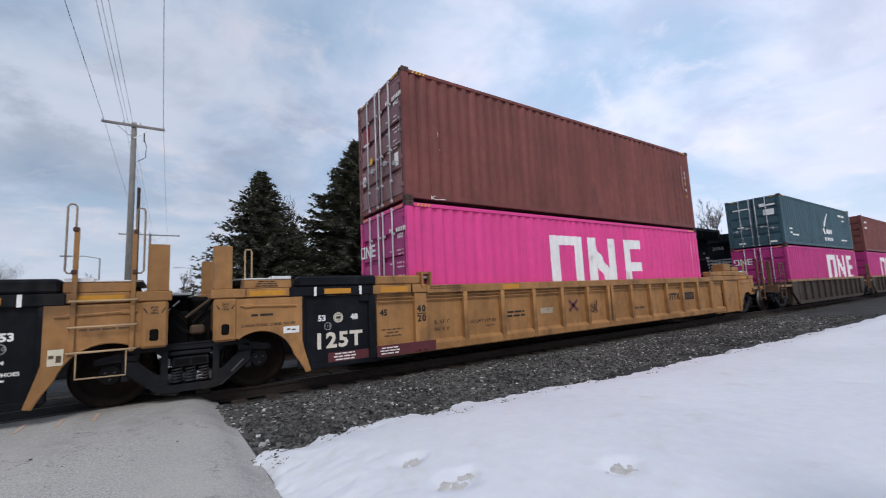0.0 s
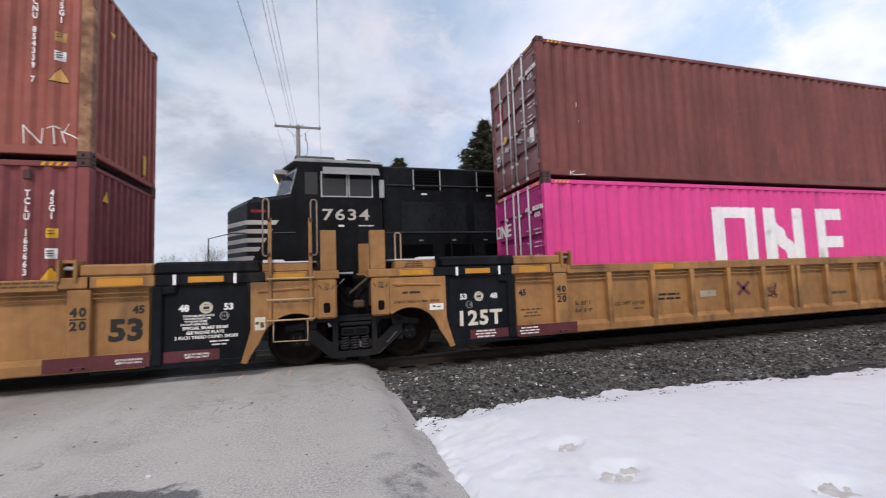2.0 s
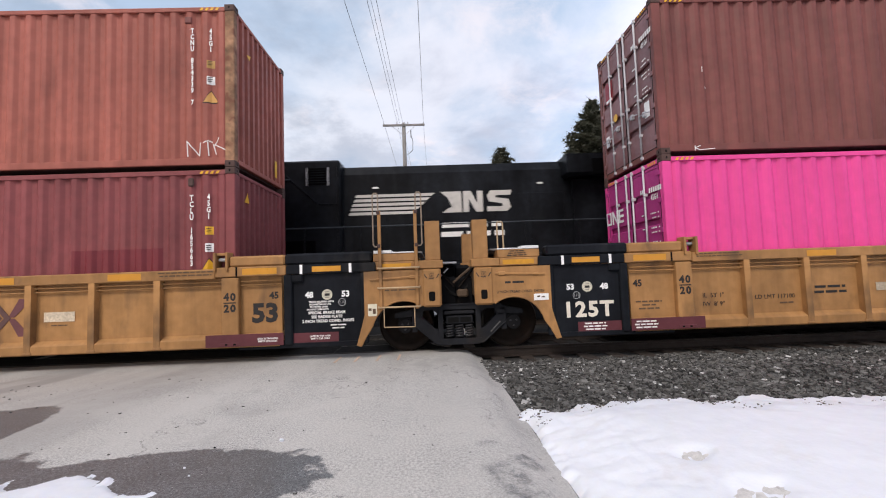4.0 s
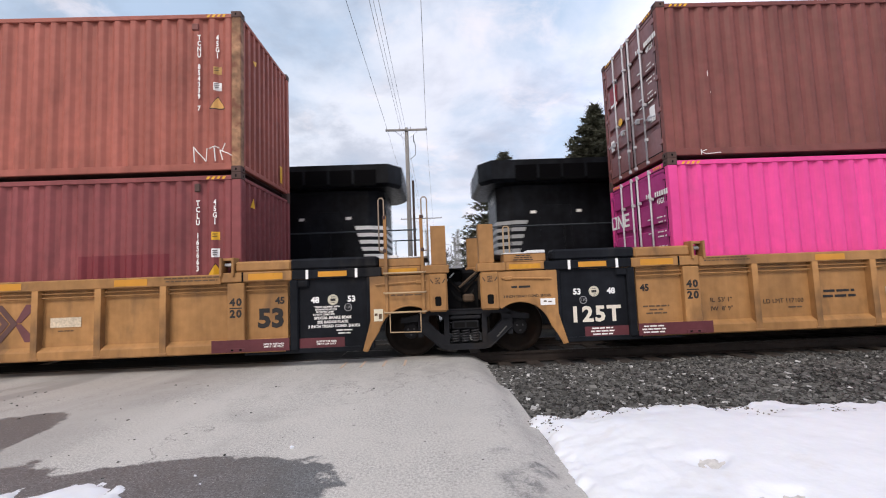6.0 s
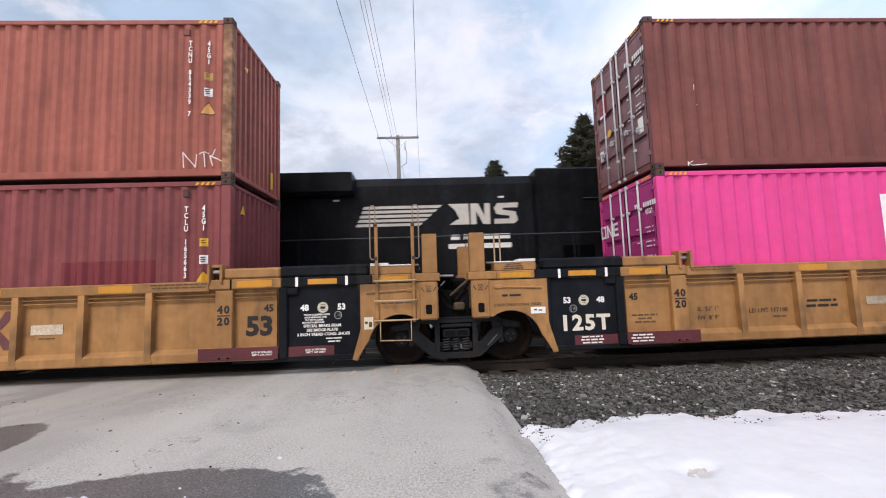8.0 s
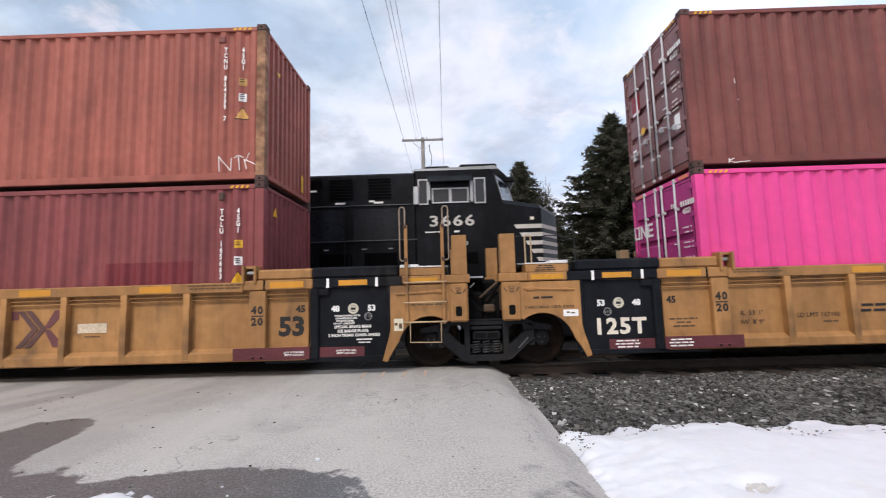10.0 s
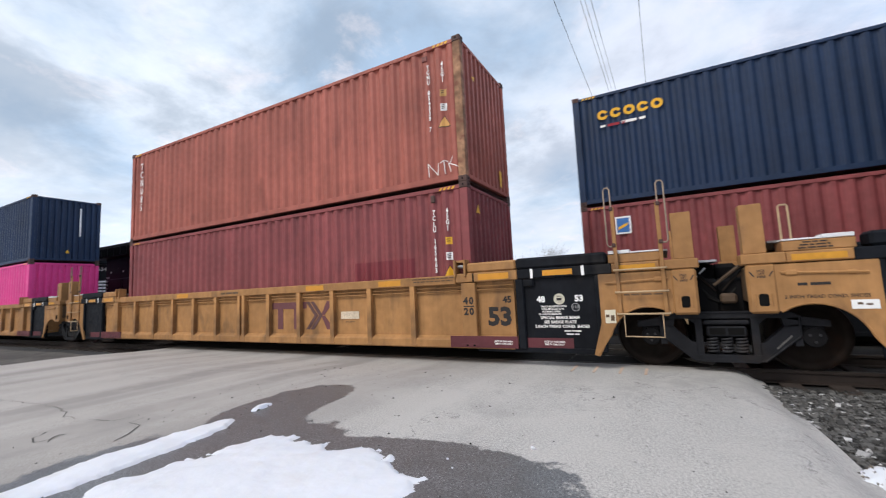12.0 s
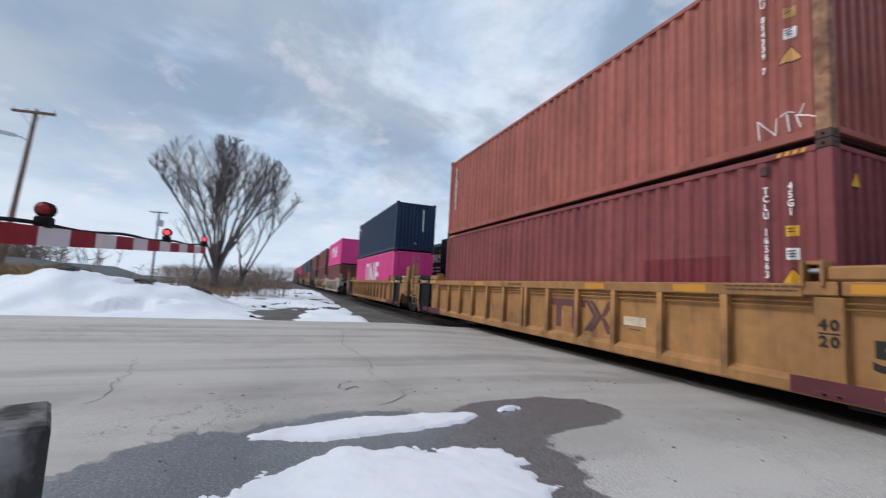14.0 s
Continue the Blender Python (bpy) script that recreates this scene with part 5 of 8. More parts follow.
def writing_left(t, H):
    y = -H - 0.006
    yp = -H + 0.052
    letters("48", -2.53, yp, 0.985, 0.095, white_paint, t, bold=0.006)
    letters("53", -1.92, yp, 0.985, 0.095, white_paint, t, bold=0.006)
    part("round_emblem", Shape().lathe_y([(0.09, yp - 0.002), (0.07, yp - 0.002)], -2.23, 0.985, 20), emblem_tan, t)
    part("round_emblem", Shape().lathe_y([(0.075, yp - 0.002), (0.0, yp - 0.002)], -2.23, 0.985, 16), emblem_tan, t)
    part("round_emblem", Shape().box(-2.23 - 0.042, -2.23 + 0.042, yp - 0.0045, yp - 0.002, 0.985 - 0.022, 0.985 + 0.02, 0.001).box(-2.23 - 0.03, -2.23 + 0.03, yp - 0.004, yp - 0.002, 0.985 - 0.052, 0.985 - 0.044).box(-2.23 - 0.035, -2.23 + 0.035, yp - 0.004, yp - 0.002, 0.985 + 0.04, 0.985 + 0.05), stencil, t, "dark crest inside the round emblem")
    part("round_emblem", Shape().lathe_y([(0.065, yp - 0.002), (0.055, yp - 0.002)], -1.98, 0.85, 20), ring_grey, t)
    letters("110", -1.98, yp - 0.001, 0.85, 0.05, ring_grey, t)
    for k, line in enumerate(("TRUCK EQUIPPED WITH", "NON-METALLIC CTR", "PLT BOWL LINER", "DO NOT LUBRICATE")):
        letters(line, -2.33 - 0.02 * k, yp, 0.868 - 0.042 * k, 0.027, white_small, t, bold=0.0015)
    letters("SPECIAL BRAKE BEAM", -2.24, yp, 0.685, 0.045, white_small, t, bold=0.002)
    letters("SEE BADGE PLATE", -2.24, yp, 0.615, 0.045, white_small, t, bold=0.002)
    letters("2 INCH TREAD COND. SHOES", -2.22, yp, 0.545, 0.045, white_small, t, bold=0.002)
    bars(block_lines((0.26, 0.2), 0.024, 0.05), -2.05, yp - 0.002, 0.475, white_small, t)
    for xx, yy in ((-2.35, yp - 0.006), (-3.2, y - 0.006)):
        letters("JACK IN THIS AREA", xx, yy, 0.300, 0.027, white_small, t, bold=0.0012)
        letters("EMPTY CAR ONLY", xx, yy, 0.258, 0.027, white_small, t, bold=0.0012)
    letters("45", -3.13, -H + 0.094, 1.0, 0.11, stencil, t, bold=0.006)
    letters("53", -3.28, -H + 0.094, 0.70, 0.30, stencil, t, bold=0.018, squeeze=1.05)
    letters("40", -3.825, y, 1.0, 0.12, stencil, t, bold=0.008, spacing=1.25)
    part("rule", Shape().box(-3.925, -3.725, y - 0.0015, y + 0.0015, 0.897, 0.917), stencil, t)
    letters("20", -3.825, y, 0.81, 0.12, stencil, t, bold=0.008, spacing=1.25)
    part("badge_plate", Shape().box(-6.92, -6.42, -H + 0.091, -H + 0.097, 0.70, 0.86), material("faded_white_label", (0.44, 0.37, 0.28), 0.7, vary=0.4, grain=30), t, "pale badge plate with rows of writing")
    bars([(0, 0, 0.26, 0.02)], -6.67, -H + 0.094, 0.64, stencil_soft, t)
    # large plum mark: two capped posts and crossed chevrons
    z0, z1, yy = 0.48, 1.10, -H + 0.094
    for a, b, c in ((-9.10, -8.53, -8.81), (-8.525, -7.95, -8.27)):
        s = Shape().box(a, b, yy - 0.002, yy + 0.002, z1 - 0.15, z1)
        s.box(c - 0.095, c + 0.085, yy - 0.002, yy + 0.002, z0, z1 - 0.15)
        part("painted_mark", s, stencil_plum, t, "large plum-coloured painted mark")
    part("painted_mark", Shape().box(-8.172, -8.068, -H - 0.003, -H + 0.001, z1 - 0.15, z1), stencil_plum, t, "plum paint carried over the post")
    s = Shape()
    for fl in (1, -1):
        zz = lambda v: v if fl > 0 else z0 + z1 - v
        s.prism([(-7.33, zz(z1)), (-7.12, zz(z1)), (-7.40, zz(0.80)), (-7.50, zz(0.80))], yy - 0.002, yy + 0.002)
    part("painted_mark", s, stencil_plum, t)
    s = Shape()
    for dx in (0, 0.14):
        s.prism([(-7.97 + dx, z1), (-7.86 + dx, z1), (-7.60 + dx, 0.79), (-7.86 + dx, z0), (-7.97 + dx, z0), (-7.71 + dx, 0.79)], yy - 0.003, yy + 0.001)
    part("painted_mark", s, stencil_dark_plum, t)
    for x0 in (-5.55, -7.6, -12.7):
        part("reflector", Shape().box(x0 - 0.27, x0 + 0.27, -H - 0.004, -H + 0.01, 1.34, 1.45), reflector, t)
    bars(block_lines((0.9, 0.85), 0.025, 0.05), -4.55, y, 1.44, stencil_soft, t)
    bars(block_lines((0.7,), 0.05), -10.6, y, 1.40, stencil_soft, t)
    part("paper_label", Shape().box(-1.54, -1.39, -H - 0.014, -H - 0.009, 0.60, 0.80), material("cream_paper_label", (0.62, 0.58, 0.46), 0.6, vary=0.1), t, "cream paper label")
    bars([(-0.04, 0.0, 0.05, 0.05), (0.03, -0.03, 0.05, 0.1)], -1.465, -H - 0.016, 0.71, stencil_soft, t)
    bars([(0, 0, 0.55, 0.03)], -0.98, -H - 0.010, 1.02, stencil_soft, t)
    for k, word in enumerate(("JACK", "LIFT", "HERE")):
        letters(word, -0.46, -H - 0.032, 1.272 - 0.040 * k, 0.028, stencil, t, bold=0.001)


def plain_well_car(x0, pitch, label):
    """A stand-alone well car of another make: straight ribbed sides, a low open platform and a ladder at each end."""
    t = thing("well_car", label, "rail car", pose(x0, CENTRE, 0), "well cars of the standing train")
    P, HALF, top = pitch, 1.38, 1.26
    part("well_floor", Shape().box(1.2, P - 1.2, -1.25, 1.25, 0.02, 0.08), grey_car, t)
    for u in (1.25, P - 1.25):
        part("bulkhead", Shape().box(u - 0.05, u + 0.05, -1.24, 1.24, 0.03, 1.15), grey_car, t)
    for side in (-1, 1):
        part("side_sheet", Shape().box(1.2, P - 1.2, side * (HALF - 0.10), side * (HALF - 0.125), 0.10, top - 0.10), grey_car, t)
        part("bottom_sill", Shape().box(1.9, P - 1.9, side * HALF, side * (HALF - 0.14), 0.04, 0.20, 0.012), grey_car, t)
        part("top_chord", Shape().box(1.15, P - 1.15, side * HALF, side * (HALF - 0.16), top - 0.12, top, 0.012), tan_chord, t, "rusty tan top chord")
        for e in (0, 1):
            X = (lambda u: u) if e == 0 else (lambda u: P - u)
            o = [(1.15, top - 0.12), (1.15, 0.62), (1.9, 0.06), (2.05, 0.06), (2.05, top - 0.12)]
            part("side_end", Shape().prism([(X(u), z) for u, z in o], side * (HALF - 0.02), side * (HALF - 0.06)), grey_car, t)
            part("end_deck", Shape().box(X(-0.55), X(1.15), side * 0.25, side * 1.34, 0.92, 1.02, 0.01), tan_chord, t)
            lad = part("ladder", Shape().box(X(-0.42), X(-0.37), side * 1.36, side * 1.41, 0.42, 2.05, 0.006).box(X(0.10), X(0.15), side * 1.36, side * 1.41, 0.42, 2.05, 0.006), rust_brown, t, "rusty brown end ladder")
            for z in (0.5, 0.85, 1.2, 1.55, 2.0):
                part("rung", Shape().tube([(X(-0.40), side * 1.40, z), (X(0.13), side * 1.40, z)], 0.014, 6), rust_brown, lad)
        n = int((P - 4.0) / 1.02)
        rib = Shape().prism_x([(side * HALF, top - 0.12), (side * HALF, 0.20), (side * (HALF - 0.1), 0.20), (side * (HALF - 0.1), top - 0.12)], -0.045, 0.045).mesh("post", grey_car)
        for k in range(n + 1):
            part("post", rib, grey_car, t, m=pose(2.0 + (P - 4.0) * k / n, 0, 0))
    for e in (0, 1):
        X = (lambda u: u) if e == 0 else (lambda u: P - u)
        part("centre_sill", Shape().box(X(-0.75), X(1.3), -0.33, 0.33, 0.62, 0.94, 0.02), truck_black, t)
        part("end_sill", Shape().box(X(-0.68), X(-0.52), -1.36, 1.36, 0.70, 1.05, 0.015), rust_brown, t)
        part("brake_stand", Shape().box(X(0.55), X(0.70), -0.75, -0.60, 1.02, 2.2, 0.01), rust_brown, t)
        part("coupler", Shape().box(X(-1.15), X(-0.74), -0.14, 0.14, 0.66, 0.92, 0.04), truck_black, t)
    return t


def near_cars():
    well_car(0.03, 1, PITCH_CAR, yellow, "mustard-yellow articulated well car with black end panels", HALF_POSTS, ladder=False, writing=writing_right, plain_end=True)
    well_car(0.07, -1, PITCH_CAR, yellow, "mustard-yellow articulated well car with end ladder", HALF_POSTS, ladder=True, writing=writing_left)
    well_car(0.07 - PITCH_CAR, -1, PITCH_CAR, yellow, "mustard-yellow well car further along the train", HALF_POSTS, ladder=False)
    bogie(0.07, CENTRE)
    bogie(0.07 - PITCH_CAR, CENTRE)
    bogie(0.07 - 2 * PITCH_CAR + 1.2, CENTRE, simple=True)
    bogie(0.07 + PITCH_CAR - 1.0, CENTRE, simple=True)
    for k in range(4):
        x0 = 23.45 + 15.4 * k
        plain_well_car(x0, 15.4, "weathered grey-brown well car with rusty end ladders")
        bogie(x0 + 0.25, CENTRE, simple=True)
    few = [4.9, 6.1, 7.3, 8.5, 9.7, 10.9, 11.6]
    for k in range(11):
        x0 = -45.3 - 16.4 * k
        well_car(x0, -1, 16.4, cream if k == 0 else (grey_car, yellow_dull)[k % 2], "weathered well car far down the standing train", few, fancy=False)
        bogie(x0, CENTRE, simple=True)
# ---- the passing train on the far track ----
FAR = 5.47


def locomotive(name, label, number, rear_number, length=21.4, lamp=False):
    """A wide-cab diesel: nose front at x = 0, body towards +x; the origin lies on the track's middle."""
    t = thing(name, label, "locomotive")
    W = 1.52
    deck = 1.55
    part("underframe", Shape().box(0.1, length + 0.9, -1.5, 1.5, 1.25, deck, 0.02), loco_black, t)
    part("fuel_tank", Shape().box(7.2, 13.2, -1.35, 1.35, 0.25, 1.25, 0.15), loco_black, t)
    for cx in (3.6, 17.6):
        s = Shape().box(cx - 2.4, cx + 2.4, -1.2, -1.02, 0.45, 0.85, 0.05).box(cx - 2.4, cx + 2.4, 1.02, 1.2, 0.45, 0.85, 0.05)
        part("bogie_frame", s, truck_black, t)
        for k in (-1.85, 0, 1.85):
            w = Shape()
            for side in (-1, 1):
                w.lathe_y([(0, side * 0.79), (0.4, side * 0.78), (0.52, side * 0.79), (0.52, side * 0.68), (0, side * 0.68)], cx + k, RAIL + 0.52, 20)
            part("wheelset", w, wheel_steel, t)
    # nose: full width, chamfered front corners, sloping top
    FX, FH = -0.25, 0.68
    plan = [(FX, -FH), (FX, FH), (0.36, W - 0.01), (1.46, W - 0.01), (1.46, -W + 0.01), (0.36, -W + 0.01)]
    inset = [(FX + 0.08, -FH + 0.05), (FX + 0.08, FH - 0.05), (0.40, W - 0.12), (1.46, W - 0.12), (1.46, -W + 0.12), (0.40, -W + 0.12)]
    zt = lambda x: 3.42 + 0.17 * x
    ns = Shape()
    vs = [(x, y, deck) for x, y in plan] + [(x, y, zt(x) - 0.12) for x, y in plan] + [(x, y, zt(x)) for x, y in inset]
    fs = [(i + 6 * r, i + 6 * r + 6, (i + 1) % 6 + 6 * r + 6, (i + 1) % 6 + 6 * r) for r in (0, 1) for i in range(6)] + [tuple(range(12, 18))]
    ns.add(vs, [tuple(reversed(f)) for f in fs[:-1]] + [tuple(reversed(fs[-1]))])
    part("nose", ns, loco_black, t)
    part("nose_door", Shape().box(FX - 0.02, FX, -0.36, 0.36, deck + 0.2, 3.05, 0.006), loco_black, t)
    part("nose_grab", Shape().tube([(0.2, -0.9, 3.42), (0.25, -0.9, 3.52), (0.8, -0.9, 3.64), (0.85, -0.9, 3.55)], 0.016, 6).tube([(0.2, 0.9, 3.42), (0.25, 0.9, 3.52), (0.8, 0.9, 3.64), (0.85, 0.9, 3.55)], 0.016, 6), loco_grey, t)
    part("nose_cap", Shape().box(0.42, 0.62, -1.2, -1.0, 3.46, 3.60, 0.03), loco_black, t)
    for side in (-1, 1):
        yw = side * (W - 0.01)
        cut = 0.30
        for k in range(5):
            z = 1.93 + 0.225 * k
            s = Shape().prism([(0.36, z), (0.36, z + 0.11), (0.84 + 0.14 * k - cut, z + 0.11), (0.78 + 0.14 * k - cut, z)], yw, yw + side * 0.005)
            c = [(FX, side * FH, z), (0.36, yw, z), (0.36, yw, z + 0.11), (FX, side * FH, z + 0.11)]
            n = Vector((-0.004, side * 0.0025, 0))
            vs = [tuple(Vector(p) + n) for p in c] + [tuple(Vector(p) + 0.2 * n) for p in c]
            s.add(vs, [(0, 1, 2, 3), (7, 6, 5, 4), (0, 4, 5, 1), (1, 5, 6, 2), (2, 6, 7, 3), (3, 7, 4, 0)])
            s.box(FX - 0.005, FX, side * 0.40, side * FH, z, z + 0.11)
            part("nose_stripe", s, loco_white, t, "white nose stripe")
        if lamp:
            part("class_light", Shape().box(0.56, 0.66, yw, yw + side * 0.012, 3.06, 3.14, 0.004), cream_letter, t, "small cream class light")
        else:
            part("class_light", Shape().box(0.45, 0.80, yw, yw + side * 0.006, 3.14, 3.21), gate_red, t)
    part("upper_headlamp", Shape().box(0.86, 0.925, -0.34, 0.34, 4.32, 4.45, 0.03), warm_lamp if not lamp else galv, t, "lit headlamp over the windscreen" if not lamp else "")
    # cab
    cab = [(1.40, deck), (1.40, 3.62), (1.62, 4.46), (1.70, 4.50), (3.74, 4.50), (3.74, deck)]
    part("cab", Shape().prism(cab, -W, W), loco_black, t)
    # swept front: two raked panes either side of a narrow middle pane, under a jutting number board
    plan = lambda xs, xm, z: [(xs, -W + 0.02, z), (xm, -0.42, z), (xm, 0.42, z), (xs, W - 0.02, z)]
    low_, high = plan(1.402, 0.86, 3.58), plan(1.60, 1.10, 4.40)
    part("cab_front", Shape().add(low_ + high, [(0, 1, 5, 4), (1, 2, 6, 5), (2, 3, 7, 6), (4, 5, 6, 7), (3, 2, 1, 0), (0, 4, 7, 3)]), loco_black, t)
    for i in range(3):
        a_, b_, c_, d_ = (Vector(p) for p in (low_[i], low_[i + 1], high[i + 1], high[i]))
        n = (b_ - a_).cross(d_ - a_).normalized()
        n = n if n.x < 0 else -n
        at = lambda u, v: (a_ * (1 - u) + b_ * u) * (1 - v) + (d_ * (1 - u) + c_ * u) * v
        edge = [at(0.05, 0.08), at(0.95, 0.08), at(0.95, 0.90), at(0.05, 0.90)]
        hole = [at(0.11, 0.15), at(0.89, 0.15), at(0.89, 0.83), at(0.11, 0.83)]
        fr = Shape().add([tuple(p + n * 0.015) for p in edge + hole] + [tuple(p + n * 0.001) for p in edge + hole],
                         [(j, (j + 1) % 4, 4 + (j + 1) % 4, 4 + j) for j in range(4)] + [(j, 8 + j, 8 + (j + 1) % 4, (j + 1) % 4) for j in range(4)] + [(4 + j, 4 + (j + 1) % 4, 12 + (j + 1) % 4, 12 + j) for j in range(4)])
        w = part("windscreen", fr, galv, t, "raked cab windscreen")
        part("pane", Shape().add([tuple(p + n * 0.006) for p in hole], [(0, 1, 2, 3)]), glass, w)
    part("number_board", Shape().box(0.92, 1.30, -0.80, 0.80, 4.30, 4.46, 0.03), loco_black if lamp else loco_grey, t)
    roof = plan(1.46, 1.00, 4.504) + [(3.80, W - 0.02, 4.504), (3.80, -W + 0.02, 4.504)]
    top_ = plan(1.56, 1.10, 4.60) + [(3.78, W - 0.14, 4.60), (3.78, -W + 0.14, 4.60)]
    part("cab_roof", Shape().add(roof + top_, [(i, (i + 1) % 6, (i + 1) % 6 + 6, i + 6) for i in range(6)] + [(6, 7, 8, 9, 10, 11), (5, 4, 3, 2, 1, 0)]), loco_grey, t, "pale grey cab roof")
    for x0, x1 in ((1.47, 2.52), (2.80, 3.50)):
        unit = part("roof_unit", Shape().box(x0, x1, -1.25, 1.25, 4.602, 4.74 if x0 < 2 else 4.71, 0.04), loco_black if lamp else unit_grey, t, "low dark roof unit")
        for u in (0.25, 0.7):
            part("roof_cap", Shape().box(x0 + u * (x1 - x0), x0 + u * (x1 - x0) + 0.09, -1.0, -0.8, 4.70, 4.78, 0.01), loco_black, unit)
    part("horn", Shape().tube([(1.95, 0, 4.70), (1.95, 0, 4.80)], 0.03, 6).tube([(1.78, 0, 4.8), (2.12, 0, 4.8)], 0.05, 8), loco_grey, t)
    for side in (-1, 1):
        y = side * (W + 0.002)
        for x0, x1, z0, z1 in ((1.84, 2.15, 3.55, 4.26), (2.30, 2.80, 3.58, 4.00), (2.80, 3.30, 3.58, 4.00), (3.40, 3.68, 3.55, 4.26)) if lamp else ((2.14, 2.83, 3.56, 4.24), (2.85, 3.50, 3.56, 4.24)):
            f = 0.035
            ring = [(x0, z0), (x1, z0), (x1, z1), (x0, z1), (x0 + f, z0 + f), (x1 - f, z0 + f), (x1 - f, z1 - f), (x0 + f, z1 - f)]
            fr = Shape().add([(p, y + side * 0.03, q) for p, q in ring] + [(p, y, q) for p, q in ring],
                             [(i, (i + 1) % 4, 4 + (i + 1) % 4, 4 + i) for i in range(4)] + [(i, 8 + i, 8 + (i + 1) % 4, (i + 1) % 4) for i in range(4)] + [(4 + i, 4 + (i + 1) % 4, 12 + (i + 1) % 4, 12 + i) for i in range(4)])
            w = part("side_window", fr, galv, t, "aluminium-framed cab window")
            part("pane", Shape().box(x0 + f, x1 - f, y, y + side * 0.012, z0 + f, z1 - f), glass, w)
        if lamp:
            part("wind_deflector", Shape().box(2.18, 2.27, y, y + side * 0.10, 3.58, 4.18, 0.01), galv, t)
            part("side_louvre", Shape().box(2.1, 3.0, y, y + side * 0.012, 1.92, 2.22, 0.003), loco_grille, t)
            part("cab_step", Shape().box(2.36, 2.42, y, y + side * 0.03, 2.42, 2.52, 0.004), loco_grey, t)
            part("wind_deflector", Shape().box(3.335, 3.395, y, y + side * 0.10, 3.66, 4.16, 0.01), galv, t)
        if not lamp:
            part("front_quarter_window", Shape().box(1.74, 2.06, y, y + side * 0.008, 3.62, 4.22, 0.004), glass, t)
        part("sun_visor", Shape().prism_x([(y, 4.34), (y + side * 0.26, 4.12), (y + side * 0.26, 4.14), (y, 4.38)], 2.20, 3.40 if lamp else 3.66), loco_black if lamp else visor_grey, t)
        part("mirror", Shape().box(3.66, 3.80, y + side * 0.01, y + side * 0.09, 3.55, 4.05, 0.01), galv, t)
        if len(number) == 4:
            letters(number, 2.78, y + side * 0.002, 3.08, 0.29, loco_white, t, side=side, bold=0.007, spacing=1.14, squeeze=1.36)
        bars([(-0.1, 0, 0.14, 0.06), (0.55, 0, 0.40, 0.035)], 2.75, y + side * 0.002, 2.80, white_small, t)
    # long hood in sections; the radiator section overhangs at the back
    secs = [(3.745, 5.6, 1.02, 4.56), (5.603, 9.6, 0.98, 4.50), (9.603, 16.2, 0.98, 4.42)]
    for x0, x1, w, h in secs:
        o = [(-w, deck), (-w, h - 0.25), (-w + 0.14, h), (w - 0.14, h), (w, h - 0.25), (w, deck)]
        part("hood", Shape().prism_x(o, x0, x1), loco_black, t)
    xr = length - 0.30
    plan = [(16.203, -1.05), (16.203, 1.05), (xr - 0.45, 1.05), (xr, 0.80), (xr, -0.80), (xr - 0.45, -1.05)]
    rs = Shape().add([(x, y, z) for z in (deck, 3.95) for x, y in plan], [(i, i + 6, (i + 1) % 6 + 6, (i + 1) % 6) for i in range(6)] + [(6, 7, 8, 9, 10, 11)])
    part("rear_hood", rs, loco_black, t)
    xo = 14.75 if lamp else 15.9
    plan = [(xo, -1.55), (xo, 1.55), (length - 0.12, 1.55), (length + 0.22, 1.10), (length + 0.22, -1.10), (length - 0.12, -1.55)]
    low_ = [(xo + 0.1, -1.45), (xo + 0.1, 1.45), (length - 0.16, 1.45), (length + 0.12, 1.05), (length + 0.12, -1.05), (length - 0.16, -1.45)]
    rs = Shape().add([(x, y, 3.84) for x, y in low_] + [(x, y, z) for z in (3.93, 4.45) for x, y in plan], [(i + 6 * r, i + 6 * r + 6, (i + 1) % 6 + 6 * r + 6, (i + 1) % 6 + 6 * r) for r in (0, 1) for i in range(6)] + [(12, 13, 14, 15, 16, 17), (5, 4, 3, 2, 1, 0)])
    part("radiator", rs, loco_black, t, "overhanging radiator section")
    part("blower_housing", Shape().box(3.75, 9.65, -1.30, 1.30, deck + 0.003, 4.53, 0.05), loco_black, t)
    for side in (-1, 1):
        for x0, w, z0, z1, yy in ((4.69, 0.76, 3.86, 4.44, 1.302), (6.62, 0.84, 3.86, 4.44, 1.302), (8.76, 0.55, 3.82, 4.32, 1.302)) if not lamp else ((4.45, 0.62, 3.78, 4.40, 1.302), (5.5, 0.66, 3.78, 4.40, 1.302), (6.35, 0.5, 4.15, 4.40, 1.302), (7.05, 0.62, 3.78, 4.40, 1.302)):
            g = Shape()
            for k in range(7):
                zz = z0 + (z1 - z0) * k / 7
                g.box(x0, x0 + w, side * yy, side * (yy + 0.02), zz + 0.02, zz + (z1 - z0) / 7 - 0.015)
            p = part("louvre", g, loco_grille, t)
            for xe in (x0 - 0.03, x0 + w):
                part("louvre_edge", Shape().box(xe, xe + 0.03, side * yy, side * (yy + 0.03), z0, z1), loco_black if lamp else galv, p)
            if lamp:
                part("small_label", Shape().box(x0 + w * 0.35, x0 + w * 0.75, side * (yy + 0.002), side * (yy + 0.008), z0 - 0.10, z0 - 0.05), white_small, p)
        for k in range(6):
            x0 = 9.9 + k * 1.02
            part("engine_door", Shape().box(x0, x0 + 0.96, side * 0.984, side * 1.0, deck + 0.08, 3.5, 0.01), loco_black, t)
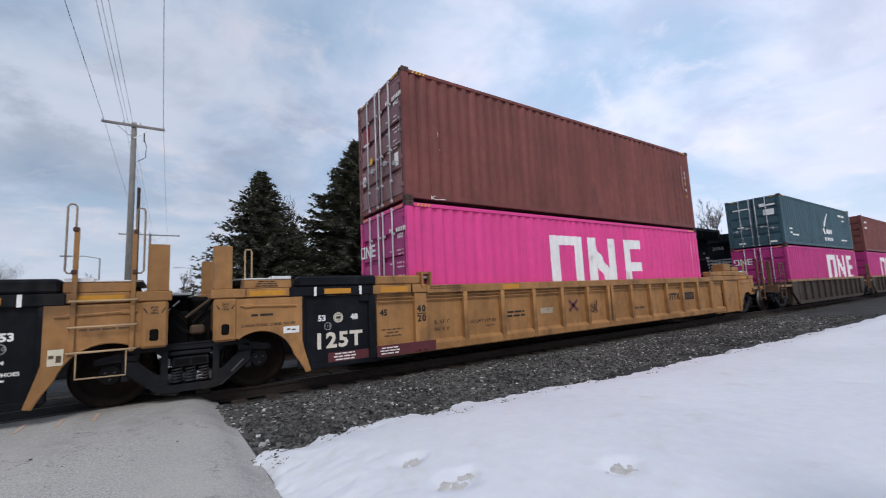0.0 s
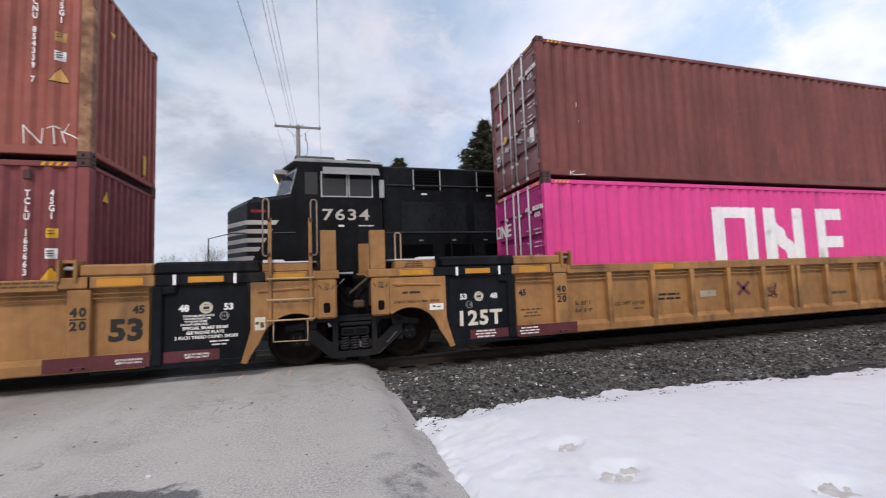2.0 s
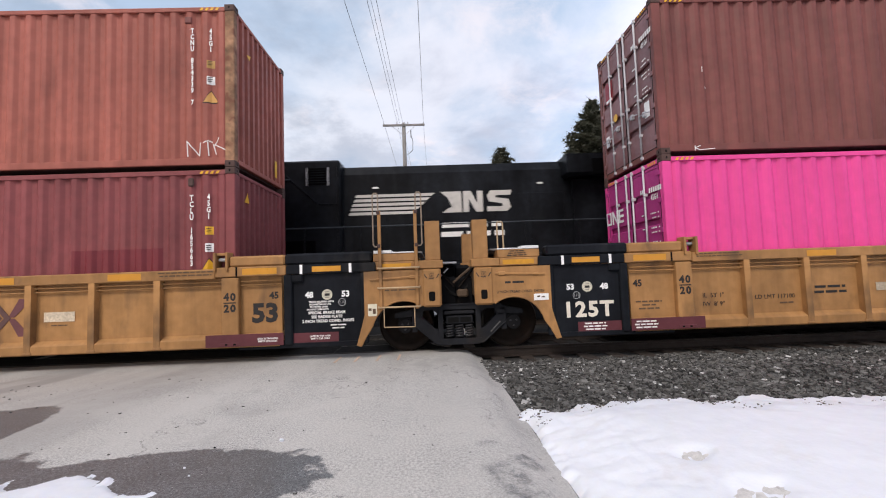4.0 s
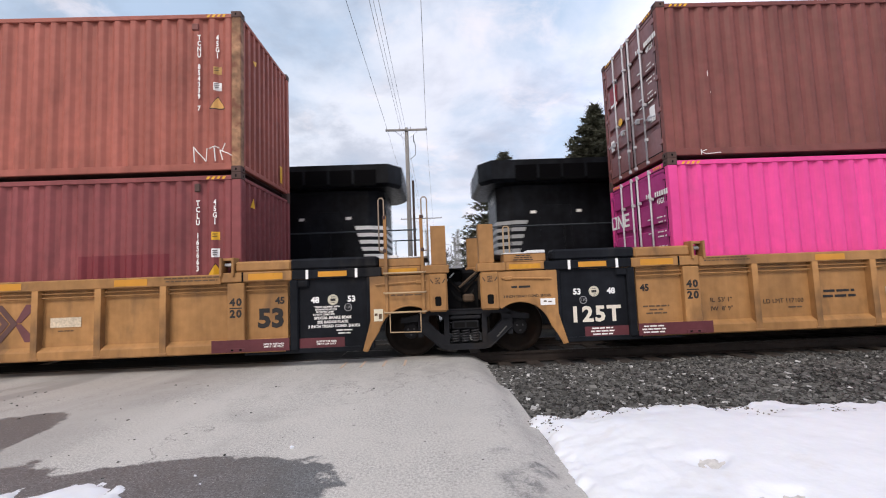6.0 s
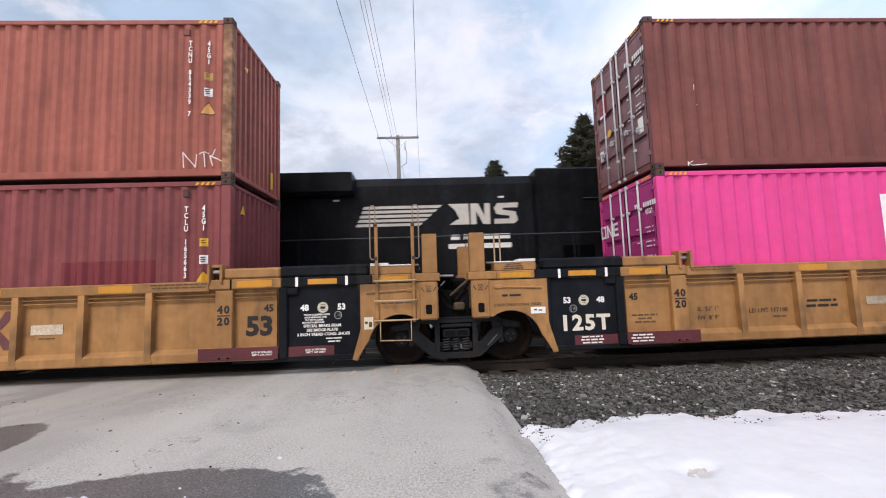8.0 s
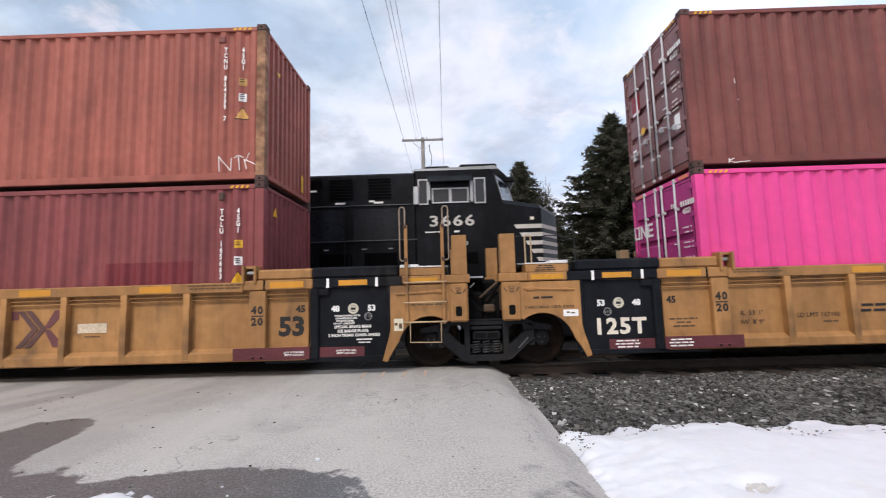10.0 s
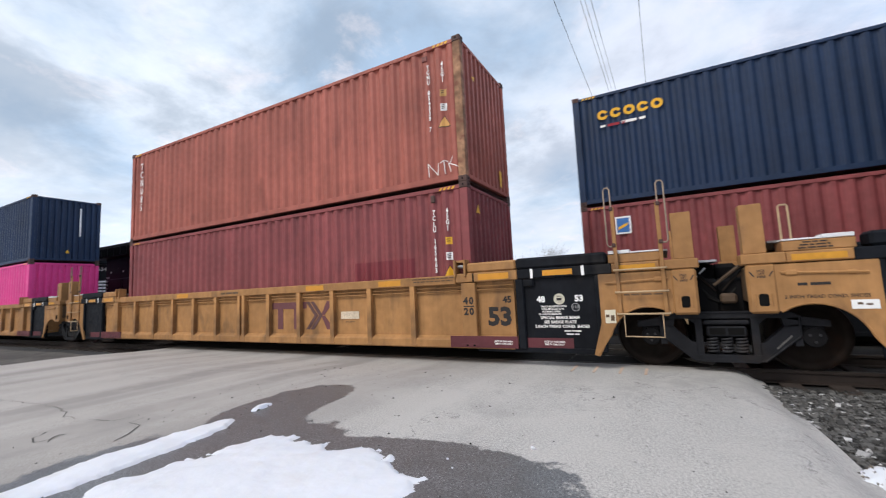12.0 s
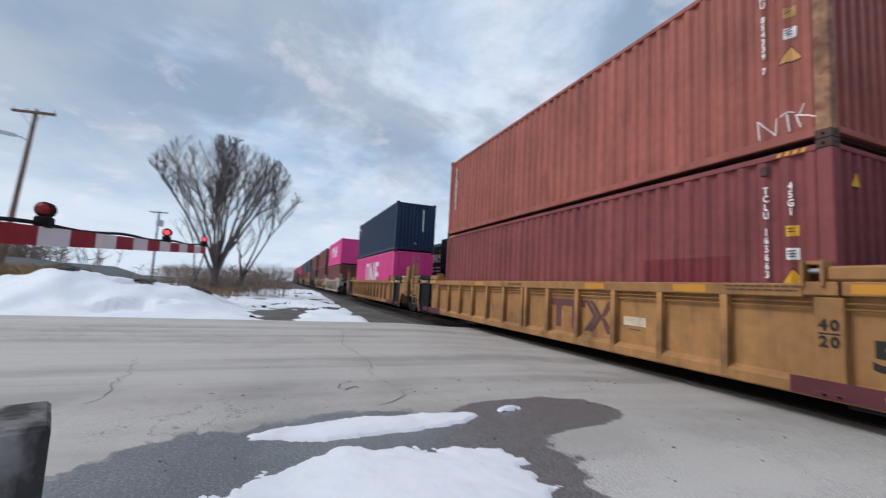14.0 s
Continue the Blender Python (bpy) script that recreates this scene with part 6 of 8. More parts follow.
        for k in range(6):
            g = Shape().box(16.6 + k * 0.66, 17.2 + k * 0.66, side * 1.552, side * 1.562, 3.86, 4.30, 0.01)
            part("radiator_grille", g, loco_grille, t)
        # stripes and emblem read from left to right on both sides
        E_ = (lambda v: v) if side < 0 else (lambda v: 24.54 - v)
        for k in range(5):
            z = 3.0 + 0.125 * k
            s = Shape().prism([(E_(9.80 + 0.05 * k), z), (E_(9.84 + 0.05 * k), z + 0.08), (E_(11.70 + 0.14 * k), z + 0.08), (E_(11.60 + 0.14 * k), z)], side * 1.002, side * 1.008)
            part("hood_stripe", s, loco_white, t, "white hood stripe")
        pieces = [[(12.46, 3.0), (12.62, 3.12), (12.74, 3.16), (12.62, 3.42), (12.42, 3.60), (13.0, 3.60), (13.02, 3.0)]]
        pieces.append([(13.06, 3.0), (13.06, 3.60), (13.28, 3.60), (13.46, 3.24), (13.46, 3.60), (13.62, 3.60), (13.62, 3.0), (13.42, 3.0), (13.22, 3.38), (13.22, 3.0)])
        pieces.append([(13.74, 3.0), (14.32, 3.0), (14.42, 3.10), (14.36, 3.34), (13.98, 3.40), (14.0, 3.46), (14.42, 3.46), (14.45, 3.60), (13.84, 3.60), (13.74, 3.46), (13.80, 3.28), (14.18, 3.22), (14.18, 3.14), (13.74, 3.14)])
        for o in pieces:
            part("painted_emblem", Shape().prism([(E_(u), z) for u, z in o], side * 1.002, side * 1.008), loco_white, t, "white painted emblem")
        bars([(-0.02, 0, 1.70, 0.17), (0.0, -0.26, 1.80, 0.17)], E_(13.3), side * 1.006, 2.64, white_small, t)
        # handrail along the walkway
        pts = [(1.5, side * 1.48, 2.62), (length + 0.6, side * 1.48, 2.62)]
        rail = part("handrail", Shape().tube(pts, 0.02, 6), handrail_grey, t)
        for k in range(13):
            x0 = 4.2 + k * 1.5
            if x0 < length + 0.7:
                part("stanchion", Shape().tube([(x0, side * 1.48, deck), (x0, side * 1.48, 2.62)], 0.018, 6), loco_black, rail)
        for x0, dz in ((4.9, 3.72), (6.9, 3.72), (10.5, 3.75), (15.2, 3.75)):
            part("small_label", Shape().box(x0, x0 + 0.16, side * 1.003 if x0 > 9.6 else side * 1.303, side * 1.012 if x0 > 9.6 else side * 1.311, dz, dz + 0.05), white_small, t)
        if lamp:
            part("walkway_lamp", Shape().box(7.38, 7.50, side * 1.302, side * 1.325, 2.44, 2.56, 0.02), headlamp, t, "lit white walkway lamp")
        part("side_pipe", Shape().tube([(3.9, side * 1.33, 3.62 if lamp else 3.98), (8.3, side * 1.33, 3.62 if lamp else 4.0)], 0.02, 6), handrail_grey, t)
        if not lamp:
            part("side_pipe", Shape().tube([(7.85, side * 1.325, 4.40), (8.35, side * 1.325, 3.95), (9.05, side * 1.325, 3.30), (9.5, side * 1.325, 3.28)], 0.022, 6), loco_black, t)
        for xs_ in (3.95, 5.62, 6.50, 7.70, 8.52) if lamp else (4.2, 6.35, 7.62, 9.55):
            part("panel_seam", Shape().box(xs_ - 0.02, xs_ + 0.02, side * 1.301, side * 1.312, deck + 0.1, 4.45), loco_black, t)
        for xs_, ws_ in ((4.05, 1.45), (5.75, 1.75)) if lamp else ((4.3, 1.95), (6.5, 1.0)):
            part("access_door", Shape().box(xs_, xs_ + ws_, side * 1.302, side * 1.320, 2.62, 3.52, 0.008), loco_sheen, t, "black access door, its bluish sheen painted in")
            for q_ in (0.25, 0.75):
                part("small_label", Shape().box(xs_ + ws_ * q_, xs_ + ws_ * q_ + 0.13, side * 1.303, side * 1.311, 2.40, 2.43), ring_grey, t)
        for k in range(4):
            part("vent_grille", Shape().box(4.3 + 1.25 * k, 5.2 + 1.25 * k, side * 1.302, side * 1.31, 1.95, 2.3, 0.003), loco_grille, t)
    # rear end: stripes that wrap the chamfered corners, numbers under the overhang, end rails
    for k in range(5):
        z = 1.93 + 0.20 * k
        s = Shape().box(xr, xr + 0.005, -0.8, 0.8, z, z + 0.105)
        for side in (-1, 1):
            c = [(xr, side * 0.80, z), (xr - 0.45, side * 1.05, z), (xr - 0.45, side * 1.05, z + 0.105), (xr, side * 0.80, z + 0.105)]
            n = Vector((0.0025, side * 0.0045, 0))
            vs = [tuple(Vector(p) + n) for p in c] + [tuple(Vector(p) + 0.2 * n) for p in c]
            s.add(vs, [(0, 1, 2, 3), (7, 6, 5, 4), (0, 4, 5, 1), (1, 5, 6, 2), (2, 6, 7, 3), (3, 7, 4, 0)])
            s.prism([(xr - 0.45, z), (xr - 0.45, z + 0.105), (xr - 0.62 - 0.06 * k, z + 0.105), (xr - 0.58 - 0.06 * k, z)], side * 1.05, side * 1.055)
        part("rear_stripe", s, loco_grey if lamp else white_paint, t, "white stripe round the rear end")
    for side in (-1, 1):
        if side > 0:
            for g in glyphs(text_mesh(rear_number, 0.22 / 0.70, loco_white, 0.010, 1.0, 1.15)):
                part("letter", g, loco_white, t, m=pose(xr + 0.004, 0.12, 3.56, 90, 0, 90))
        for x0, w in ((xr - 1.1, 0.16), (xr - 1.75, 0.26), (xr - 2.4, 0.14)):
            part("small_label", Shape().box(x0, x0 + w, side * 1.052, side * 1.058, 3.02, 3.10), white_small, t)
        part("side_door", Shape().box(xr - 2.1, xr - 1.2, side * 1.05, side * 1.066, deck + 0.1, 3.25, 0.01), loco_black, t)
    for yy in (-1.3, -0.55, 0.55, 1.3):
        part("end_rail", Shape().tube([(length + 0.85, yy, deck), (length + 0.85, yy, 2.6)], 0.022, 6), loco_grey, t)
    part("end_rail", Shape().tube([(length + 0.85, -1.3, 2.6), (length + 0.85, -0.55, 2.6)], 0.022, 6).tube([(length + 0.85, 0.55, 2.6), (length + 0.85, 1.3, 2.6)], 0.022, 6), loco_grey, t)
    for yy in (-1.3, 1.3):
        part("front_rail", Shape().tube([(-0.55, yy, deck - 0.3), (-0.55, yy, 2.5), (0.0, yy * 1.1, 2.62), (1.5, yy * 1.18, 2.62)], 0.016, 6), handrail_grey, t)
    part("pilot", Shape().box(-0.7, 0.1, -1.45, 1.45, 0.15, 1.3, 0.05), loco_black, t)
    part("coupler", Shape().box(-1.1, -0.6, -0.18, 0.18, 0.7, 1.0, 0.05), truck_black, t)
    part("headlamp", Shape().box(FX - 0.02, FX + 0.05, -0.3, 0.3, 2.75, 2.95, 0.04), galv, t)
    return t


def passing_train():
    a = locomotive("locomotive", "black diesel locomotive with white stripes on its nose", "7634", "7634", 20.95)
    b = locomotive("locomotive", "black diesel locomotive coupled back to back, white nose stripes", "3666", "3666", 21.26, lamp=True)
    rg = "containers of the passing train"
    c = container(0, 0, 0, navy, "navy blue container with yellow lettering block riding past", height=2.97, group=rg, door_paint=material("slate_blue_door_paint", (0.10, 0.165, 0.22), 0.32, vary=0.15, dirt=(0.05, 0.075, 0.10), dirt_amount=0.35, streak=True, spec=0.6))
    y = ends_y - 0.002
    hx = LENGTH / 2
    s = Shape()
    for k in range(5):
        x0 = -hx + 0.60 + k * 0.315
        ring = [(x0 + 0.135 + 0.135 * math.cos(q), 5.60 - TOP + 0.13 * math.sin(q)) for q in [j * math.pi / 8 for j in range(16)]]
        inner = [(x0 + 0.135 + 0.06 * math.cos(q), 5.60 - TOP + 0.055 * math.sin(q)) for q in [j * math.pi / 8 for j in range(16)]]
        n = 16
        s.add([(px, y, pz) for px, pz in ring] + [(px, y, pz) for px, pz in inner], [(j, (j + 1) % n, n + (j + 1) % n, n + j) for j in range(n) if not (k in (0, 1, 3) and j in (15, 0))])
    part("painted_mark", s, decal_yellow, c, "row of rounded yellow marks")
    bars([(0, 0, 0.14, 0.07), (0.72, 0.01, 0.55, 0.08)], -hx + 0.72, y, 5.30 - TOP, white_small, c)
    bars([(0, 0, 0.42, 0.08)], -hx + 1.05, y, 5.30 - TOP, gate_red, c)
    d = container(0, 0, 0, wine, "wine-red corrugated container under a navy one, riding past", group=rg, door_paint=material("pale_grey_door_paint", (0.42, 0.38, 0.36), 0.5, vary=0.15, dirt=(0.25, 0.17, 0.15), dirt_amount=0.35, streak=True))
    part("badge", Shape().box(-hx + 0.80, -hx + 1.17, y - 0.002, y + 0.002, 2.45 - BOT, 2.89 - BOT), white_paint, d, "white square badge")
    part("badge", Shape().box(-hx + 0.84, -hx + 1.13, y - 0.004, y, 2.49 - BOT, 2.85 - BOT), material("badge_blue", (0.05, 0.16, 0.42), 0.5), d)
    part("badge", Shape().prism([(-hx + 0.87, 2.55 - BOT), (-hx + 1.10, 2.67 - BOT), (-hx + 1.10, 2.73 - BOT), (-hx + 0.87, 2.63 - BOT)], y - 0.006, y - 0.003), decal_yellow, d)
    e = well_car(0, 1, 20.25, yellow_dull, "dull tan well car riding past behind the locomotives", [5, 7, 9, 11, 13, 15], fancy=False, group="well cars of the passing train", yc=FAR)
    w1, w2 = bogie(0, FAR, simple=True, label="bogie under the passing well car"), bogie(0, FAR, simple=True, label="bogie under the passing well car")
    return a, b, c, d, e, w1, w2


# ---- ground, road and track ----
ROAD_X0, ROAD_X1 = -13.9, 0.32


def smooth(a, b, v):
    q = min(max((v - a) / (b - a), 0.0), 1.0)
    return q * q * (3 - 2 * q)


def road_height(x, y):
    z = -0.108 * smooth(-2.6, -0.1, y)
    z += 0.108 * smooth(9.5, 14.0, y)
    z -= 0.10 * smooth(ROAD_X1 - 0.45, ROAD_X1 + 0.12, x) ** 2 * smooth(-9, -1, y)
    return z + 0.006 * noise.noise((x * 0.35, y * 0.35, 3.0))


def grid(name, xs, ys, height, mat, keep=None, smooth_on=True):
    nx, ny = len(xs), len(ys)
    vs = [(x, y, height(x, y)) for y in ys for x in xs]
    fs = []
    for j in range(ny - 1):
        for i in range(nx - 1):
            if keep is None or keep((xs[i] + xs[i + 1]) / 2, (ys[j] + ys[j + 1]) / 2):
                fs.append((j * nx + i, j * nx + i + 1, (j + 1) * nx + i + 1, (j + 1) * nx + i))
    me = bpy.data.meshes.new(name)
    me.from_pydata(vs, [], fs)
    me.materials.append(mat)
    if smooth_on:
        me.shade_smooth()
    bm = bmesh.new()
    bm.from_mesh(me)
    bmesh.ops.delete(bm, geom=[v for v in bm.verts if not v.link_faces], context="VERTS")
    bm.to_mesh(me)
    bm.free()
    return new(name, me)


def frange(a, b, n):
    return [a + (b - a) * i / n for i in range(n + 1)]


def ground_material():
    m = bpy.data.materials.new("winter_field")
    m.use_nodes = True
    nt = m.node_tree
    N, L = nt.nodes.new, nt.links.new
    b = nt.nodes["Principled BSDF"]
    co = N("ShaderNodeTexCoord").outputs["Object"]

    def nz(sc, de):
        n = N("ShaderNodeTexNoise")
        n.inputs["Scale"].default_value, n.inputs["Detail"].default_value = sc, de
        L(co, n.inputs["Vector"])
        return n.outputs[0]
    r = N("ShaderNodeValToRGB")
    r.color_ramp.elements[0].position, r.color_ramp.elements[0].color = 0.36, (0.16, 0.13, 0.09, 1)
    r.color_ramp.elements[1].position, r.color_ramp.elements[1].color = 0.46, (0.76, 0.77, 0.82, 1)
    L(nz(0.08, 8), r.inputs[0])
    L(r.outputs[0], b.inputs["Base Color"])
    b.inputs["Roughness"].default_value = 0.85
    bp = N("ShaderNodeBump")
    bp.inputs["Strength"].default_value = 0.5
    L(nz(3, 6), bp.inputs["Height"])
    L(bp.outputs[0], b.inputs["Normal"])
    return m


def road_material():
    """Old grey asphalt: fine aggregate, polished wheel lanes along y, a dark damp area round the melting snow."""
    m = bpy.data.materials.new("old_asphalt")
    m.use_nodes = True
    nt = m.node_tree
    N, L = nt.nodes.new, nt.links.new
    b = nt.nodes["Principled BSDF"]
    co = N("ShaderNodeTexCoord").outputs["Object"]

    def op(kind, a, c=None, clamp=False):
        n = N("ShaderNodeMath")
        n.operation, n.use_clamp = kind, clamp
        for i, v in enumerate((a, c)):
            if v is None:
                continue
            if isinstance(v, (int, float)):
                n.inputs[i].default_value = v
            else:
                L(v, n.inputs[i])
        return n.outputs[0]

    def nz(sc, de, scale=None, rough=0.55):
        n = N("ShaderNodeTexNoise")
        n.inputs["Scale"].default_value, n.inputs["Detail"].default_value, n.inputs["Roughness"].default_value = sc, de, rough
        if scale:
            mp = N("ShaderNodeMapping")
            mp.inputs["Scale"].default_value = scale
            L(co, mp.inputs[0])
            L(mp.outputs[0], n.inputs["Vector"])
        else:
            L(co, n.inputs["Vector"])
        return n.outputs[0]

    def rng(v, lo, hi, a, c):
        n = N("ShaderNodeMapRange")
        n.interpolation_type = "SMOOTHSTEP"
        L(v, n.inputs[0])
        for i, k in enumerate((lo, hi, a, c)):
            n.inputs[i + 1].default_value = k
        return n.outputs[0]

    def mixc(f, a, c):
        n = N("ShaderNodeMix")
        n.data_type = "RGBA"
        L(f, n.inputs[0])
        for s, v in ((n.inputs[6], a), (n.inputs[7], c)):
            if isinstance(v, tuple):
                s.default_value = (*v, 1)
            else:
                L(v, s)
        return n.outputs[2]

    sp = N("ShaderNodeSeparateXYZ")
    L(co, sp.inputs[0])
    x, y = sp.outputs[0], sp.outputs[1]
    wob = op("ADD", op("MULTIPLY", op("SUBTRACT", nz(2.2, 9, rough=0.66), 0.5), 0.8), op("MULTIPLY", op("SUBTRACT", nz(8.0, 7, rough=0.7), 0.5), 0.22))

    def ellipse(cx, cy, rx, ry, tilt=0.0):
        ca, sa = math.cos(radians(tilt)), math.sin(radians(tilt))
        dx, dy = op("SUBTRACT", x, cx), op("SUBTRACT", y, cy)
        a = op("DIVIDE", op("ADD", op("MULTIPLY", dx, ca), op("MULTIPLY", dy, sa)), rx)
        c = op("DIVIDE", op("SUBTRACT", op("MULTIPLY", dy, ca), op("MULTIPLY", dx, sa)), ry)
        d = op("SQRT", op("ADD", op("MULTIPLY", a, a), op("MULTIPLY", c, c)))
        return op("ADD", d, wob)

    damp = None
    for e in DAMP:
        v = rng(ellipse(*e), 0.97, 1.03, 1.0, 0.0)
        damp = v if damp is None else op("MAXIMUM", damp, v)
    # broken, half-dried blotches where the road's edge crumbles
    for e in BLOTCHES:
        v = op("MULTIPLY", rng(ellipse(*e), 0.45, 1.15, 0.75, 0.0), rng(nz(9.0, 6, rough=0.7), 0.40, 0.62, 0.15, 1.0))
        damp = op("MAXIMUM", damp, v)
    speck = op("ADD", op("MULTIPLY", nz(140, 3), 0.5), op("MULTIPLY", nz(52, 5, rough=0.6), 0.5))
    base = mixc(rng(speck, 0.36, 0.64, 0, 1), (0.225, 0.221, 0.212), (0.57, 0.548, 0.515))
    lane = nz(1.0, 5, (1.6, 0.06, 1))
    base = mixc(op("MULTIPLY", rng(lane, 0.42, 0.60, 0, 0.6), rng(x, -5.0, -2.0, 1.0, 0.4)), base, (0.50, 0.485, 0.465))
    base = mixc(op("MULTIPLY", rng(nz(1.0, 4, (0.62, 0.035, 1)), 0.44, 0.57, 0, 0.85), rng(x, -5.5, -2.5, 1.0, 0.15)), base, (0.20, 0.196, 0.190))
    base = mixc(rng(nz(0.9, 7, rough=0.65), 0.42, 0.62, 0, 0.5), base, (0.46, 0.44, 0.412))
    base = mixc(rng(nz(0.55, 8, rough=0.7), 0.50, 0.64, 0, 0.45), base, (0.24, 0.232, 0.222))
    base = mixc(rng(x, -2.6, -4.6, 0.0, 0.42), base, (0.315, 0.287, 0.258))
    chips = rng(nz(7.0, 5), 0.68, 0.74, 0, 0.6)
    base = mixc(chips, base, (0.09, 0.088, 0.086))
    # a few long cracks
    cr = nz(0.55, 9, rough=0.6)
    crack = rng(op("ABSOLUTE", op("SUBTRACT", cr, 0.5)), 0.0, 0.0035, 0.8, 0.0)
    base = mixc(op("MULTIPLY", crack, rng(nz(0.25, 2), 0.5, 0.6, 0, 1)), base, (0.05, 0.05, 0.05))
    wet = mixc(rng(speck, 0.42, 0.58, 0, 1), (0.058, 0.060, 0.062), (0.190, 0.195, 0.200))
    wet = mixc(rng(nz(5.0, 6, rough=0.65), 0.42, 0.62, 0, 0.45), wet, (0.085, 0.085, 0.084))
    wet = mixc(rng(nz(75, 2), 0.66, 0.70, 0, 0.8), wet, (0.50, 0.50, 0.50))
    L(mixc(damp, base, wet), b.inputs["Base Color"])
    L(rng(damp, 0, 1, 0.85, 0.36), b.inputs["Roughness"])
    bp = N("ShaderNodeBump")
    bp.inputs["Strength"].default_value, bp.inputs["Distance"].default_value = 0.14, 0.004
    L(speck, bp.inputs["Height"])
    L(bp.outputs[0], b.inputs["Normal"])
    return m


# damp areas (x, y, half sizes, tilt) and snow remnants on the road
DAMP = [(-3.75, -5.35, 1.20, 1.45, 0), (-4.55, -3.55, 0.52, 1.05, 6), (-2.35, -4.45, 1.25, 0.56, 4), (-3.0, -6.3, 1.6, 1.2, 0)]
BLOTCHES = [(0.06, -4.52, 0.16, 0.24, 20), (0.22, -4.28, 0.15, 0.12, 0), (0.16, -4.75, 0.26, 0.16, -15), (0.0, -4.02, 0.10, 0.06, 0)]
PATCHES = [(-3.40, -5.20, 0.66, 0.95, 0), (-2.75, -5.20, 0.72, 0.95, 0), (-4.50, -5.12, 0.21, 0.90, 4), (-2.2, -5.9, 0.8, 1.0, 0), (-4.70, -3.72, 0.05, 0.17, 8)]


def patch_field(x, y):
    best = -9
    w = 0.30 * noise.fractal((x * 2.3, y * 2.3, 4.2), 0.75, 2.1, 6)
    for cx, cy, rx, ry, tilt in PATCHES:
        ca, sa = math.cos(radians(tilt)), math.sin(radians(tilt))
        dx, dy = x - cx, y - cy
        a, c = (dx * ca + dy * sa) / rx, (dy * ca - dx * sa) / ry
        best = max(best, 1 - math.sqrt(a * a + c * c) + w)
    return best


def snow_bank_edge(x):
    """Where the roadside snow ends towards the track."""
    return -2.98 + 0.12 * smooth(1.28, 1.42, x) - 0.50 * smooth(1.8, 6.5, x) - 0.40 * smooth(5, 18, x) + 0.15 * noise.fractal((x * 1.0, 2.0, 0.0), 0.7, 2.0, 6)


def right_snow_height(x, y):
    d = min(snow_bank_edge(x) - y, (x - 0.45 - 0.12 * noise.fractal((y * 1.3, 7.0, 1.0), 0.8, 2.0, 4)) * 1.0)
    d += 0.11 * noise.fractal((x * 3.0, y * 3.0, 4.0), 0.7, 2.0, 6)
    if d < -0.05:
        return None
    h = -0.16 + 0.07 * smooth(-0.05, 0.12, d) + 0.11 * smooth(-0.02, 0.8, d) + 0.10 * smooth(0.1, 4.0, d)
    h += 0.007 * noise.fractal((x * 1.6, y * 1.6, 6.0), 0.9, 2.0, 3) * smooth(0.05, 0.5, d)
    h += 0.022 * noise.noise((x * 0.8, y * 0.8, 9.0)) * smooth(0, 0.5, d) + 0.002 * noise.noise((x * 4, y * 4, 2.0))
    return h


FOOTPRINTS = ((1.30, -4.37, 0.11), (1.37, -4.87, 0.15), (2.27, -5.50, 0.13))


def trodden_snow(x, y):
    """The roadside snow with shallow footprints melted through to the soil."""
    h = right_snow_height(x, y)
    for cx, cy, r in FOOTPRINTS:
        q = math.hypot((x - cx) * 0.72, y - cy) / r + 0.35 * noise.noise((x * 8, y * 8, 3.0))
        if h is None:
            return None
        h -= 0.036 * (1 - smooth(0.45, 1.2, q))
    return h


def far_snow_height(x, y):
    """Ploughed bank beyond the road, with melted-out gaps."""
    e = -14.1 - x + 0.3 * noise.noise((y * 0.4, 1.0, 5.0))
    ridge = 1.12 * math.exp(-((x + 19.5) / 3.2) ** 2) * smooth(-7.2, -9.6, y) * (0.45 + 0.55 * smooth(-16.0, -12.8, y)) * (0.86 + 0.45 * noise.noise((x * 0.35, y * 0.35, 8.0)))
    hold = noise.fractal((x * 0.28, y * 0.5, 6.0), 0.9, 2.0, 5)
    h = 0.10 * smooth(0.0, 0.8, e) + ridge + 0.05 * noise.noise((x * 1.2, y * 1.2, 3.0)) - 0.14 + 0.10 * hold
    h += 0.10 * noise.fractal((x * 0.9, y * 0.9, 2.0), 0.7, 2.0, 5) * smooth(0.3, 1.5, e)
    h -= 0.32 * smooth(0.22, 0.5, noise.fractal((x * 0.45, y * 0.45, 12.0), 0.8, 2.0, 4)) * smooth(0.5, 2.5, e)
    side = smooth(-2.7, -3.3, y + 0.035 * (x + 14))
    h -= 0.30 * math.exp(-((x + 17.2) / 3.0) ** 2 - ((y + 6.1 + 0.5 * noise.noise((x, 0, 0))) / 0.75) ** 2)
    return h * side - 0.35 * (1 - side)


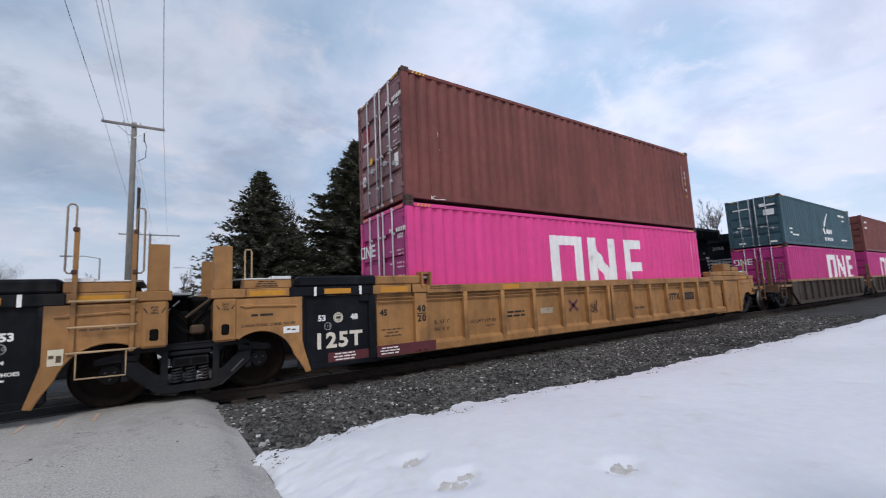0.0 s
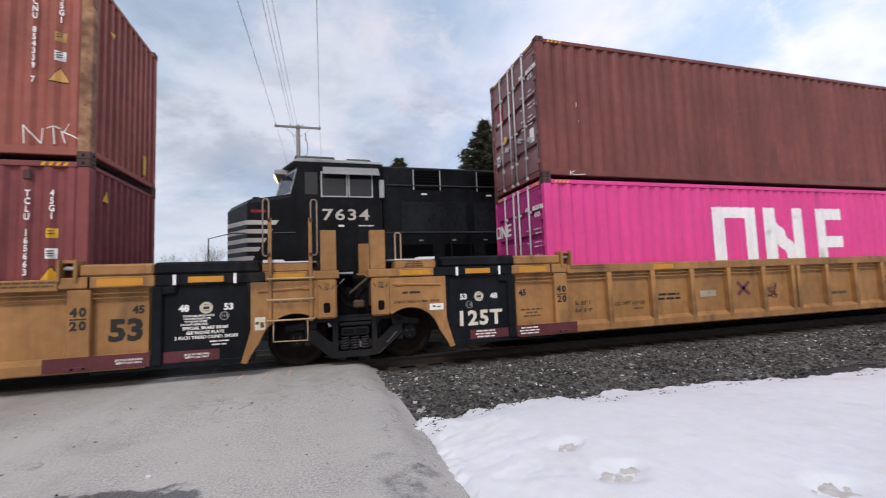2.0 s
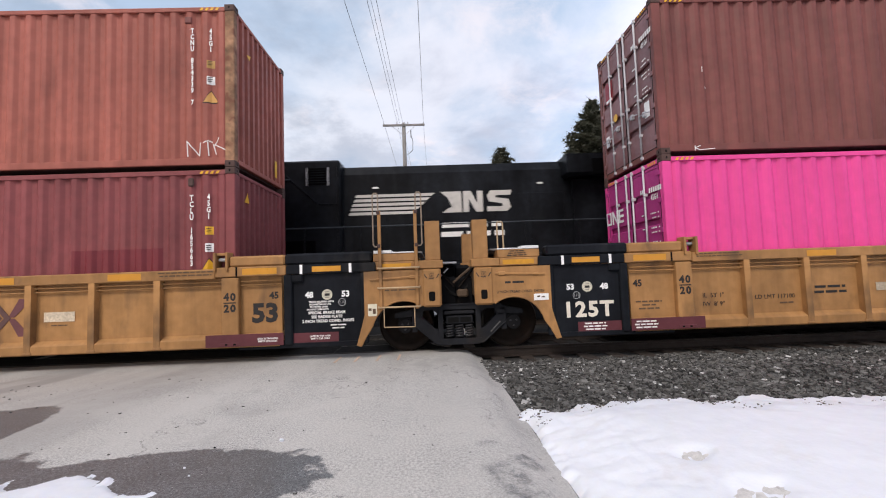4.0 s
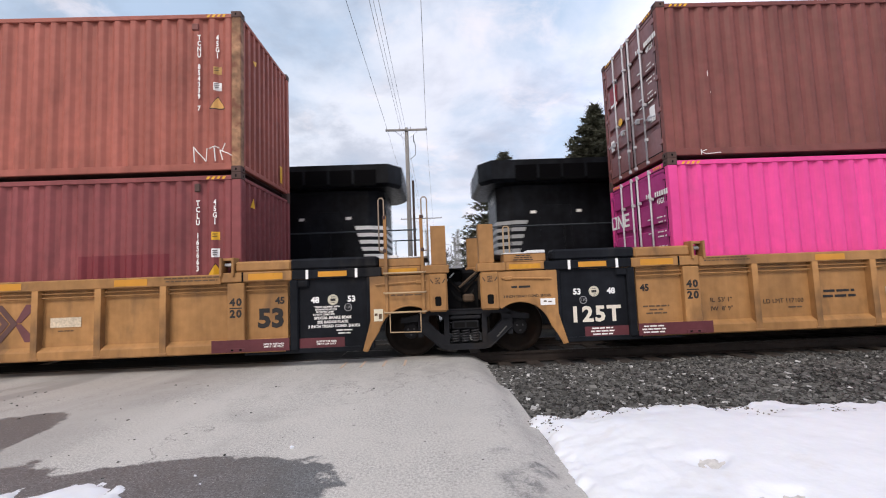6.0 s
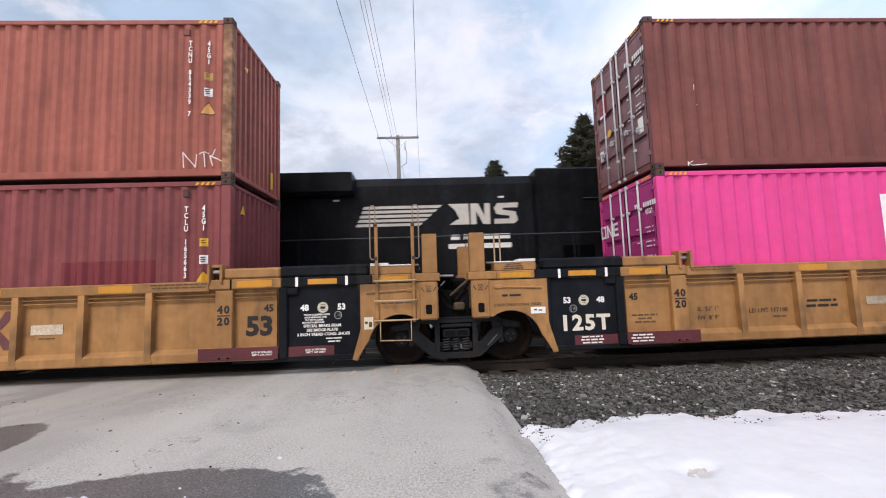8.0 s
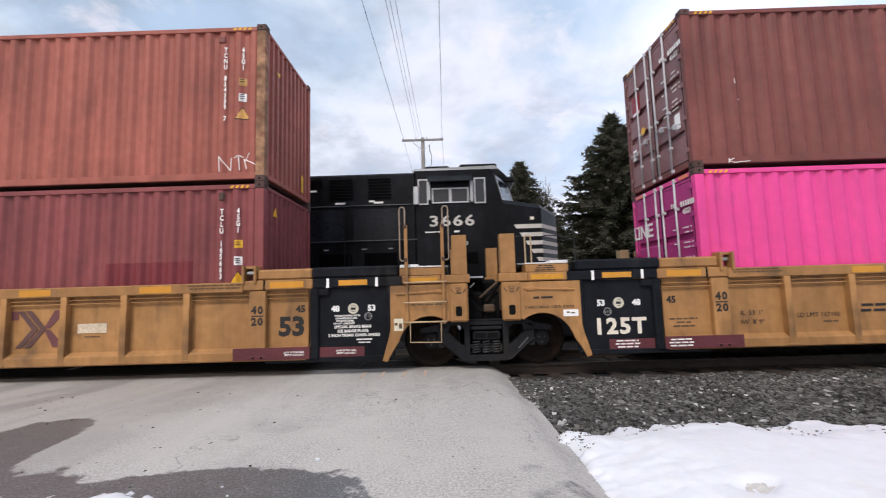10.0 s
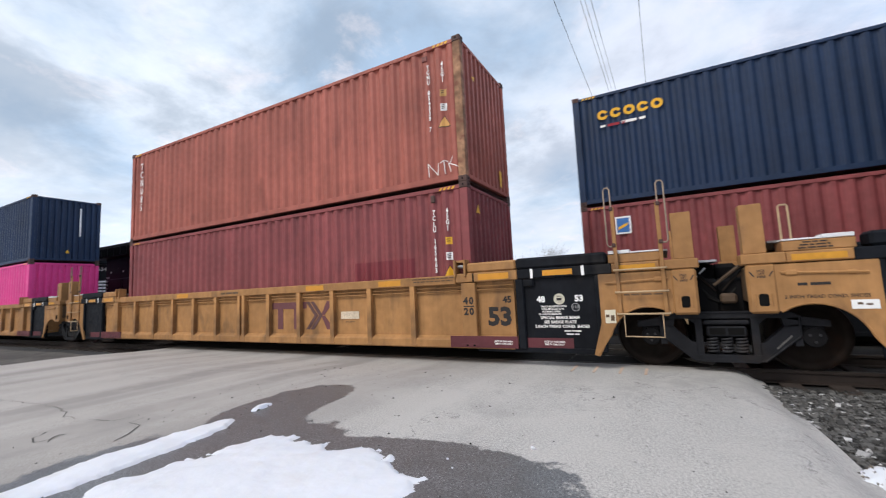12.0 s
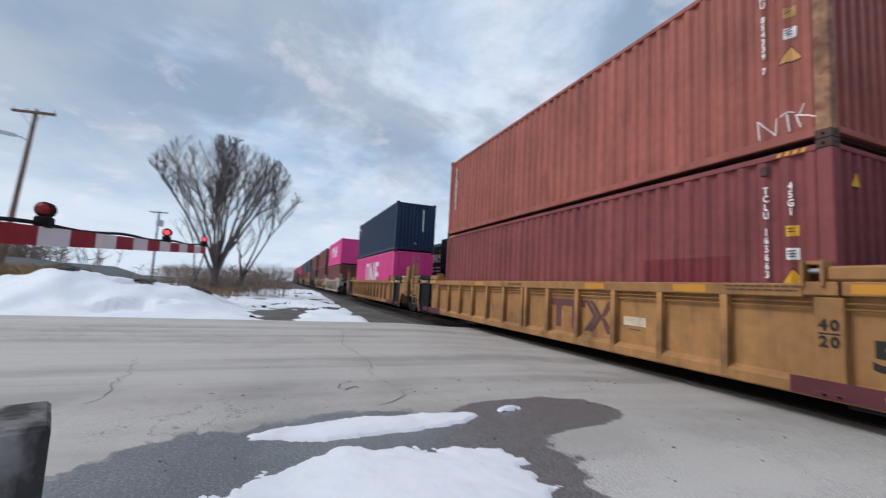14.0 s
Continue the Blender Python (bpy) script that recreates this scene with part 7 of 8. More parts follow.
def build_ground():
    xs = sorted(set(frange(-60, 60, 48) + [-3000, -1200, -500, -220, -110, 110, 220, 500, 1200, 3000]))
    g = grid("ground", xs, xs, lambda x, y: -0.42 + (0.25 * noise.noise((x * 0.03, y * 0.03, 0)) if max(abs(x), abs(y)) > 40 else 0), ground_material())
    tagged(g, "flat winter field with patches of old snow", "ground", kind="structure")
    xs = frange(ROAD_X0, ROAD_X1 - 0.6, 60) + frange(ROAD_X1 - 0.5, ROAD_X1 + 0.14, 8)
    ys = frange(-45, -9, 24) + frange(-8.5, 12, 110) + frange(13, 120, 30)

    def h(x, y):
        z = road_height(x, y)
        edge = ROAD_X1 + 0.05 * noise.noise((y * 2.0, 0, 0))
        if x > ROAD_X1 - 0.1:
            z -= 0.06 * smooth(-0.1, 0.12, x - edge)
        return z
    r = grid("road", xs, ys, h, road_material())
    tagged(r, "old grey asphalt road with damp patches and cracks", "road", kind="structure")
    # skirt of the road's broken right edge
    s = Shape()
    ys2 = frange(-12, -0.7, 150)
    vs = []
    for y in ys2:
        vs += [(ROAD_X1 + 0.14, y, h(ROAD_X1 + 0.14, y)), (ROAD_X1 + 0.28 + 0.07 * noise.noise((y * 3, 1, 1)), y, -0.30)]
    s.add(vs, [(2 * i, 2 * i + 1, 2 * i + 3, 2 * i + 2) for i in range(len(ys2) - 1)])
    e = new("road_edge", s.mesh("road_edge", material("crumbled_asphalt_edge", (0.10, 0.098, 0.096), 0.9, vary=0.35, grain=20, bump=0.8, bump_scale=25), True))
    tagged(e, "dark crumbled edge of the asphalt", "road", kind="structure")
    # snow
    xs = frange(0.2, 4.5, 160) + frange(4.55, 9.5, 90) + frange(9.8, 30, 60) + frange(32, 140, 30)
    ys = frange(-30, -12, 30) + frange(-11.6, -7, 30) + frange(-6.92, -5.0, 46) + frange(-4.97, -2.5, 100)
    sn = grid("snow_field", xs, ys, lambda x, y: trodden_snow(x, y) if trodden_snow(x, y) is not None else ((right_snow_height(x, y) or -0.2) - 0.024), snow, keep=lambda x, y: trodden_snow(x, y) is not None)
    tagged(sn, "grey-white packed roadside snow with footprints", "snow", kind="stuff")
    soil = grid("roadside_soil", frange(1.0, 3.4, 60) + frange(3.5, 20, 20), frange(-14, -6, 10) + frange(-5.9, -3.6, 56), lambda x, y: (right_snow_height(x, y) or -0.25) - 0.032 + 0.026 * noise.noise((x * 17, y * 26, 4.0)), material("trodden_slush", (0.60, 0.575, 0.55), 0.9, vary=0.3, grain=20, bump=0.6))
    tagged(soil, "brown trodden slush under the roadside snow", "ground", kind="structure")
    xs, ys = frange(-5.2, -1.2, 160), frange(-7.2, -3.3, 156)

    def ph(x, y):
        f = patch_field(x, y)
        return road_height(x, y) - 0.012 + 0.034 * smooth(-0.05, 0.06, f) + 0.022 * smooth(0.05, 0.6, f) + 0.008 * noise.noise((x * 5, y * 5, 1.0)) * smooth(0, 0.3, f)
    pt = grid("snow_patch", xs, ys, ph, snow, keep=lambda x, y: patch_field(x, y) > -0.06)
    tagged(pt, "melting patch of snow on the damp asphalt", "snow", kind="stuff")
    xs = frange(-60, -26, 40) + frange(-25.6, -13.7, 66)
    ys = frange(-40, -16, 30) + frange(-15.6, -2.0, 76)
    fs = grid("snow_bank", xs, ys, far_snow_height, snow, keep=lambda x, y: far_snow_height(x, y) > -0.16)
    tagged(fs, "low ploughed bank of snow beyond the road", "snow", kind="stuff")
    dark = grid("verge", frange(-200, -13.95, 60), frange(-60, -1.3, 50), lambda x, y: -0.13 + 0.04 * noise.noise((x * 0.5, y * 0.5, 1)), material("wet_verge_soil", (0.085, 0.078, 0.07), 0.85, vary=0.35, grain=5, bump=0.6, bump_scale=12))
    tagged(dark, "dark wet gravel verge", "ground", kind="structure")


def stones(name, n, x0, x1, y0, y1, height, size, mat, seed, label):
    """Loose angular stones, each a small uneven solid, in one mesh."""
    rng_ = np.random.default_rng(seed)
    base = np.array([(x, y, z) for x in (-1, 1) for y in (-1, 1) for z in (-1, 1)]) * 0.75
    tri = np.array([(0, 1, 3), (0, 3, 2), (4, 6, 7), (4, 7, 5), (0, 4, 5), (0, 5, 1), (2, 3, 7), (2, 7, 6), (0, 2, 6), (0, 6, 4), (1, 5, 7), (1, 7, 3)])
    xs = x0 + (x1 - x0) * rng_.random(n) ** 1.6
    ys = y0 + (y1 - y0) * rng_.random(n)
    keep = np.array([height(x, y) is not None for x, y in zip(xs, ys)])
    xs, ys = xs[keep], ys[keep]
    n = len(xs)
    zs = np.array([height(x, y) for x, y in zip(xs, ys)])
    sz = size * (0.55 + 0.9 * rng_.random(n) ** 2)
    shape = base[None] * (1 + 0.95 * (rng_.random((n, 8, 1)) - 0.5)) * (0.55 + 0.9 * rng_.random((n, 1, 3))) * np.array([1.15, 1.15, 0.7]) * sz[:, None, None]
    ang = rng_.random(n) * 6.283
    c, s = np.cos(ang)[:, None], np.sin(ang)[:, None]
    tip = (rng_.random(n) - 0.5) * 1.6
    ct, st = np.cos(tip)[:, None], np.sin(tip)[:, None]
    shape = np.stack([shape[:, :, 0] * ct + shape[:, :, 2] * st, shape[:, :, 1], shape[:, :, 2] * ct - shape[:, :, 0] * st], 2)
    v = np.stack([shape[:, :, 0] * c - shape[:, :, 1] * s, shape[:, :, 0] * s + shape[:, :, 1] * c, shape[:, :, 2]], 2)
    v += np.stack([xs, ys, zs], 1)[:, None, :]
    f = (tri[None] + (np.arange(n) * 8)[:, None, None]).reshape(-1, 3)
    me = bpy.data.meshes.new(name)
    me.from_pydata(v.reshape(-1, 3).tolist(), [], f.tolist())
    me.materials.append(mat)
    return tagged(new(name, me), label, "gravel", kind="stuff")


def ballast_height(x, y):
    if y > -0.75:
        z = -0.27 - 0.018 * smooth(-0.75, -0.3, y)
    else:
        z = -0.27 + 0.06 * smooth(-0.75, -1.3, y) - 0.0 * smooth(-1.5, -3.2, y)
    return z + 0.03 * noise.noise((x * 1.1, y * 1.1, 5.0))


def crack(points, width, seed):
    """A crack in the asphalt: a thin dark jagged ribbon."""
    rr = random.Random(seed)
    pts = []
    for (ax, ay), (bx, by) in zip(points, points[1:]):
        n = max(3, int(math.hypot(bx - ax, by - ay) / 0.12))
        pts += [(ax + (bx - ax) * k / n + rr.uniform(-0.05, 0.05), ay + (by - ay) * k / n + rr.uniform(-0.05, 0.05)) for k in range(n)]
    s = Shape()
    vs = []
    for k, (x, y) in enumerate(pts):
        q = pts[min(k + 1, len(pts) - 1)]
        p = pts[max(k - 1, 0)]
        d = Vector((q[0] - p[0], q[1] - p[1])).normalized() * width * rr.uniform(0.1, 0.6)
        z = road_height(x, y) + 0.004
        vs += [(x - d.y, y + d.x, z), (x + d.y, y - d.x, z)]
    s.add(vs, [(2 * k, 2 * k + 1, 2 * k + 3, 2 * k + 2) for k in range(len(pts) - 1)])
    o = new("crack", s.mesh("crack", material("crack_filler", (0.10, 0.097, 0.092), 0.9, vary=0.3)))
    tagged(o, "dark jagged crack in the asphalt", "crack", group="cracks in the road", kind="structure")


# near-black so that the shade under the train is in the panels' colour
panel_mat = material("under_train_shade_panel", (0.028, 0.027, 0.026), 0.85, vary=0.3, dirt=(0.06, 0.052, 0.045), dirt_amount=0.4, grain=14, bump=0.4, bump_scale=30, spec=0.15)


def build_track():
    crack([(-11.0, -4.5), (-9.2, -4.75), (-7.41, -4.59), (-6.3, -4.8), (-5.7, -4.5)], 0.011, 1)
    crack([(-5.7, -4.5), (-5.3, -4.7), (-5.0, -5.05)], 0.013, 2)
    crack([(-7.87, -7.74), (-7.0, -7.55), (-5.5, -7.45)], 0.009, 3)
    crack([(-6.1, -5.05), (-5.9, -5.3), (-5.75, -5.15), (-5.9, -5.05), (-5.65, -5.35)], 0.017, 4)
    crack([(-12.2, -4.4), (-11.0, -4.5)], 0.012, 5)
    crack([(-0.35, -4.98), (-0.1, -4.92), (0.22, -4.80)], 0.016, 6)
    for yc, word in ((CENTRE, "near"), (FAR, "far")):
        t = thing("railway_track", "railway track with rusty rails on dark ballast", "track", pose(0, yc, 0), kind="structure")
        for side in (-1, 1):
            y = side * 0.755
            prof = [(-0.075, -0.275), (0.075, -0.275), (0.075, -0.262), (0.012, -0.245), (0.010, -0.15), (0.036, -0.14), (0.036, -0.105), (0.028, -0.10), (-0.028, -0.10), (-0.036, -0.105), (-0.036, -0.14), (-0.010, -0.15), (-0.012, -0.245), (-0.075, -0.262)]
            part("rail", Shape().prism_x([(y + a, b) for a, b in prof], -400, 400), rail_steel, t)
            part("rail_head", Shape().box(-400, 400, y - 0.024, y + 0.024, -0.1005, -0.0985), tread_steel, t, "shiny worn rail head")
        tie = Shape().box(-0.115, 0.115, -1.30, 1.30, -0.42, -0.266, 0.012).mesh("tie", tie_wood)
        if word == "near":
            for k in range(96):
                part("tie", tie, tie_wood, t, m=pose(0.75 + 0.52 * k, 0.02 * math.sin(k * 3.7), 0))
            for k in range(50):
                part("tie", tie, tie_wood, t, m=pose(-14.6 - 0.52 * k, 0.02 * math.sin(k * 2.9), 0))
    for yc in (CENTRE, FAR):
        t = thing("crossing_surface", "assumed crossing panels between the rails, under-train shade in their colour", "crossing", pose(0, yc, 0), kind="structure")
        for y0, y1 in ((-1.38, -0.80), (-0.70, -0.01), (0.01, 0.70), (0.80, 1.38)):
            if yc == CENTRE and y0 < -1:
                continue            # the asphalt runs up to the near rail
            me = Shape().box(-0.599, 0.599, y0, y1, -0.20, -0.104, 0.003).mesh("crossing_panel", panel_mat)
            for k in range(12):
                part("crossing_panel", me, panel_mat, t, m=pose(ROAD_X1 - 0.75 - 1.2 * k, 0, 0.004 * math.sin(5 * k + y0)))
    # strip between the tracks, with the same under-train shade in its colour
    mid = grid("median_strip", frange(ROAD_X0, ROAD_X1, 20), frange(CENTRE + 1.40, FAR - 1.40, 6), lambda x, y: -0.100, material("under_train_shade_asphalt", (0.05, 0.049, 0.047), 0.9, vary=0.3, grain=12))
    tagged(mid, "asphalt between the tracks, coloured dark for the shade under the trains", "road", kind="structure")
    b = grid("ballast_bed", frange(ROAD_X1 + 0.1, 30, 120) + frange(32, 400, 40), frange(-4.6, 9.0, 60), lambda x, y: ballast_height(x, y) - 0.015, ballast_bed)
    tagged(b, "dark ballast bed of the tracks", "gravel", kind="structure")
    b = grid("ballast_bed", frange(-400, -32, 40) + frange(-30, -13.92, 60), frange(-1.7, 9.0, 50), lambda x, y: ballast_height(x, y) - 0.015, ballast_bed)
    tagged(b, "dark ballast bed of the tracks beyond the road", "gravel", kind="structure")
    def ok(x, y):
        bare = 0.75 * smooth(3.6, 5.2, x) * (0.7 + 0.9 * noise.noise((x * 1.1, 2.0, 5.0))) + 0.05 * noise.noise((x * 9, y * 9, 1.0))
        return ballast_height(x, y) if y > snow_bank_edge(x) - 0.3 + (0.3 + bare) * smooth(3.3, 4.2, x) else None

    def on_edge(x, y):
        d = snow_bank_edge(x) - y
        h = trodden_snow(x, y)
        return None if h is None or d > 0.5 + 0.3 * noise.noise((x * 2.5, y * 2.5, 3.0)) or noise.noise((x * 3.0, y * 3.0, 6.0)) < 0.03 else h + 0.002
    stones("dirt_crumbs", 8000, 0.4, 14, -5.4, -1.6, on_edge, 0.0065, clod, 7, "dark crumbs of dirt on the melting snow edge")
    stones("ballast", 98000, 0.42, 22, -4.2, 0.10, ok, 0.0185, stone, 1, "dark grey angular track ballast beside the rails")
    stones("pale_ballast", 800, 0.45, 20, -4.0, -0.2, lambda x, y: (ballast_height(x, y) + 0.012) if y > snow_bank_edge(x) - 0.3 else None, 0.019, stone_pale, 2, "scattered pale stones among the ballast")
    for x, y, r, seed in ((-18.9, -10.6, 0.30, 21), (-18.9, -8.7, 0.34, 22), (-18.4, -12.6, 0.22, 23)):
        stones("dirt_crumbs", 260, x - r, x + r, y - r, y + r, lambda x, y: far_snow_height(x, y) + 0.02, 0.035, clod, seed, "clods of dark earth showing on the snow bank")
    stones("grit", 160, -6, 0.2, -6.6, -1.0, lambda x, y: road_height(x, y), 0.008, stone, 3, "loose grit on the asphalt")
    r = Shape().box(-0.5, 0.5, -0.5, 0.5, -0.5, 0.5, 0.22)
    me = r.mesh("lump_of_ice", snow)
    for x, y, k in ((-1.59, -3.80, 0.026), (-2.1, -4.2, 0.013), (-2.0, -4.32, 0.010)):
        o = tagged(new("lump_of_ice", me), "small white lump of ice on the asphalt", "ice", group="ice lumps")
        o.matrix_world = pose(x, y, road_height(x, y) + k * 0.35, 10, 20, 30) @ Matrix.Diagonal((k * 1.3, k, k * 0.8, 1))
    # orange dashes painted across the panel by the rail
    for k, x in enumerate((-2.0, -1.68, -1.32, -0.98)):
        s = Shape()
        s.prism_x([(-0.36, road_height(x, -0.36) + 0.001), (0.12, road_height(x, 0.12) + 0.001), (0.12, road_height(x, 0.12) + 0.006), (-0.36, road_height(x, -0.36) + 0.006)], x - 0.020, x + 0.020)
        o = new("paint_dash", s.mesh("paint_dash", material("faded_orange_paint", (0.56, 0.42, 0.32), 0.8, vary=0.3, grain=40)))
        tagged(o, "faded orange survey dash on the crossing", "marking", group="orange dashes", kind="structure")


# ---- poles, wires, trees, gate ----


def sag(a, b, drop, n=14):
    a, b = Vector(a), Vector(b)
    return [a.lerp(b, i / n) - Vector((0, 0, 4 * drop * (i / n) * (1 - i / n))) for i in range(n + 1)]


def utility_pole(x, y, top, label, arm=3.0, mat=None, extra=True, lean=0.0, arm_rz=0.0, thick=0.19):
    t = thing("utility_pole", label, "utility pole", pose(x, y, -0.3, 0, lean, arm_rz))
    mat = mat or wood_grey
    h = top + 0.3
    part("pole", Shape().tube([(0, 0, 0), (0, 0, h * 0.5), (0, 0, h + 0.15)], thick, 12, thick * 0.68), mat, t, smooth=True)
    if arm:
        c = part("crossarm", Shape().box(-arm / 2, arm / 2, -0.20, -0.08, h - 0.12, h + 0.02, 0.015), mat, t)
        for s in (-1, 1):
            part("brace", Shape().tube([(s * arm * 0.28, -0.15, h - 0.1), (0, -0.14, h - 0.85)], 0.02, 5), galv, c)
        for xx in (-arm / 2 + 0.08, -arm * 0.16, 0.06, arm * 0.10, arm / 2 - 0.08):
            part("insulator", Shape().tube([(xx, -0.14, h + 0.02), (xx, -0.14, h + 0.17)], 0.05, 8, 0.035), galv, c)
    if extra:
        part("riser", Shape().tube([(0.34, 0.05, 0), (0.34, 0.05, h * 0.70)], 0.10, 10, 0.085), material("dark_brown_timber", (0.05, 0.034, 0.03), 0.9, vary=0.3, streak=True), t, "dark brown timber stub beside the pole")
        part("jumper", Shape().tube([(0.5, -0.1, h - 0.8), (0.62, -0.1, h - 1.2), (0.6, -0.1, h - 1.9), (0.2, -0.1, h - 2.2)], 0.02, 5).tube([(0.5, -0.1, h - 0.4), (0.5, -0.1, h - 0.95)], 0.035, 6), wire_mat, t)
    return t


def poles_and_wires():
    px, py, ht = -2.08, 22.0, 12.1
    utility_pole(px, py, ht, "tall grey wooden utility pole with a crossarm behind the tracks")
    utility_pole(px + 0.5, 82.0, 11.8, "distant utility pole with a crossarm", extra=False)
    utility_pole(-2.2, 58.0, 11.0, "distant utility pole with a wide crossarm", arm=6.5, extra=False)
    utility_pole(px + 0.9, 142.0, 11.6, "distant utility pole with a crossarm", extra=False)
    g = "overhead wires"
    for off, near, r in ((-1.42, -1.05, 0.011), (-0.46, -0.46, 0.009), (-0.30, -0.34, 0.008), (-0.08, -0.20, 0.009), (1.42, 1.80, 0.011)):
        s = Shape()
        s.tube(sag((px + off, py - 0.14, ht + 0.2), (px + near, py - 62, ht + 0.2), 0.5), r, 5)
        s.tube(sag((px + off, py - 0.14, ht + 0.2), (px + 0.5 + off, 82 - 0.14, 11.95), 1.0), r * 0.8, 5)
        w = new("overhead_wire", s.mesh("overhead_wire", wire_mat))
        tagged(w, "thin dark overhead wire along the road", "wire", group=g)
    utility_pole(px, py - 62, ht, "utility pole behind the road's near side", extra=False)
    for x, y, h in ((-4.2, 30, 5.3), (2.5, 60, 7.0)):
        t = thing("street_lamp", "slim grey street lamp behind the tracks", "street lamp", pose(x, y, -0.3))
        part("pole", Shape().tube([(0, 0, 0), (0, 0, h)], 0.07, 8, 0.05), galv, t)
        part("arm", Shape().tube([(0, 0, h), (-0.8, 0, h + 0.15), (-1.6, 0, h + 0.15)], 0.035, 6), galv, t)
        part("head", Shape().box(-2.1, -1.5, -0.12, 0.12, h + 0.08, h + 0.2, 0.04), galv, t)
    # beyond the road to the left
    p = utility_pole(-30.0, -20.0, 9.7, "brown wooden utility pole with crossarm and lamp", arm=2.4, mat=wood_pole, extra=False, arm_rz=70, thick=0.15)
    p.matrix_world = pose(-30.0, -20.0, -0.3, -3.5, 0, 0) @ pose(0, 0, 0, 0, 0, 70)
    part("lamp_arm", Shape().tube([(0, 0, 8.3), (-0.4, -0.14, 8.5), (-0.8, -0.28, 8.52)], 0.04, 6).tube([(-0.6, -0.22, 8.52), (-1.2, -0.44, 8.56), (-1.9, -0.69, 8.60)], 0.11, 8, 0.15), galv, p, "grey street lamp on its arm")
    q = utility_pole(-71.0, -23.1, 9.9, "distant utility pole with transformers", arm=2.4, mat=wood_grey, extra=False, arm_rz=80, thick=0.16)
    for s in (-1, 1):
        part("transformer", Shape().tube([(0.25, s * 0.5, 8.2), (0.25, s * 0.5, 9.1)], 0.25, 10), galv, q)


def branch(shape, p, d, length, r, level, rr, up=0.12, twig_r=0.006):
    """A limb and all that grows from it, as tapered tubes."""
    n = 5 if level > 1 else 3
    pts, q, dd = [p], p.copy(), d.normalized()
    for k in range(n):
        dd = (dd + Vector((rr.uniform(-0.18, 0.18), rr.uniform(-0.18, 0.18), rr.uniform(-0.08, 0.16) + up * 0.4))).normalized()
        q = q + dd * (length / n)
        pts.append(q.copy())
    shape.tube(pts, r, 6 if level > 3 else (5 if level > 2 else 3), max(r * 0.36, twig_r), caps=False)
    if level == 0:
        return
    start = 0.46 if level == 3 else 0.30
    kids = {5: 7, 4: 6, 3: 8, 2: 6, 1: 4}.get(level, 4)
    for k in range(kids):
        t = start + (1 - start) * (k + rr.random()) / kids
        i = min(int(t * n), n - 1)
        b = pts[i].lerp(pts[i + 1], t * n - i)
        ax = (pts[i + 1] - pts[i]).normalized()
        side = Vector((rr.uniform(-1, 1), rr.uniform(-1, 1), rr.uniform(-0.3, 0.7)))
        side = (side - ax * side.dot(ax)).normalized()
        nd = (ax * rr.uniform(0.6, 1.0) + side * rr.uniform(0.5, 1.0) + Vector((0, 0, up))).normalized()
        branch(shape, b, nd, length * rr.uniform(0.30, 0.58), max(r * 0.40, twig_r), level - 1, rr, up, twig_r)


def bare_tree(x, y, height, seed, label, trunks=1, levels=4, lean=(0, 0), fine=1.0):
    """A leafless tree; with several trunks, a short bole that forks into so many rising limbs."""
    rr = random.Random(seed)
    t = thing("bare_tree", label, "tree", pose(x, y, -0.35))
    if trunks == 1:
        s = Shape()
        branch(s, Vector((0, 0, 0)), Vector((lean[0], lean[1], 1)), height * 0.62, height * 0.022, levels, rr, 0.22, height * 0.0010)
        part("trunk", s, bark, t)
        return t
    fork = height * 0.17
    part("trunk", Shape().tube([(0, 0, 0), (0.02, 0.03, fork * 0.5), (lean[0] * fork, lean[1] * fork, fork * 1.1)], height * 0.042, 10, height * 0.030), bark, t, smooth=True)
    for k in range(trunks):
        a = 6.283 * (k + rr.uniform(-0.3, 0.3)) / trunks
        out = (0.08, 0.50, 0.28, 0.62)[k % 4] * rr.uniform(0.85, 1.1)
        s = Shape()
        base = Vector((lean[0] * fork, lean[1] * fork, fork * rr.uniform(0.75, 1.05)))
        branch(s, base, Vector((lean[0] + out * math.cos(a), lean[1] + out * math.sin(a), 1)), height * (0.80 - 0.14 * out) * rr.uniform(0.94, 1.03), height * fine * rr.uniform(0.012, 0.017), levels, rr, 0.10, height * 0.0006 * fine)
        part("limb", s, bark, t)
    return t


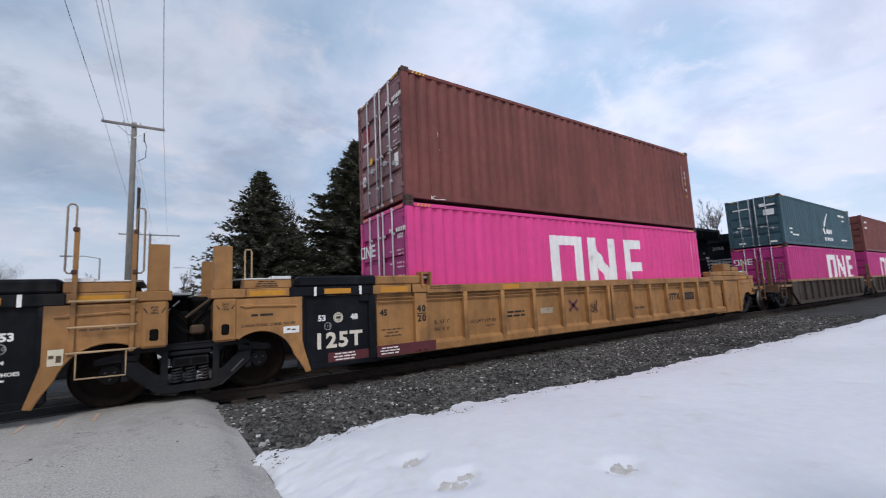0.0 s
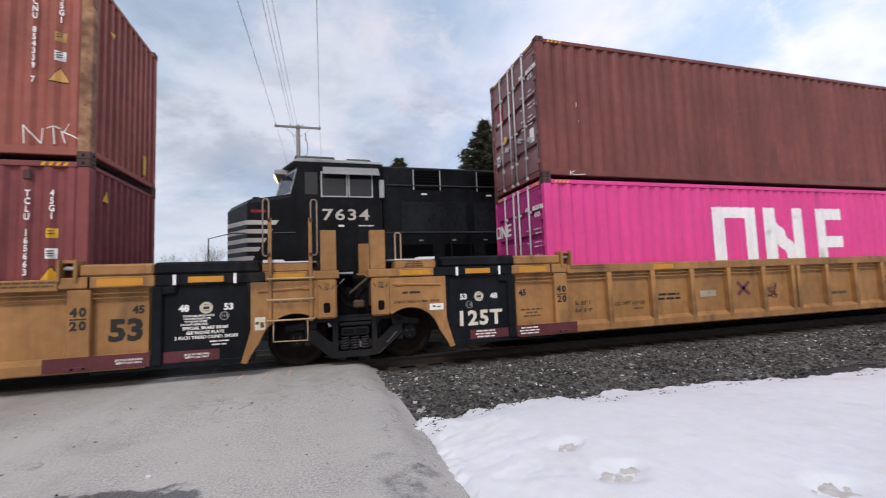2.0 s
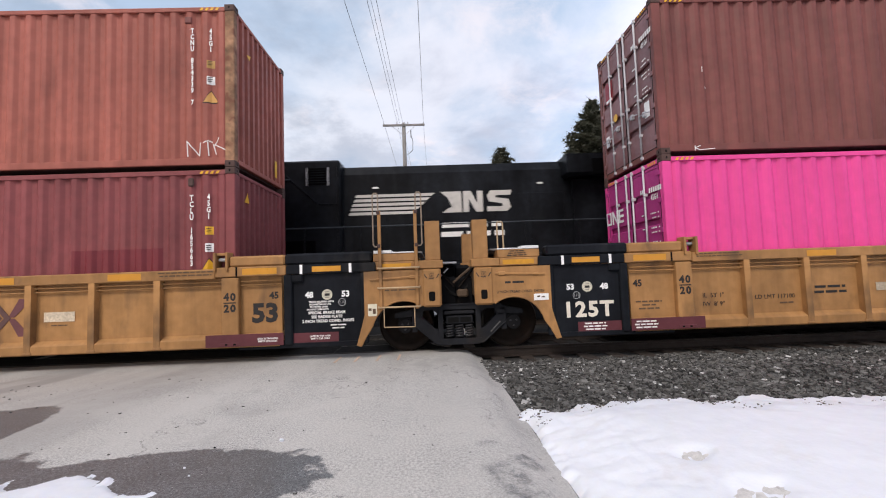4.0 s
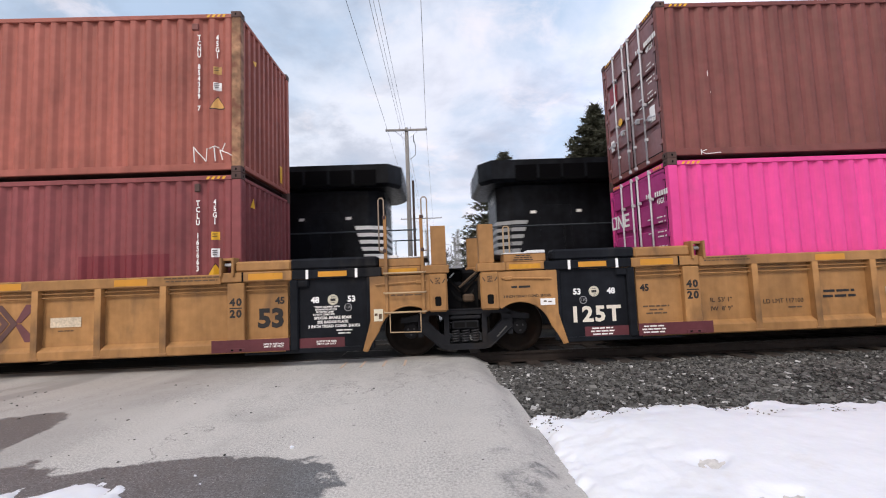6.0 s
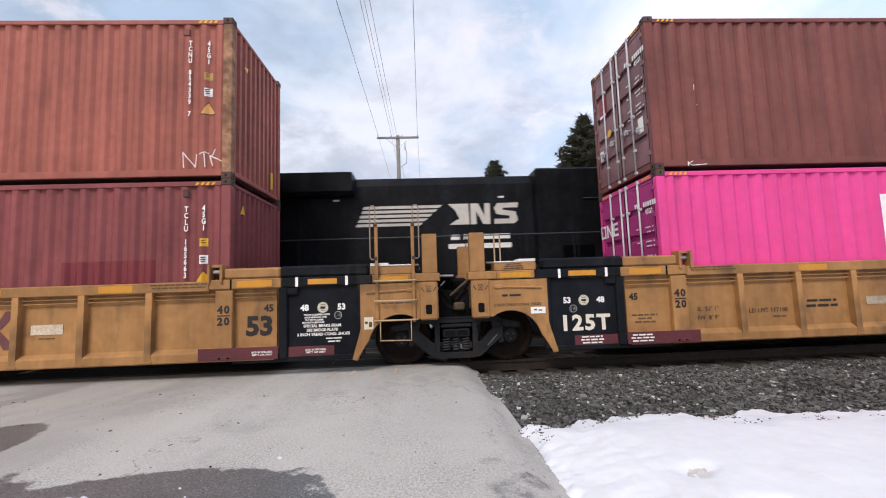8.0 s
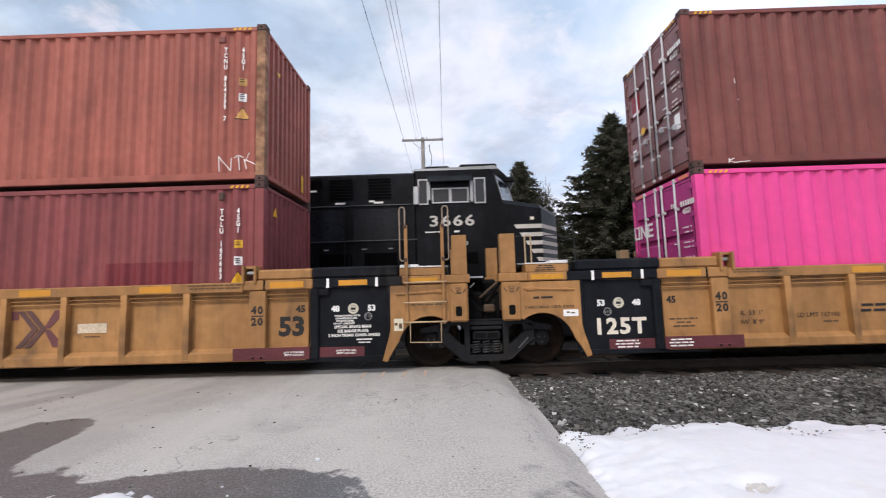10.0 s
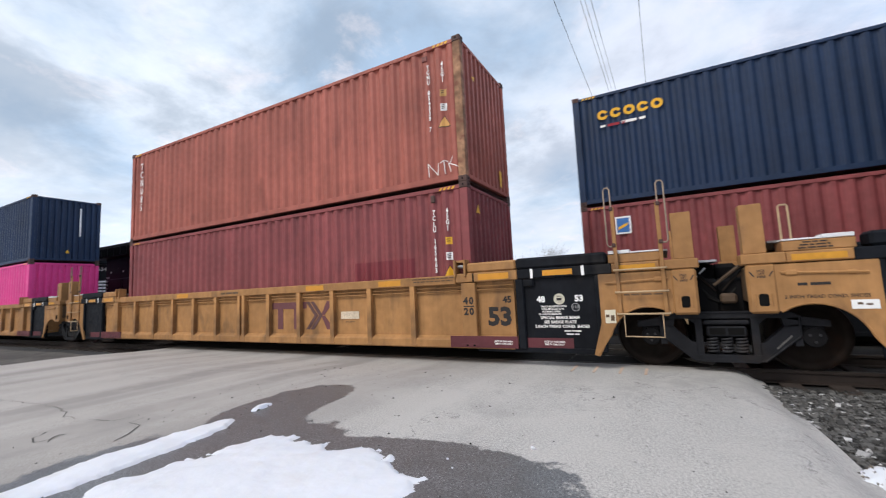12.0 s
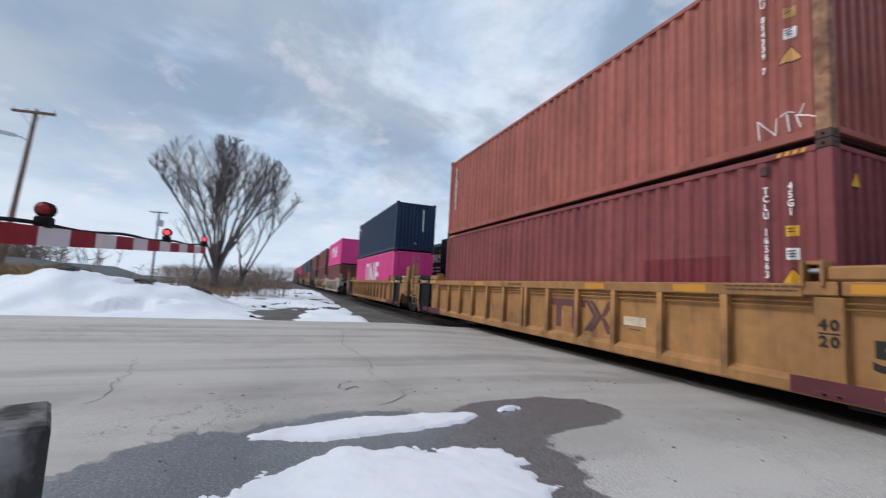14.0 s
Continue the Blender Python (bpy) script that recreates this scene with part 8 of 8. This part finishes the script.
def domed_tree(x, y, height, half, seed, label, limbs=8, lean=(0.0, 0.0), twig=0.0026, r0=0.026):
    """A leafless tree whose limbs fan out from a low fork and fill a rounded crown with fine twigs."""
    rr = random.Random(seed)
    t = thing("bare_tree", label, "tree", pose(x, y, -0.35))
    fork = height * 0.16
    part("trunk", Shape().tube([(0, 0, 0), (0.03, 0.02, fork * 0.5), (lean[0] * 0.12, lean[1] * 0.12, fork * 1.15)], height * r0, 10, height * r0 * 0.8), bark, t, smooth=True)
    mid = Vector((lean[0] * 0.7, lean[1] * 0.7, height * 0.68))

    def room(p, d):
        """The way left from p along d to the crown's outline."""
        size = Vector((half, half, height * 0.34))
        o = Vector([(a - b) / c for a, b, c in zip(p, mid, size)])
        v = Vector([a / c for a, c in zip(d, size)])
        A, B, C = v.dot(v), o.dot(v), o.dot(o) - 1
        q = B * B - A * C
        return max(0.0, (-B + math.sqrt(q)) / A) if q > 0 else 0.0

    def grow(s, p, d, length, r, level):
        n = (3, 4, 5)[min(level, 2)]
        pts, q, dd = [p], p.copy(), d.normalized()
        for k in range(n):
            dd = (dd + Vector((rr.uniform(-0.2, 0.2), rr.uniform(-0.2, 0.2), rr.uniform(-0.06, 0.20)))).normalized()
            q = q + dd * (length / n)
            pts.append(q.copy())
        s.tube(pts, r, (3, 4, 5)[min(level, 2)], max(r * 0.3, twig * 0.6), caps=False)
        if level == 0:
            return
        for k in range(6):
            u = 0.15 + 0.84 * (k + rr.random()) / 6
            i = min(int(u * n), n - 1)
            b = pts[i].lerp(pts[i + 1], u * n - i)
            ax = (pts[i + 1] - pts[i]).normalized()
            side = Vector((rr.uniform(-1, 1), rr.uniform(-1, 1), rr.uniform(-0.3, 0.6)))
            side = (side - ax * side.dot(ax)).normalized()
            nd = (ax + side * rr.uniform(0.40, 0.75) + Vector((0, 0, 0.18))).normalized()
            want = min(length * rr.uniform(0.35, 0.62), room(b, nd) * rr.uniform(0.85, 1.12))
            if want > 0.12:
                grow(s, b, nd, want, max(r * 0.45, twig), level - 1)

    for k in range(limbs):
        a = 6.283 * (k + rr.uniform(-0.25, 0.25)) / limbs * 2.4
        tilt = (0.12, 0.50, 0.32, 0.66)[k % 4] * rr.uniform(0.85, 1.1)
        base = Vector((lean[0] * 0.1, lean[1] * 0.1, fork * rr.uniform(0.75, 1.1)))
        d = Vector((math.cos(a) * tilt + lean[0] * 0.1, math.sin(a) * tilt + lean[1] * 0.1, 1)).normalized()
        end = base + d * max(room(base + d * fork, d) + fork, height * 0.4)
        s = Shape()
        n = 8
        pts = []
        for j in range(n + 1):
            u = j / n
            p = base.lerp(end, u) + Vector((0, 0, height * 0.055 * math.sin(3.14 * u) * tilt))
            pts.append(p + Vector((rr.uniform(-1, 1), rr.uniform(-1, 1), 0)) * 0.012 * height * (u > 0) * (0.4 + u))
        r = height * rr.uniform(0.0075, 0.0115)
        s.tube(pts, r, 6, twig, caps=False)
        for j in range(12):
            u = 0.40 + 0.59 * (j + rr.random()) / 12
            i = min(int(u * n), n - 1)
            b = pts[i].lerp(pts[i + 1], u * n - i)
            ax = (pts[i + 1] - pts[i]).normalized()
            side = Vector((rr.uniform(-1, 1), rr.uniform(-1, 1), rr.uniform(-0.1, 0.5)))
            side = (side - ax * side.dot(ax)).normalized()
            nd = (ax + side * rr.uniform(0.35, 0.65)).normalized()
            want = min(height * (0.36 - 0.22 * u) * rr.uniform(0.7, 1.2), room(b, nd) * rr.uniform(0.85, 1.1))
            if want > 0.15:
                grow(s, b, nd, want, r * (0.55 - 0.3 * u), 2)
        part("limb", s, bark, t)
    return t


def spruce(x, y, height, seed, label):
    rr = random.Random(seed)
    t = thing("spruce", label, "tree", pose(x, y, -0.35))
    part("trunk", Shape().tube([(0, 0, 0), (0, 0, height)], height * 0.02, 8, 0.02), bark, t)
    vs, fs = [], []
    z = height * 0.06
    while z < height * 0.995:
        f = 1 - z / height
        reach = (height * 0.53 * (f ** 0.78) + 0.05) * rr.uniform(0.88, 1.10)
        n = int(8 + 16 * f)
        for k in range(n):
            a = 2 * math.pi * (k + rr.random()) / n
            L_ = reach * rr.uniform(0.72, 1.08)
            droop = rr.uniform(0.10, 0.38)
            m = max(5, int(L_ * 8))
            for j in range(m):
                q = (j + rr.random()) / m
                d = L_ * q
                c = Vector((d * math.cos(a), d * math.sin(a), z - droop * d + 0.20 * L_ * q * q + rr.uniform(-0.16, 0.16)))
                for e in range(5):
                    w = (0.14 + 0.24 * (1 - 0.6 * q)) * height / 11
                    b = a + rr.uniform(-1.1, 1.1)
                    out = Vector((math.cos(b), math.sin(b), rr.uniform(-0.5, 0.55))) * w * rr.uniform(1.0, 2.0)
                    acr = Vector((-math.sin(b), math.cos(b), rr.uniform(-0.5, 0.5))) * w * 0.40
                    i0 = len(vs)
                    vs.extend([c - acr, c + out * 0.5 + acr * 0.4, c + out, c + acr])
                    fs.append((i0, i0 + 1, i0 + 2, i0 + 3))
        z += height * 0.016 + 0.095
    me = bpy.data.meshes.new("crown")
    me.from_pydata([tuple(v) for v in vs], [], fs)
    me.materials.append(needles)
    part("crown", me, needles, t)
    return t


def brush(name, spots, label, seed, mat=None, hmin=1.5, hmax=3.5, per=60, spread=2.0):
    """Winter brush: many thin upright twigs, in one mesh."""
    rr = random.Random(seed)
    vs, fs = [], []
    for x, y in spots:
        for k in range(per):
            bx, by = x + rr.gauss(0, spread), y + rr.gauss(0, spread)
            h = rr.uniform(hmin, hmax)
            lean_ = (rr.uniform(-0.35, 0.35) * h, rr.uniform(-0.35, 0.35) * h)
            a = rr.uniform(0, 3.14)
            w = 0.012 * h + 0.008
            i0 = len(vs)
            cx, cy = math.cos(a) * w, math.sin(a) * w
            vs += [(bx - cx, by - cy, -0.4), (bx + cx, by + cy, -0.4), (bx + lean_[0] * 0.5 + cx * 0.7, by + lean_[1] * 0.5 + cy * 0.7, h * 0.55), (bx + lean_[0], by + lean_[1], h), (bx + lean_[0] * 0.5 - cx * 0.7, by + lean_[1] * 0.5 - cy * 0.7, h * 0.55)]
            fs.append(tuple(range(i0, i0 + 5)))
            for e in range(3):
                q = rr.uniform(0.3, 0.85)
                p0 = (bx + lean_[0] * q, by + lean_[1] * q, h * q)
                d = (rr.uniform(-0.4, 0.4) * h, rr.uniform(-0.4, 0.4) * h, rr.uniform(0.1, 0.35) * h)
                i0 = len(vs)
                vs += [(p0[0], p0[1], p0[2] - w), (p0[0] + d[0], p0[1] + d[1], p0[2] + d[2]), (p0[0] + 0.3 * w, p0[1] + 0.3 * w, p0[2] + w)]
                fs.append((i0, i0 + 1, i0 + 2))
    me = bpy.data.meshes.new(name)
    me.from_pydata(vs, [], fs)
    me.materials.append(mat or far_twigs)
    return tagged(new(name, me), label, "shrubs", kind="stuff")


def crossing_gate():
    """The lowered gate arm across the road, on its mast beside the road."""
    t = thing("crossing_gate", "lowered crossing gate arm with red and white stripes and lamps", "crossing gate", pose(2.1, -7.9, -0.1))
    part("mast", Shape().tube([(0, 0, 0), (0, 0, 3.4)], 0.07, 12), galv, t)
    part("base", Shape().box(-0.3, 0.3, -0.3, 0.3, 0, 0.25, 0.03), concrete_old, t)
    part("mechanism", Shape().box(-0.3, 0.3, -0.05, 0.40, 0.9, 1.6, 0.04), galv, t)
    x_tip = -10.0
    zat = lambda x: 1.445 + 0.05 * (-x - 5.77)
    yat = lambda x: 0.60 - 0.06 * (x + 6.1)
    x = 0.2
    k = 0
    while x > x_tip + 0.01:
        x1 = max(x - 0.33, x_tip)
        h = 0.062 - 0.012 * (0.2 - x) / 10.2
        s = Shape()
        vs = []
        for xx in (x, x1):
            for dy, dz in ((-0.02, -h), (0.02, -h), (0.02, h), (-0.02, h)):
                vs.append((xx, yat(xx) + dy, zat(xx) + dz))
        s.add(vs, [(0, 1, 2, 3), (7, 6, 5, 4), (0, 4, 5, 1), (1, 5, 6, 2), (2, 6, 7, 3), (3, 7, 4, 0)])
        part("arm_stripe", s, gate_red if k % 2 == 0 else gate_white, t)
        x, k = x1, k + 1
    part("arm_cable", Shape().tube([(xx, yat(xx), zat(xx) + 0.065 + 0.01 * math.sin(xx * 5)) for xx in frange(0.2, -9.9, 60)], 0.012, 5), rubber, t)
    for xx, lit in ((-6.15, False), (-8.3, True), (-9.95, True)):
        z = zat(xx) + 0.07
        lamp = part("arm_lamp", Shape().box(xx - 0.045, xx + 0.045, yat(xx) - 0.035, yat(xx) + 0.035, z - 0.02, z + 0.045, 0.01).tube([(xx - 0.025, yat(xx), z + 0.085), (xx + 0.025, yat(xx), z + 0.085)], 0.045, 14), rubber, t, "gate arm lamp with red lens")
        for sx in (-1, 1):
            part("lens", Shape().tube([(xx + sx * 0.026, yat(xx), z + 0.085), (xx + sx * 0.042, yat(xx), z + 0.085)], 0.026 if lit else 0.039, 14, 0.022), red_lamp if lit else red_lens, lamp, smooth=True)


def small_structures():
    s = Shape().box(-0.22, 0.22, -0.16, 0.16, 0, 0.762, 0.012)
    o = thing("concrete_post", "stained old concrete post with a chipped top", "post", pose(-2.60, -6.83, -0.03, 0, 0, -68))
    part("shaft", s, concrete_old, o)
    for x, y, w, d, h, lab in ((-56, -24.8, 12, 7, 0.8, "low pale shed with a dark roof far off"), (-62, -34, 14, 8, 1.2, "low pale house far beyond the road")):
        t = thing("shed", lab, "building", pose(x, y, -0.4))
        part("wall", Shape().box(-w / 2, w / 2, -d / 2, d / 2, 0, h), shed_wall, t)
        part("roof", Shape().prism_x([(-d / 2 - 0.4, h), (d / 2 + 0.4, h), (0, h + 1.25)], -w / 2 - 0.4, w / 2 + 0.4), shed_roof, t)
        for xx in (-w * 0.25, w * 0.2):
            part("window", Shape().box(xx - 0.5, xx + 0.5, d / 2, d / 2 + 0.03, 0.3, h - 0.1), glass, t)


def trees():
    spruce(6.0, 28.0, 12.4, 1, "dark green spruce behind the tracks")
    spruce(14.6, 29.0, 16.8, 2, "tall dark green spruce behind the tracks")
    spruce(10.0, 34.0, 9.5, 5, "smaller dark spruce between the tall ones")
    domed_tree(-33.0, -10.2, 11.0, 4.8, 11, "large bare deciduous tree beside the line", limbs=14)
    domed_tree(-35.5, -9.0, 9.2, 2.5, 12, "smaller leaning bare tree beside the big one", limbs=4, lean=(0.2, 3.2), r0=0.022)
    bare_tree(-34.0, -11.6, 5.6, 14, "slender crooked bare tree beside the big one", trunks=2, levels=3, lean=(0.0, 0.12), fine=0.8)
    tree_a = bare_tree(67.2, 20.0, 14.0, 13, "bare tree behind the passing train", levels=4)
    copy_thing(tree_a, pose(10.6, 37.0, -0.35, 0, 0, 40) @ Matrix.Scale(0.94, 4))
    rr = random.Random(8)
    tree_b = bare_tree(-28.8, 110.0, 10.2, 21, "far bare tree with a wide domed crown", trunks=9, levels=3, fine=0.42)
    copy_thing(tree_b, pose(-37.8, 113, -0.35, 0, 0, 130) @ Matrix.Scale(0.84, 4))
    for x, y, k in ((-52, 100, 1.1), (-64, 92, 1.0), (-15, 125, 0.8), (4, 130, 0.9), (-80, 85, 1.1), (18, 118, 0.9), (75, 34, 0.9)):
        copy_thing(tree_a, pose(x, y, -0.35, 0, 0, rr.uniform(0, 360)) @ Matrix.Scale(k, 4))
    brush("brush", [(-37 - 2.6 * k, -12 + 0.30 * k + rr.uniform(-2, 2)) for k in range(16)], "leafless brown brush along the line", 3, hmin=0.6, hmax=2.0, per=50)
    brush("brush", [(-34 + rr.uniform(-2.5, 2), -9.0 + rr.uniform(-2.8, 2.6)) for k in range(16)] + [(-56 + rr.uniform(-4, 4), -7.5 + rr.uniform(-2.5, 2.0)) for k in range(14)], "brown thicket round the feet of the bare trees", 9, hmin=0.4, hmax=1.35, per=20, spread=0.8)
    brush("far_brush", [(-90 + 7 * k, 118 + rr.uniform(-8, 8)) for k in range(26)], "far leafless woods on the horizon", 4, hmin=3, hmax=7, per=80, spread=4)
    brush("far_brush", [(-150 - 12 * k, -6 - 5 * k + rr.uniform(-8, 8)) for k in range(14)] + [(-70 - 5 * k, -40 - 3 * k) for k in range(10)], "far leafless woods beyond the snow", 6, hmin=3, hmax=7, per=80, spread=5)
    brush("dry_grass", [(-25 - 1.2 * k, -9.5 - 3.5 * rr.random() + 0.12 * k) for k in range(14)] + [(-26 + rr.uniform(-3, 3), -19 + rr.uniform(-3, 3)) for k in range(14)], "dead brown grass poking out beside the snow", 5, grass_dry, 0.15, 0.6, 80, 0.9)
    brush("dry_grass", [(-25.5 + rr.uniform(-2, 2), -16.8 + rr.uniform(-1.6, 1.6)) for k in range(14)], "tall dead brown grass behind the snow bank", 15, grass_dry, 0.6, 1.35, 90, 0.6)


build_ground()
build_track()
near_cars()
near_stacks()
poles_and_wires()
trees()
crossing_gate()
small_structures()
LOCO_A, LOCO_B, BOX_TOP, BOX_LOW, FAR_CAR, BOGIE_A, BOGIE_B = passing_train()


def motions():
    """The passing train rolls towards -x, gaining a little speed."""
    gone = ((0, 0.0), (1.5, -7.15), (3.5, -16.95), (7, -34.35), (9.5, -46.85), (12, -59.45), (14, -69.55))
    for ob, x0, z, turn in ((LOCO_A, 6.94, 0, 0), (LOCO_B, 51.74, 0, 180), (BOX_TOP, 57.03 + LENGTH / 2, TOP - 0.035, 0), (BOX_LOW, 57.03 + LENGTH / 2, BOT - 0.04, 0),
                            (FAR_CAR, 53.18, 0, 0), (BOGIE_A, 54.33, RAIL, 0), (BOGIE_B, 73.03, RAIL, 0)):
        walk(ob, [(t, pose(x0 + d, FAR, z, 0, 0, turn)) for t, d in gone])


motions()
